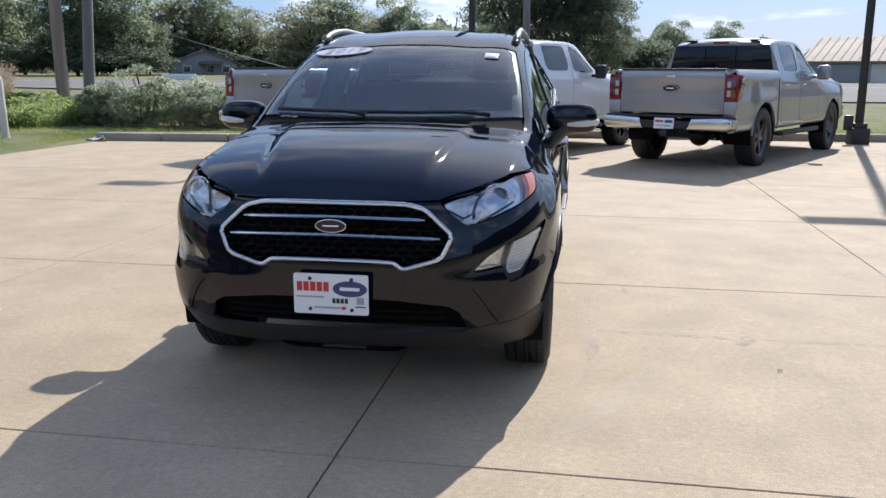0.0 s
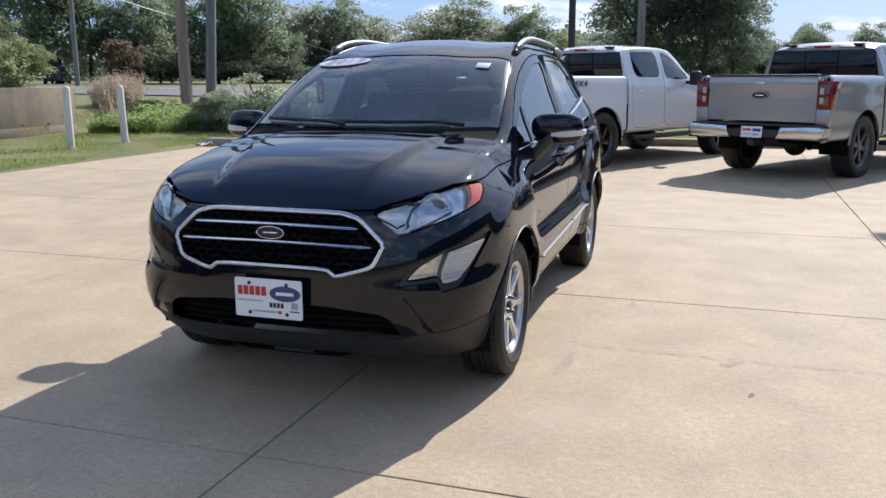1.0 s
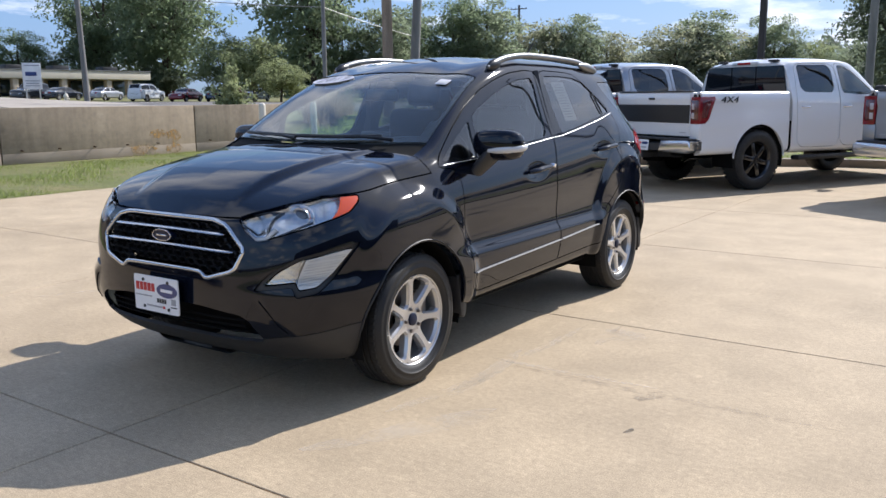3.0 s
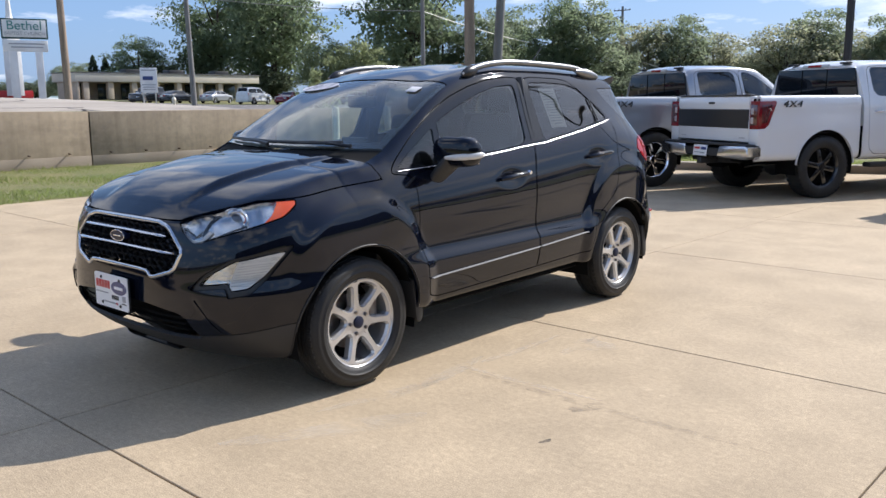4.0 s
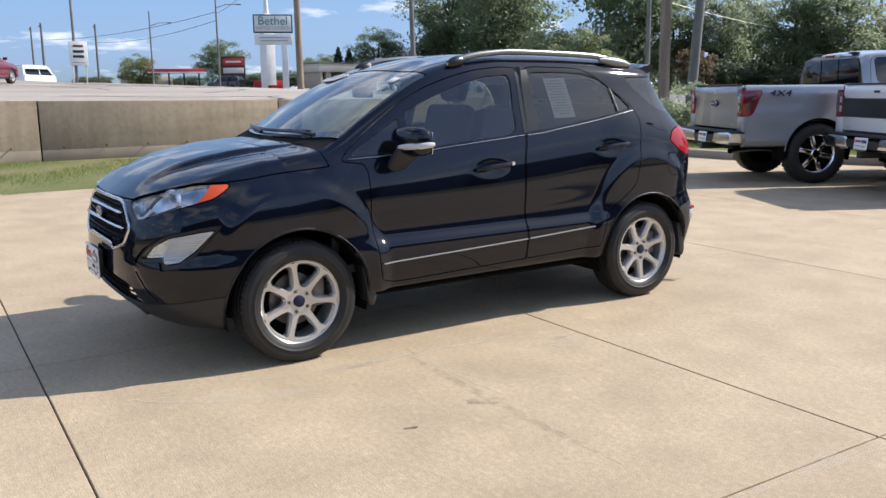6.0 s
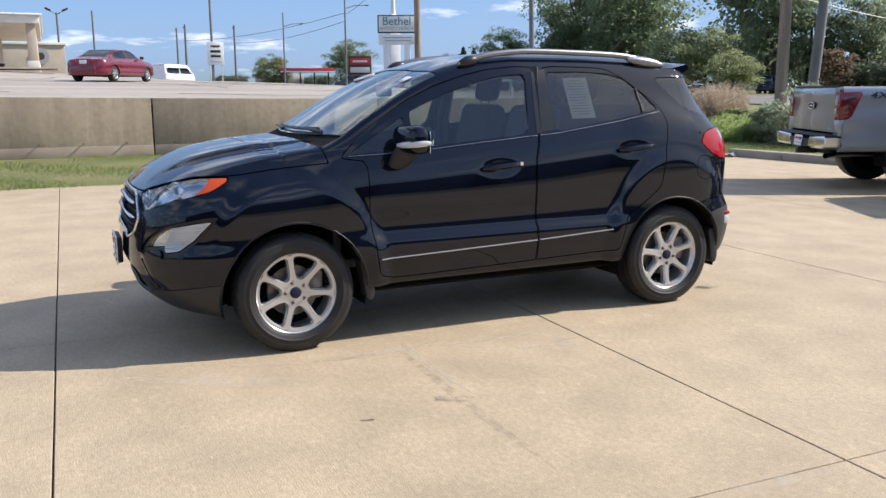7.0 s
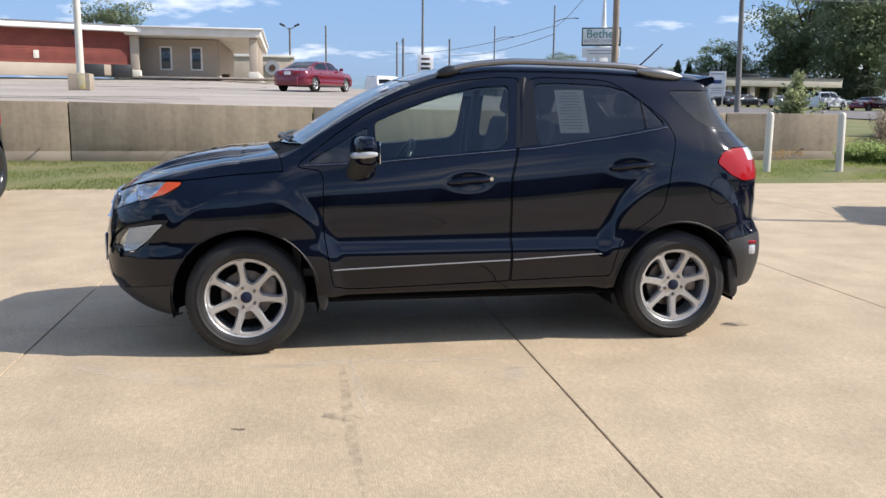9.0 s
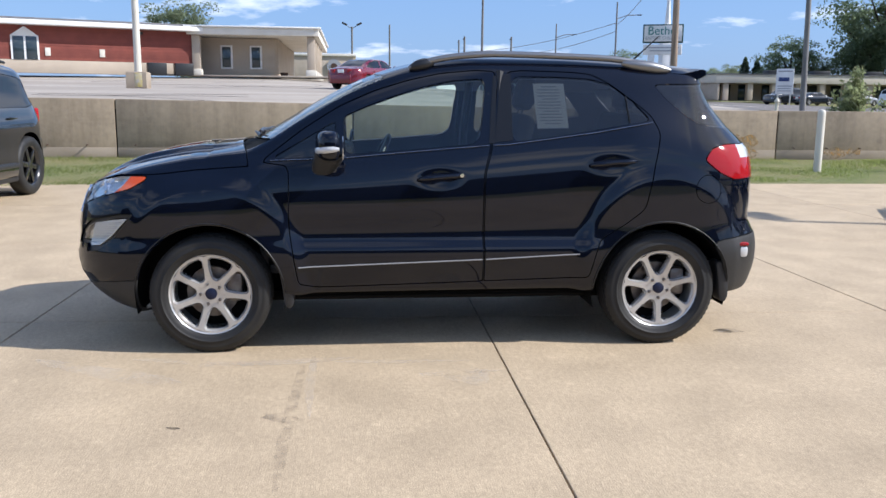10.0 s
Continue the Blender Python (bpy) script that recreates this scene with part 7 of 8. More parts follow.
def upper_light():
    z = float(land(-27.1, -8.2))
    s = thing("lot_light", "pale steel light pole on a chipped concrete block", "street lamp", pose(-27.1, -8.2, z))
    part("block", prism([(-0.36, -0.36), (0.36, -0.36), (0.36, 0.36), (-0.36, 0.36)], 0, 0.62, "z", 0.05), PLINTH, s, "chipped concrete footing with yellow paint")
    part("yellow_patch", rbox((0.012, 0.26, 0.5), (0.358, 0.08, 0.33), 0.004), YELLOW, s)
    part("post", tube([(0, 0, 0.6), (0, 0, 10)], [0.13, 0.09], 12), WHITE_WASH, s)


YELLOW = material("worn_yellow_paint", (0.50, 0.40, 0.12), 0.8, vary=(0.45, 0.42, 0.36), size=5)
upper_light()


def twin_light(x, y, h):
    s = thing("flood_light", "twin-head flood light on a tall pole", "street lamp", pose(x, y, float(land(x, y))))
    part("post", tube([(0, 0, 0), (0, 0, h)], 0.16, 8), GREY_POLE, s)
    for k in (-1, 1):
        part("arm", tube([(0, 0, h - 0.3), (0, k * 1.0, h + 0.3)], 0.07, 6), GREY_POLE, s)
        part("lamp_head", moved(rbox((0.5, 0.9, 0.3), (0, 0, 0), 0.08), pose(0, k * 1.2, h + 0.45, k * 25)), BRONZE, s)


twin_light(-139.6, -0.2, 10.8)


PALE_CABLE = material("pale_cable", (0.55, 0.53, 0.47), 0.5)


def wire(a, b, sag, r=0.02, mat=None):
    pts = [Vector(a).lerp(Vector(b), q) - Vector((0, 0, sag * 4 * q * (1 - q))) for q in np.linspace(0, 1, 24)]
    tagged(part("overhead_wire", tube(pts, r, 5), mat or CABLE), "thin overhead wire between the poles", "wire")


CABLE = material("cable", (0.25, 0.24, 0.22), 0.6)
wire((-43.9, 18.4, 10.3), (-99.6, 32.3, 10.8), 0.6, 0.03)
wire((-43.9, 18.4, 10.0), (-48.9, 53.6, 10.5), 1.2, 0.03)
wire((-48.9, 53.6, 9.2), (-52.3, 95.2, 7.0), 0.9, 0.04, PALE_CABLE)
wire((-48.9, 53.6, 9.2), (-75, 46, 12), 0.3, 0.035)
wire((-52.3, 95.2, 7.0), (-21.0, 67.0, 1.0), 0.3, 0.04, PALE_CABLE)
wire((-99.6, 32.3, 11), (-150, 20, 10), 0.8, 0.04)
wire((-99.6, 32.3, 10), (-163, 31, 10.5), 0.8, 0.04)


def church_sign():
    s = thing("church_sign", "white two-post church sign with green lettering", "sign", pose(-66.5, 26.1, 1.8, 0, 0, 67))
    for k in (-1, 1):
        part("post", rbox((0.55, 0.45, 4.1), (k * 0.92, 0, 1.95), 0.02), WHITE_TRIM, s, "white square post")
    a = part("name_board", rbox((3.35, 0.55, 1.55), (0, 0, 5.35), 0.04), SIGN_GREEN, s, "board with a dark green rim")
    part("board_face", rbox((3.12, 0.05, 1.32), (0, -0.27, 5.35), 0.01), WHITE_TRIM, a)
    part("message_board", rbox((3.2, 0.5, 0.85), (0, 0, 4.02), 0.03), WHITE_TRIM, s)
    lettering("name_line", "Bethel", 1.0, TEAL, a, pose(0.0, -0.31, 5.56, 90), 0.015)
    lettering("name_line", "BAPTIST CHURCH", 0.36, GREY_PRINT, a, pose(0, -0.31, 4.97, 90), 0.01)
    for z, w in ((4.18, 2.6), (3.92, 2.3)):
        part("message_bar", rbox((w, 0.02, 0.1), (0.1, -0.262, z), 0.004), GREY_PRINT, s)


SIGN_GREEN = material("dark_green_rim", (0.02, 0.06, 0.055), 0.5)
TEAL = material("teal_lettering", (0.06, 0.22, 0.20), 0.5)
church_sign()


def hydrant(x, y):
    h = thing("fire_hydrant", "pale painted fire hydrant beside the side street", "hydrant", pose(x, y, float(land(x, y))))
    part("barrel", lathe([(0.17, -0.05), (0.17, 0.04), (0.11, 0.06), (0.11, 0.55), (0.15, 0.57), (0.15, 0.62), (0.12, 0.70), (0.06, 0.78), (0.03, 0.80), (0.03, 0.86), (0.0001, 0.87)], 16, "z"), WHITE_WASH, h)
    for a in (0, 90, 180):
        part("outlet", moved(lathe([(0.0001, 0.20), (0.055, 0.20), (0.06, 0.16), (0.045, 0.15), (0.045, 0.05)], 10, "x"), pose(0, 0, 0.46, 0, 0, a - 20)), WHITE_WASH, h)


hydrant(-43.0, 24.6)


def steeple():
    s = thing("steeple", "slender white church steeple", "steeple", pose(-104, 40.5, 2.2))
    part("spire", lathe([(0.9, 8.6), (0.85, 9.0), (0.42, 9.2), (0.36, 9.6), (0.02, 15.5)], 8, "z"), WHITE_TRIM, s)
    part("tower", rbox((1.5, 1.5, 8.6), (0, 0, 4.3), 0.05), WHITE_TRIM, s)


steeple()


def board_sign(x, y, z0, z1, w, turn, label, bars, leg=1.0):
    s = thing("sign", label, "sign", pose(x, y, float(land(x, y)), 0, 0, turn))
    g0 = float(land(x, y))
    part("board", rbox((w, 0.2, z1 - z0), (0, 0, (z0 + z1) / 2 - g0), 0.03), WHITE_TRIM, s)
    for k in (-1, 1):
        part("leg", rbox((0.14, 0.12, max(0.2, z0 - g0 + 0.2)), (k * w * 0.36, 0, (z0 - g0) / 2), 0.01), WHITE_WASH, s)
    for bx, bz, bw, bh, mt in bars:
        part("lettering_bar", rbox((bw * w, 0.02, bh), (bx * w, -0.11, bz - g0), 0.004), mt, s)


board_sign(-81.4, 45.2, 2.35, 5.0, 1.75, 60, "white notice board with a blue emblem", ((0, 4.75, 0.8, 0.12, GREY_PRINT), (-0.05, 3.9, 0.6, 0.4, BLUE_PRINT), (0, 3.2, 0.8, 0.1, GREY_PRINT), (0, 2.95, 0.7, 0.1, GREY_PRINT), (0, 2.7, 0.75, 0.1, GREY_PRINT)))
board_sign(-90.0, 14.4, 4.2, 6.6, 1.75, 84, "white roadside sign with dark bars on a pole", ((0, 6.15, 0.55, 0.2, RUST), (0, 5.6, 0.6, 0.26, BLACK_PRINT), (0, 5.1, 0.6, 0.26, BLACK_PRINT), (0, 4.5, 0.7, 0.1, GREY_PRINT)))
board_sign(-12.8, 53.2, 1.9, 2.65, 1.9, 15, "white sign board with dark print beyond the road", ((-0.28, 2.28, 0.22, 0.34, BLACK_PRINT), (0.14, 2.34, 0.5, 0.16, GREY_PRINT), (0.14, 2.1, 0.4, 0.08, BLUE_PRINT)))
board_sign(-27.6, 53.2, 0.7, 1.2, 2.4, 20, "low white sign on the far verge", ())


# ---- buildings ----
def hall():
    """Brick hall with a beige canopy wing."""
    z = 2.15
    b = thing("brick_hall", "low red-brick hall with a beige canopy wing and white eaves", "building", pose(-51.0, -10.2, z + 0.56, 0, 0, 0) @ Matrix.Diagonal((1, 1, 0.92, 1)))
    turn = pose(0, 0, 0, 0, 0, 20)
    wl_ = part("brick_wall", moved(rbox((0.3, 24, 3.0), (-0.15, -12.0, 1.5), 0), turn), BRICK, b, "red brick wall")
    rows_ = mesh_of("brick_course", rbox((0.02, 24.0, 0.16), (0, 0, 0), 0.004, 1), BRICK)
    for k in range(12):
        share("brick_course", rows_, wl_, turn @ pose(0.012, -12.0, 0.92 + k * 0.177))
    part("base_band", moved(rbox((0.1, 24, 0.82), (0.03, -12, 0.41), 0.01), turn), BEIGE, b)
    part("eave", moved(rbox((1.0, 24.6, 0.3), (0.25, -12.0, 3.12), 0.03), turn), WHITE_TRIM, b, "white eave")
    part("roof", moved(rbox((14, 24.4, 0.3), (-6.8, -12.0, 3.3), 0.05), turn), SHINGLE, b)
    part("end_wall", moved(rbox((14, 0.3, 3.0), (-7, -23.8, 1.5), 0), turn), BRICK, b)
    wn_ = thing_part("window", b, "white gabled window")
    part("window_frame", moved(prism([(-10.55, 0.82), (-10.55, 2.3), (-9.8, 2.9), (-9.05, 2.3), (-9.05, 0.82)], 0.02, 0.10, "x"), turn), WHITE_TRIM, wn_)
    for y in (-10.15, -9.45):
        part("pane", moved(rbox((0.03, 0.58, 1.45), (0.105, y, 1.55), 0.01), turn), PANE, wn_)
    for y in (-8.6, -5.6):
        part("wall_vent", moved(rbox((0.06, 0.3, 0.5), (0.03, y, 1.35), 0.01), turn), PALE_TRIM, b)
    for y in (-2.6, -1.0):
        part("cooling_unit", moved(rbox((0.8, 1.1, 0.8), (0.9, y, 0.4), 0.03), turn), GREY_PLASTIC, b, "grey cooling unit")
    part("wall_lamp", moved(rbox((0.2, 0.35, 0.18), (0.1, -3.4, 2.75), 0.03), turn), GREY_PLASTIC, b)
    # canopy wing
    part("wing_wall", rbox((0.3, 5.0, 2.75), (-2.0, 2.3, 1.37), 0.01), BEIGE, b, "beige rendered wall")
    part("walk_wall", rbox((16, 0.3, 2.75), (-10.0, 4.8, 1.37), 0.01), BEIGE, b)
    part("canopy", rbox((20, 8.2, 0.5), (-9.4, 3.6, 3.05), 0.04), PALE_TRIM, b, "pale flat canopy fascia")
    part("canopy_cap", rbox((20.3, 8.5, 0.1), (-9.4, 3.6, 3.35), 0.02), WHITE_TRIM, b)
    for y in (1.6, 3.5):
        w = thing_part("window", b, "narrow white-framed window")
        part("window_frame", rbox((0.08, 0.78, 1.65), (-1.83, y, 1.42), 0.02), WHITE_TRIM, w)
        part("pane", rbox((0.04, 0.55, 1.42), (-1.79, y, 1.42), 0.01), PANE, w)
    for x, y in ((0, 0.0), (0, 7.2), (-3.2, 7.2), (-6.4, 7.2), (-9.6, 7.2), (-12.8, 7.2)):
        c = thing_part("column", b, "square beige column")
        part("column_shaft", rbox((0.5, 0.5, 2.75), (x, y, 1.4), 0.02), BEIGE, c)
        part("column_base", rbox((0.66, 0.66, 0.5), (x, y, 0.25), 0.03), PALE_TRIM, c)
    part("planter", lathe([(0.18, 0), (0.28, 0.35), (0.24, 0.35)], 14, "z"), RUST, b).matrix_basis = pose(-0.8, 5.4, 0)
    part("step", rbox((3, 9, 0.12), (-0.6, 4, 0.03), 0.02), KERB_CONC, b)
    # tan building behind
    g = thing("tan_shop", "tan flat-roofed shop with a round emblem", "building", pose(-118, -2.0, 2.4))
    part("wall", rbox((10, 14, 5.2), (-5, -4.9, 2.6), 0.05), BEIGE, g)
    part("emblem", moved(lathe([(0.0001, 0.1), (1.0, 0.1), (1.0, -0.1)], 28, "x"), pose(0.1, -0.8, 3.5)), GREY_PRINT, g)
    part("emblem_disc", moved(lathe([(0.0001, 0.14), (0.45, 0.14), (0.45, -0.1)], 28, "x"), pose(0.12, -0.8, 3.5)), RUST, g)
    part("parapet", rbox((10.4, 14.4, 0.35), (-5, -4.9, 5.1), 0.05), PALE_TRIM, g)


hall()


def arcade():
    """Long low shop row with a deep fascia and dark bays."""
    b = thing("shop_row", "long low tan shop row with dark bays", "building", pose(-96.0, 44.4, 1.75, 0, 0, 0))
    part("back_wall", rbox((0.3, 24.8, 3.0), (-3.5, 12.4, 1.4), 0), BEIGE, b)
    part("fascia", rbox((6.0, 26.2, 1.05), (-1.5, 12.1, 2.55), 0.04), FASCIA, b, "pale flat fascia")
    part("fascia_cap", rbox((6.2, 26.4, 0.1), (-1.5, 12.1, 3.1), 0.02), SHINGLE, b)
    for k in range(8):
        y = 0.4 + k * 3.1
        part("column", rbox((0.7, 0.7, 2.1), (0.9, y, 1.0), 0.03), BEIGE, b, "square tan column")
        part("bay", rbox((0.12, 2.0, 1.9), (-3.2, y + 1.55, 0.95), 0.02), PANE, b, "dark glazed bay")
    part("end_wall", rbox((5, 0.3, 2.6), (-1.2, -0.6, 1.3), 0.02), BEIGE, b)
    for y in (8, 14, 21):
        part("roof_unit", rbox((1.6, 2.2, 0.6), (-2, y, 3.4), 0.04), GREY_PLASTIC, b)


FASCIA = material("tan_fascia", (0.58, 0.53, 0.43), 0.8, vary=(0.5, 0.45, 0.37), size=0.4)
arcade()


def fuel_stop():
    b = thing("fuel_station", "far fuel station with a red canopy", "building", pose(-140, 38.6, 2.3, 0, 0, 75) @ Matrix.Diagonal((0.6, 0.7, 0.56, 1)))
    part("canopy", rbox((15, 8, 1.1), (0, 0, 4.6), 0.05), RED_PRINT, b, "red canopy")
    part("canopy_band", rbox((15.1, 8.1, 0.25), (0, 0, 4.1), 0.02), WHITE_TRIM, b)
    for x in (-6, -2, 2, 6):
        part("canopy_post", rbox((0.4, 0.4, 4.2), (x, -1, 2), 0.02), BLACK_PRINT, b)
        part("pump", rbox((0.9, 0.6, 1.7), (x, 1, 0.9), 0.05), GREY_PRINT, b)
    part("shop", rbox((14, 6, 3.4), (-8, 9, 1.7), 0.05), PALE_TRIM, b)
    s = thing("price_sign", "dark red roadside price sign with unreadable bars", "sign", pose(-104, 35.7, 1.5, 0, 0, 70))
    part("cabinet", rbox((3.0, 0.6, 3.0), (0, 0, 2.9), 0.05), RUST, s)
    part("sign_face", rbox((2.6, 0.1, 0.8), (0, -0.3, 3.7), 0.02), RED_PRINT, s)
    part("sign_face", rbox((2.6, 0.1, 0.7), (0, -0.3, 2.6), 0.02), PALE_TRIM, s)
    for k in (-1, 1):
        part("post", rbox((0.25, 0.3, 1.6), (k * 1.1, 0, 0.7), 0.02), BLACK_PRINT, s)
    part("sign_bar", rbox((1.9, 0.05, 0.25), (0, -0.37, 3.7), 0.01), PALE_TRIM, s)
    part("red_shed", rbox((4, 2, 1.3), (4.5, 4, 0.7), 0.05), RED_PRINT, s)


fuel_stop()


def shed():
    """Long storage shed with a ribbed tan roof."""
    b = thing("metal_shed", "long grey metal shed with a ribbed tan roof", "building", pose(17.0, 60, 0.15, 0, 0, -28))
    part("wall", rbox((34, 9, 2.2), (16, 4.5, 1.1), 0.02), SIDING, b)
    part("roof", prism([(-0.4, 2.1), (4.5, 3.9), (9.4, 2.1), (9.4, 2.0), (4.5, 3.75), (-0.4, 2.0)], -0.4, 33.4, "x"), TAN_ROOF, b)
    me = mesh_of("roof_rib", moved(rbox((0.04, 5.25, 0.02), (0, 0, 0), 0.01, 1), pose(0, 0, 0, 20.2)), TAN_ROOF)
    for k in range(56):
        share("roof_rib", me, b, pose(-0.2 + k * 0.6, 2.05, 3.04))
    for k in range(9):
        part("shed_door", rbox((2.6, 0.06, 1.9), (2 + k * 3.5, -0.02, 0.95), 0.02), PALE_TRIM if k % 2 else SIDING, b)
    part("chimney", rbox((1.8, 0.5, 0.25), (8, 4.5, 4.0), 0.03), RUST, b)


shed()


def house():
    b = thing("bungalow", "small grey bungalow with a low gable roof", "house", pose(-40.5, 86, 0.9, 0, 0, 30) @ Matrix.Diagonal((0.8, 0.8, 0.8, 1)))
    part("wall", rbox((9, 7, 1.7), (0, 3.5, 0.85), 0.02), SIDING, b)
    part("gable", prism([(-4.6, 1.7), (0, 3.4), (4.6, 1.7)], 0.02, 7, "y"), SIDING, b)
    for k in (-1, 1):
        part("roof", prism([(k * 5.2, 1.45), (0, 3.42), (0, 3.6), (k * 5.2, 1.65)], -0.5, 7.5, "y"), SHINGLE, b, "grey shingle roof slope")
    part("porch_roof", prism([(-0.8, 1.6), (2.4, 1.6), (2.2, 2.0), (-0.6, 2.0)], -2.2, 0.0, "y"), SHINGLE, b)
    for x in (-2.4, 0.8, 2.9):
        w = thing_part("window", b, "white-framed window")
        part("window_frame", rbox((1.1, 0.08, 1.0), (x, -0.02, 0.95), 0.02), WHITE_TRIM, w)
        part("pane", rbox((0.9, 0.04, 0.8), (x, -0.06, 0.95), 0.01), PANE, w)


house()

# unseen dark walls added to close the lot, which only reflections show
closing = material("closing_wall_dark", (0.05, 0.052, 0.058), 0.5, vary=(0.035, 0.036, 0.04), size=0.4)
tagged(part("wall_east", rbox((0.4, 70, 6.2), (30, -6, 3.1), 0.02), closing), "unseen plain dark wall added to close the lot", "wall", kind="structure")
tagged(part("wall_south", rbox((60, 0.4, 1.5), (4, -46, 0.75), 0.02), closing), "unseen plain dark wall added to close the lot", "wall", kind="structure")

rnd = random.Random(11)
for x, y, a, style, paint, nm, lb in ((-75, 54.2, 20, "suv", WHITE_PAINT, "suv", "white SUV parked before the shops"), (-71.6, 56.6, 200, "sedan", RED_PAINT, "sedan", "red sedan parked before the shops"), (-68.8, 59, 25, "sedan", BLUE_PAINT, "sedan", "dark blue sedan parked before the shops"), (-66.3, 61.5, 20, "sedan", SILVER, "sedan", "silver sedan parked before the shops"), (-84, 50, 15, "sedan", GREY_PAINT, "sedan", "dark grey sedan parked before the shops"), (-86, 47.5, 200, "suv", GREY_PAINT, "suv", "black SUV parked before the shops"), (-82, 54, 20, "sedan", SILVER, "sedan", "silver sedan in the second row"), (-62, 66, 30, "suv", BLUE_PAINT, "suv", "dark blue SUV under the trees"), (-101, 33.5, 130, "suv", GREY_PAINT, "suv", "black pickup-like SUV near the sign")):
    small_car(nm, lb, "car", paint, pose(x, y, float(land(x, y)) + 0.02, 0, 0, a), 4.7, 1.85, style, group="cars before the shops")


# ---- plants ----
def leaf_material(name, a, b, c):
    """Leaves let some light through, yellower than what they throw back."""
    m = material(name, a, 0.6, vary=b, size=0.35, fine=c, island=0.35, spec=0.3)
    n, l = m.node_tree.nodes, m.node_tree.links
    tr, mx = n.new("ShaderNodeBsdfTranslucent"), n.new("ShaderNodeMixShader")
    tr.inputs["Color"].default_value = (min(0.7, a[0] * 2.8), min(0.7, a[1] * 2.8), a[2] * 2.9, 1)
    mx.inputs[0].default_value = 0.6
    l.new(n["Principled BSDF"].outputs[0], mx.inputs[1])
    l.new(tr.outputs[0], mx.inputs[2])
    l.new(mx.outputs[0], n["Material Output"].inputs["Surface"])
    return m


LEAF_DARK = leaf_material("dark_green_leaves", (0.092, 0.117, 0.066), (0.118, 0.135, 0.076), (0.067, 0.087, 0.047))
LEAF_DEEP = leaf_material("deep_green_leaves", (0.07, 0.085, 0.055), (0.085, 0.10, 0.06), (0.05, 0.062, 0.04))
LEAF_MID = leaf_material("green_leaves", (0.113, 0.135, 0.082), (0.139, 0.152, 0.090), (0.076, 0.091, 0.053))
LEAF_GOLD = leaf_material("yellow_green_leaves", (0.126, 0.144, 0.071), (0.151, 0.152, 0.073), (0.088, 0.104, 0.051))
LEAF_OLIVE = leaf_material("olive_leaves", (0.143, 0.148, 0.092), (0.176, 0.165, 0.102), (0.097, 0.104, 0.061))
LEAF_RUST = leaf_material("reddish_leaves", (0.085, 0.062, 0.04), (0.08, 0.075, 0.04), (0.055, 0.04, 0.026))
NEEDLE = leaf_material("conifer_needles", (0.05, 0.07, 0.045), (0.065, 0.085, 0.05), (0.035, 0.05, 0.032))
WEED = leaf_material("weed_leaves", (0.15, 0.19, 0.065), (0.21, 0.22, 0.09), (0.09, 0.125, 0.04))
SAGE = leaf_material("grey_green_leaves", (0.17, 0.19, 0.125), (0.225, 0.225, 0.15), (0.11, 0.13, 0.085))
STRAW = leaf_material("dry_straw", (0.19, 0.152, 0.108), (0.15, 0.118, 0.082), (0.11, 0.086, 0.06))
BLADE = leaf_material("grass_blades", (0.105, 0.13, 0.036), (0.17, 0.155, 0.058), (0.07, 0.088, 0.026))
BARK = material("bark", (0.09, 0.07, 0.055), 0.95, vary=(0.06, 0.045, 0.035), size=4, streak=(1, 1, 0.2), bump=0.02, bump_size=20)


def leaves(points, normals, size, rg, narrow=0.55):
    """Small bent leaves at points, turned roughly outwards."""
    n = len(points)
    d = normals + rg.normal(0, 0.7, (n, 3))
    d /= np.linalg.norm(d, axis=1, keepdims=True)
    a = np.cross(d, rg.normal(0, 1, (n, 3)))
    a /= np.maximum(np.linalg.norm(a, axis=1, keepdims=True), 1e-6)
    b = np.cross(d, a)
    s = size * rg.uniform(0.6, 1.4, (n, 1))
    v = np.stack([points - a * s, points + b * s * narrow + d * s * 0.15, points + a * s, points - b * s * narrow + d * s * 0.15], 1).reshape(-1, 3)
    return v, np.arange(n * 4).reshape(n, 4)


def crown(rg, w, h, clumps, per, size, lift=0.0, cone=False, narrow=0.55):
    """Leaves in many clumps within an uneven crown of width w and height h above lift."""
    pts, nrm = [], []
    for k in range(clumps):
        if cone:
            t = (k + 0.5) / clumps
            rad = w * 0.5 * (1 - t) ** 0.85
            a = k * 2.4 + rg.uniform(-0.4, 0.4)
            c = np.array([rad * 0.75 * math.cos(a), rad * 0.75 * math.sin(a), lift + h * t])
            r = np.array([0.35 * rad + 0.15, 0.35 * rad + 0.15, h * 0.07])
        else:
            d = rg.normal(0, 1, 3)
            d /= np.linalg.norm(d)
            q = rg.uniform(0.35, 0.95)
            c = np.array([d[0] * w * 0.5 * q, d[1] * w * 0.5 * q, lift + h * 0.5 + d[2] * h * 0.5 * q])
            r = np.array([1, 1, 0.8]) * w * rg.uniform(0.10, 0.19)
        e = rg.normal(0, 1, (per, 3))
        e /= np.linalg.norm(e, axis=1, keepdims=True)
        e[:, 2] = np.where(e[:, 2] < -0.2, -e[:, 2], e[:, 2])
        pts.append(c + e * r * rg.uniform(0.55, 1.08, (per, 1)))
        nrm.append(e)
    return leaves(np.concatenate(pts), np.concatenate(nrm), size, rg, narrow)


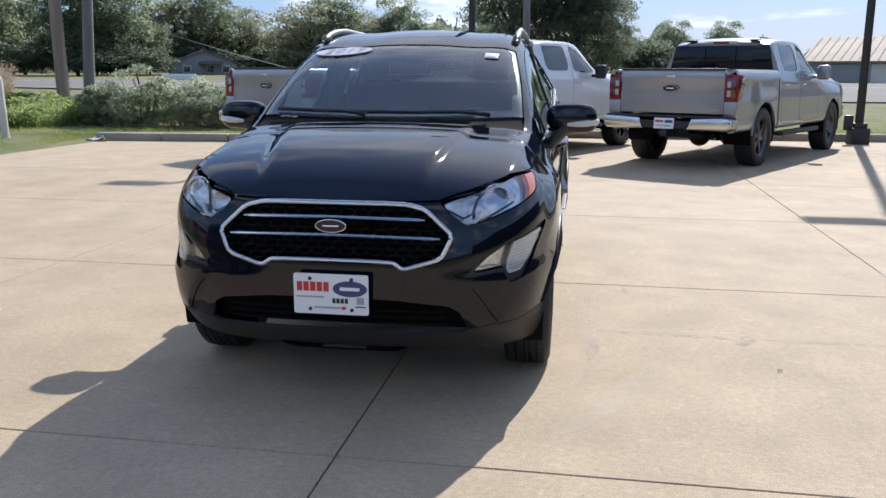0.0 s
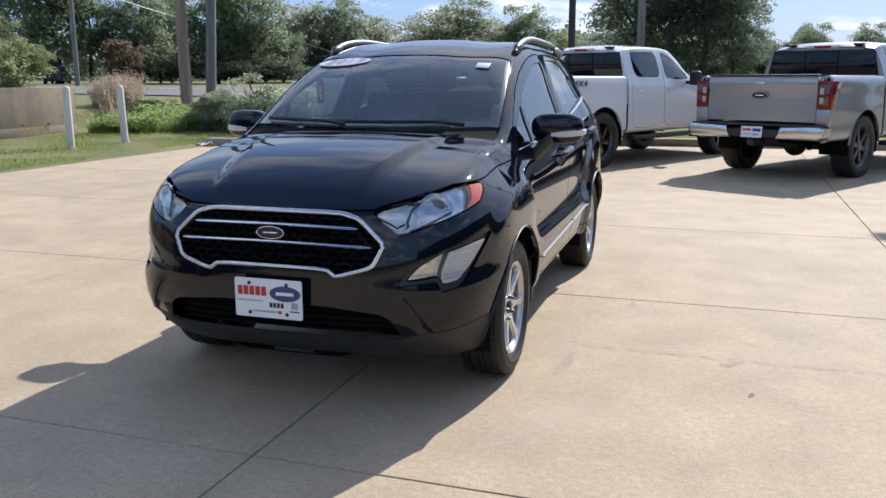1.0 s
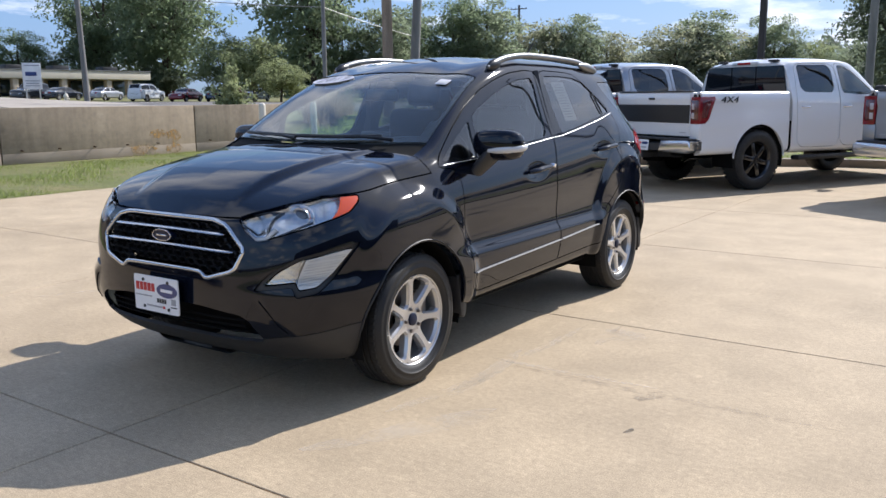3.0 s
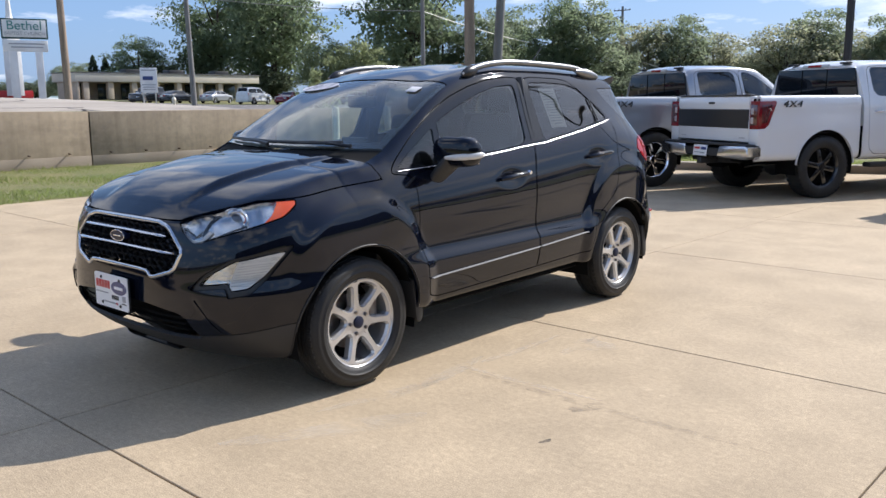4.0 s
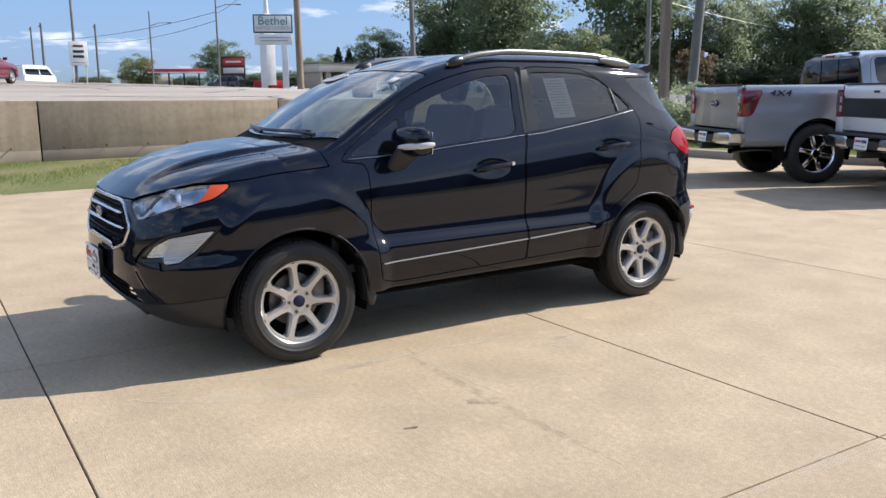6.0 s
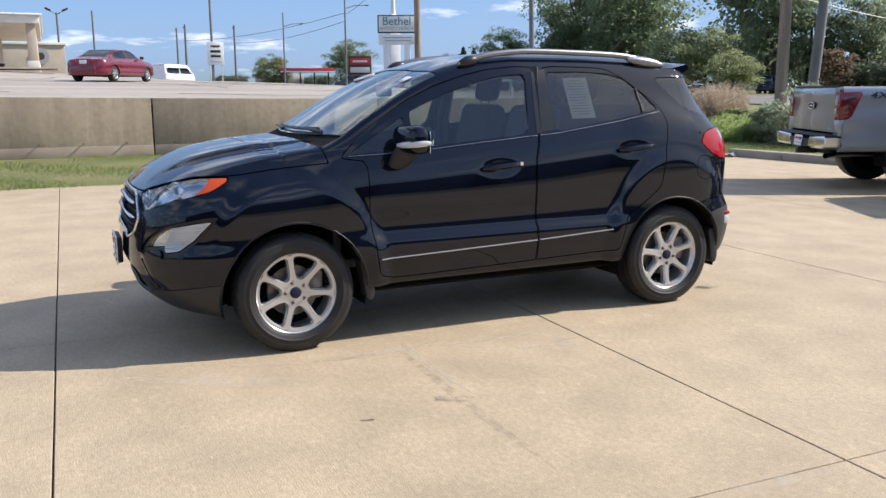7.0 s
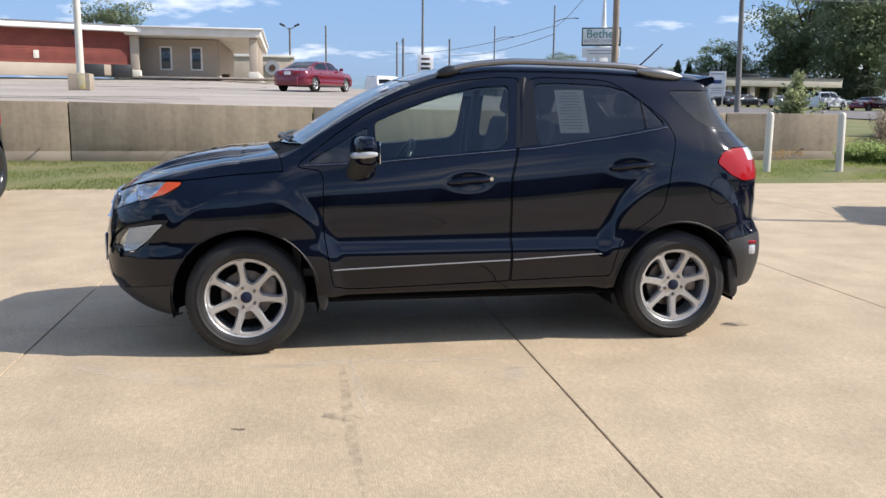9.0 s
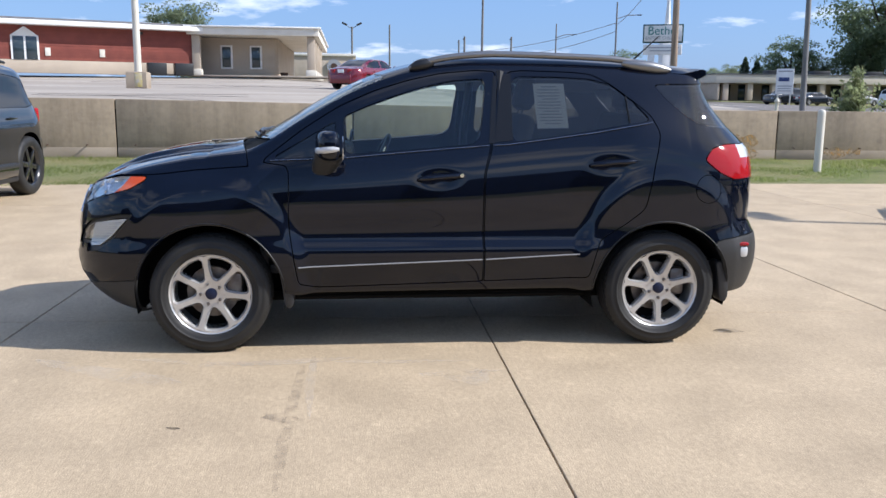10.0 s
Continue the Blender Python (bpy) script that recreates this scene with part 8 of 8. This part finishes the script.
def tree(seed, label, mat, w, h, clumps, per, size, cone=False, at=None, group="trees along the road", bole=0.22):
    rg = np.random.default_rng(seed)
    t = thing("tree", label, "tree", at, group)
    base = h * bole
    limbs = [tube([(0, 0, -0.3), (0.02 * h, 0, base), (0.0, 0.02 * h, h * 0.55), (0.02 * h, 0.01 * h, h * 0.8)], [h * 0.028, h * 0.02, h * 0.012, h * 0.004], 8)]
    if not cone:
        for k in range(6):
            a, z = k * 1.05 + rg.uniform(-0.3, 0.3), h * rg.uniform(0.22, 0.45)
            limbs.append(tube([(0, 0, z), (w * 0.16 * math.cos(a), w * 0.16 * math.sin(a), z + h * 0.14), (w * 0.34 * math.cos(a), w * 0.34 * math.sin(a), z + h * 0.3)], [h * 0.011, h * 0.008, h * 0.003], 6))
    part("trunk", join(*limbs), BARK, t)
    v, f = crown(rg, w, h - base, clumps, per, size, base, cone)
    part("crown", (v, f), mat, t, sharp=180)
    return t


def plant_trees():
    kinds = {}
    spec = {
        "oak": ("tall dark green broadleaf tree along the road", LEAF_DARK, 9.5, 13, 110, 115, 0.155, False),
        "ash": ("tall green broadleaf tree along the road", LEAF_MID, 8, 12, 100, 105, 0.15, False),
        "elm": ("rounded yellow-green tree beyond the road", LEAF_GOLD, 8, 9, 100, 110, 0.14, False),
        "linden": ("broad olive-green tree along the road", LEAF_OLIVE, 9, 10.5, 110, 105, 0.15, False),
        "walnut": ("large dark green tree behind the pickups", LEAF_DEEP, 9.5, 13, 120, 120, 0.14, False),
        "maple": ("small reddish-brown tree turning in autumn", LEAF_RUST, 6, 6, 40, 80, 0.2, False),
        "fir": ("dark pointed conifer among the trees", NEEDLE, 5.5, 11, 60, 55, 0.24, True),
        "thicket": ("dense dark green thicket under the trees", LEAF_DEEP, 8, 4.5, 80, 120, 0.15, False),
    }
    rg = random.Random(3)

    def put(kind, az, d, scale=1.0, eye=(2.0, -3.0), wide=1.0):
        x, y = eye[0] + d * math.sin(radians(az)), eye[1] + d * math.cos(radians(az))
        m = pose(x, y, float(land(x, y)) - 0.1, 0, 0, rg.uniform(0, 360)) @ Matrix.Diagonal((scale * wide, scale * wide, scale, 1))
        lb, mt, w, h, c, p, s, cone = spec[kind]
        if len(kinds.setdefault(kind, [])) < 2:
            kinds[kind].append(tree(len(kinds[kind]) * 17 + len(kind), lb, mt, w, h, c, p, s, cone, m, bole=0.02 if kind == "thicket" else 0.04))
        else:
            copy_thing(rg.choice(kinds[kind]), m)

    # dark grove behind the shops, with a yellowing tree before it
    for az, d, k, s, wd in ((-58.6, 150, "ash", 0.6, 1.0), (-56.6, 150, "oak", 1.0, 0.9), (-55.4, 150, "oak", 1.65, 1.1), (-53.0, 144, "oak", 1.5, 1.1), (-51.9, 138, "oak", 1.1, 1.0), (-55.5, 146, "thicket", 1.0, 1.3), (-52.5, 138, "thicket", 1.0, 1.3), (-48.4, 90, "elm", 0.78, 1.15), (-46.6, 86, "elm", 0.72, 1.2), (-44.9, 82, "elm", 0.60, 1.3), (-48.0, 76, "maple", 0.3, 1.1), (-45.2, 147, "fir", 1.0, 1.0), (-46.1, 150, "fir", 0.85, 1.0), (-42.9, 97, "oak", 0.95, 0.9), (-40.8, 99, "oak", 0.85, 1.0), (-43.6, 100, "fir", 0.7, 1.1), (-39.0, 84, "maple", 0.7, 1.0)):
        put(k, az, d, s, wide=wd)
    # belt along the road
    belt = [(-37.8, 98, "ash", 1.05, 0.9), (-36.0, 104, "ash", 1.1, 0.9), (-33.2, 93, "oak", 0.98, 1.0), (-31.2, 95, "ash", 1.02, 1.15), (-29.0, 97, "ash", 0.9, 1.0), (-27.2, 108, "linden", 0.95, 1.2), (-25.2, 106, "ash", 1.0, 1.0), (-23.2, 110, "linden", 0.92, 1.1), (-21.0, 108, "ash", 0.85, 1.2), (-18.8, 98, "linden", 1.05, 1.2), (-17.0, 100, "ash", 0.92, 1.1), (-14.8, 104, "linden", 1.0, 1.1), (-12.8, 102, "ash", 0.9, 1.0), (-10.8, 106, "elm", 1.05, 1.1), (-8.8, 98, "ash", 0.85, 1.1), (-6.4, 95, "ash", 0.85, 1.1)]
    for az, d, k, s, wd in belt:
        put(k, az, d, s * rg.uniform(0.94, 1.08) * (0.92 if az > -28 else 0.97), wide=wd * 1.1)
        if rg.random() < 0.85:
            put("thicket", az + 1.0, d - 2, rg.uniform(0.5, 0.9), wide=1.4)
    for az, d, s in ((-5.6, 62, 0.8), (-3.4, 58, 0.95), (-1.2, 60, 0.92), (0.5, 64, 0.6)):
        put("walnut", az, d, s, wide=1.05)
    for az, d, k, s in ((5.2, 80, "ash", 0.5), (6.8, 84, "elm", 0.55), (8.4, 82, "ash", 0.5), (10.0, 90, "ash", 0.48), (13.8, 78, "ash", 0.42), (15.0, 120, "ash", 0.5), (18, 125, "ash", 0.5), (21, 120, "elm", 0.6), (-4.5, 78, "thicket", 1.0), (-1, 72, "thicket", 0.8), (3, 76, "thicket", 0.8), (6, 78, "thicket", 0.6)):
        put(k, az, d, s)
    # far trees to the west
    for az, d, k, s in ((-75.9, 150, "elm", 0.84), (-70.9, 150, "oak", 0.42), (-70.1, 156, "oak", 0.36), (-78.6, 170, "thicket", 0.6), (-75.6, 165, "thicket", 0.55), (-73.0, 172, "thicket", 0.6), (-68.9, 170, "thicket", 0.7), (-65.0, 150, "ash", 0.52), (-64.0, 156, "ash", 0.6), (-63.2, 150, "fir", 0.74), (-62.5, 150, "fir", 0.72), (-61.6, 150, "linden", 0.5), (-60.6, 150, "oak", 0.52), (-59.5, 152, "linden", 0.6), (-66.6, 165, "thicket", 0.75), (-99.6, 106, "ash", 1.6)):
        put(k, az, d, s, wide=1.2)


plant_trees()


def far_wood():
    """Woods behind the roadside trees, too many to count."""
    rg = np.random.default_rng(8)
    n = 42000
    az, q = np.radians(rg.uniform(-46, 12, n)), rg.uniform(0, 1, n)
    top = 5.5 + 1.8 * np.sin(az * 31) + 1.3 * np.sin(az * 74 + 1) + 0.8 * np.sin(az * 171)
    d = 140 + 6 * rg.normal(0, 1, n) + 5 * np.sin(az * 45)
    p = np.stack([2 + d * np.sin(az), -3 + d * np.cos(az), 0.6 + top * q**0.8], 1)
    nr = rg.normal(0, 1, (n, 3)) + np.array([0, -0.4, 0.8])
    nr /= np.linalg.norm(nr, axis=1, keepdims=True)
    tagged(part("far_wood", leaves(p, nr, 0.34, rg), LEAF_DEEP, sharp=180), "distant dark green woods behind the roadside trees", "woods", kind="stuff")


far_wood()


def bush(name, seed, label, category, mat, at, w, d, h, count, size, stalks=0):
    rg = np.random.default_rng(seed)
    b = thing(name, label, category, at)
    clumps = 26 if count < 5000 else 60
    v, f = crown(rg, 1.0, 1.0, clumps, count // clumps, size / max(w, h), 0.0, narrow=0.3 if mat is SAGE else 0.55)
    v = v * np.array([w, d, h * 1.25]) - np.array([0, 0, 0.22 * h])
    part("foliage", (v, f), mat, b, sharp=180)
    stems = []
    for k in range(9):
        a, q = rg.uniform(0, 6.28), rg.uniform(0.1, 0.4)
        stems.append(tube([(0.08 * math.cos(a), 0.08 * math.sin(a), -0.1), (w * q * 0.5 * math.cos(a), d * q * 0.5 * math.sin(a), h * 0.45), (w * q * math.cos(a), d * q * math.sin(a), h * 0.85)], [0.02, 0.014, 0.006], 5))
    part("stems", join(*stems), BARK, b)
    return b


for seed, lb, x, y, w, d, h in ((1, "dense grey-green shrub behind the kerb", -9.0, 13.3, 2.1, 1.7, 1.35), (2, "grey-green shrub beside the larger one", -7.5, 13.6, 2.0, 1.6, 1.15), (3, "low straggling shrub behind the kerb", -6.0, 13.9, 1.9, 1.5, 1.05), (11, "grey-green shrub near the pole", -10.3, 13.6, 1.5, 1.4, 0.95), (12, "small dark shrub behind the kerb", -4.6, 14.3, 1.5, 1.3, 0.9)):
    bush("shrub", seed, lb, "shrub", SAGE, pose(x, y, 0.08), w, d, h, 11000, 0.05)
bush("shrub", 4, "low green weeds round the pole", "weeds", WEED, pose(-11.6, 14.6, 0.05), 2.8, 2.4, 0.75, 4200, 0.06)
bush("shrub", 5, "low green weeds beside the wall end", "weeds", WEED, pose(-12.1, 12.4, 0.05), 2.2, 1.8, 0.6, 2800, 0.06)
bush("shrub", 6, "green weeds beyond the verge", "weeds", WEED, pose(-13.6, 15.6, 0.05), 2.4, 2.0, 0.85, 2600, 0.06)


def sapling(x, y, h, w, seed, label):
    """Arching shoots from one root, with leaves along each."""
    rg = np.random.default_rng(seed)
    t = thing("sapling", label, "shrub", pose(x, y, float(land(x, y)) - 0.03))
    shoots, pts = [], []
    for k in range(15):
        a, top = rg.uniform(0, 6.283), h * rg.uniform(0.45, 1.0)
        reach = w * 0.5 * rg.uniform(0.2, 1.0) * (1.25 - top / h)
        line = [np.array([reach * q**1.4 * math.cos(a), reach * q**1.4 * math.sin(a), top * q]) for q in np.linspace(0, 1, 6)]
        shoots.append(tube(line, [0.014, 0.012, 0.010, 0.008, 0.005, 0.003], 5))
        for _ in range(150):
            q = rg.uniform(0.15, 1.05)
            c = np.array([reach * q**1.4 * math.cos(a), reach * q**1.4 * math.sin(a), top * q])
            pts.append(c + rg.normal(0, 0.11 * (1.15 - 0.6 * q), 3))
    part("shoots", join(*shoots), BARK, t)
    p = np.array(pts)
    part("foliage", leaves(p, rg.normal(0, 1, p.shape) + (0, 0, 0.5), 0.05, rg, 0.5), LEAF_GOLD, t, sharp=180)


sapling(-15.8, 12.6, 1.55, 2.3, 8, "young leafy sapling behind the wall")
sapling(-15.2, 12.2, 1.0, 1.5, 9, "low leafy shoots beside the sapling")


def weed_mass(name, x, y, rx, ry, turn, h, n, seed, mat, label, heads=4, wide=0.008):
    """Arching stems with feathery heads, standing in an oval patch."""
    rg = np.random.default_rng(seed)
    a, q = rg.uniform(0, 6.283, n), np.sqrt(rg.uniform(0, 1, n))
    c, s_ = math.cos(radians(turn)), math.sin(radians(turn))
    u, w = q * rx * np.cos(a), q * ry * np.sin(a)
    base = np.stack([x + u * c - w * s_, y + u * s_ + w * c, np.zeros(n)], 1)
    base[:, 2] = land(base[:, 0], base[:, 1]) - 0.02
    lump = 0.72 + 0.28 * np.sin(u * 3.1 + seed) * np.cos(w * 2.7 + 1)
    tall = h * lump * (1 - 0.35 * q**3) * rg.uniform(0.45, 1.05, n)
    b = rg.uniform(0, 6.283, n)
    lean = np.stack([np.cos(b), np.sin(b), 0 * b], 1) * (tall * rg.uniform(0.05, 0.5, n))[:, None]
    side = np.stack([-np.sin(b), np.cos(b), 0 * b], 1) * wide
    rows_, tips = [], None
    for t in (0.0, 0.4, 0.75, 1.0):
        p = base + lean * t**2 + np.stack([0 * b, 0 * b, tall * (t - 0.18 * t**3)], 1)
        k = 1 - 0.75 * t
        rows_ += [p - side * k, p + side * k]
        tips = p
    v = np.stack(rows_, 1).reshape(-1, 3)
    i = np.arange(n)[:, None] * 8
    f = np.concatenate([np.concatenate([i + j, i + j + 1, i + j + 3, i + j + 2], 1) for j in (0, 2, 4)])
    if heads:
        p = np.repeat(tips, heads, 0) + rg.normal(0, 0.03, (n * heads, 3)) * (1, 1, 1.8)
        hv, hf = leaves(p, rg.normal(0, 1, p.shape), 0.028, rg, 0.3)
        f = [tuple(r) for r in f] + [tuple(r + len(v)) for r in hf]
        v = np.concatenate([v, hv])
    tagged(part(name, (v, f), mat, sharp=180), label, "grass", kind="stuff")


weed_mass("dry_grass", -15.3, 16.3, 3.0, 0.6, 122, 1.3, 3600, 4, STRAW, "tall dry tan weeds beside the wall end")
weed_mass("weeds", -11.6, 13.0, 1.6, 0.7, 50, 0.75, 4200, 5, WEED, "green weeds in front of the dry grass", 2, 0.012)
weed_mass("weeds", -10.6, 14.2, 2.2, 0.9, 25, 0.85, 3600, 6, WEED, "tall green weeds round the poles", 3, 0.012)
weed_mass("dry_grass", -6.2, 14.2, 2.6, 0.8, 15, 0.95, 2600, 7, STRAW, "dry grass stems among the shrubs", 3, 0.006)


def stake(x, y, h, lean):
    s_ = thing("stake", "thin rusty steel stake leaning in the weeds", "stake", pose(x, y, float(land(x, y))))
    part("rod", tube([(0, 0, -0.1), (lean * 0.5, 0, h * 0.5), (lean, 0, h)], 0.022, 6), RUST, s_)
    part("rod_cap", ball((lean, 0, h), (0.03, 0.03, 0.02), 8), RUST, s_)


stake(-9.6, 14.6, 1.5, -0.32)
stake(-7.2, 15.4, 1.35, 0.08)


def lawn(name, n, spots, seed, tall, label):
    rg = np.random.default_rng(seed)
    p = spots(rg, n)
    z = land(p[:, 0], p[:, 1])
    base = np.stack([p[:, 0], p[:, 1], z - 0.005], 1)
    a = rg.uniform(0, 6.283, n)
    s = np.stack([np.cos(a), np.sin(a), 0 * a], 1) * 0.006
    patch = 0.6 + 0.4 * np.sin(p[:, 0:1] * 2.1 + np.sin(p[:, 1:2] * 1.3) * 2)
    tip = base + rg.normal(0, 0.028, (n, 3)) * (1, 1, 0) + np.array([0, 0, 1]) * tall * patch * rg.uniform(0.5, 1.2, (n, 1))
    v = np.stack([base - s, base + s, tip], 1).reshape(-1, 3)
    tagged(part(name, (v, np.arange(n * 3).reshape(n, 3)), BLADE, sharp=180), label, "grass", kind="stuff")


def verge_spots(rg, n):
    y = rg.uniform(-14, 11.5, n)
    edge = -8.55 - 0.04 * y + 0.05 * np.sin(y * 3)
    return np.stack([edge - (edge + 13.5) * rg.uniform(0, 1, n) ** 1.3, y], 1)


lawn("grass", 60000, verge_spots, 1, 0.075, "mown grass between the lot and the wall")


def bank_spots(rg, n):
    x = rg.uniform(-13, 9, n)
    return np.stack([x, np.interp(x, [-8.7, -6.0, 0.5, 10], [10.8, 11.0, 13.4, 13.6]) + 0.25 + rg.exponential(1.6, n)], 1)


lawn("grass", 26000, bank_spots, 2, 0.10, "rough grass behind the kerb")


def litter():
    """Crumpled paper caught at the kerb's end."""
    rg = np.random.default_rng(21)
    for x, y, s, mat in ((-8.62, 10.62, 0.16, PAPER), (-8.48, 10.55, 0.10, ORANGE), (-8.78, 10.60, 0.09, PAPER)):
        g = np.linspace(-1, 1, 6)
        X, Y = np.meshgrid(g, g)
        v = np.stack([X * s + rg.normal(0, s * 0.12, X.shape), Y * s * 0.7 + rg.normal(0, s * 0.12, X.shape), np.abs(rg.normal(0.02, s * 0.28, X.shape))], -1).reshape(-1, 3)
        i = np.arange(36).reshape(6, 6)
        f = np.stack([i[:-1, :-1].ravel(), i[:-1, 1:].ravel(), i[1:, 1:].ravel(), i[1:, :-1].ravel()], 1)
        b = thing("litter", "crumpled paper litter lying by the kerb", "litter", pose(x, y, 0.004))
        part("paper", (v, f), mat, b, sharp=20)


litter()
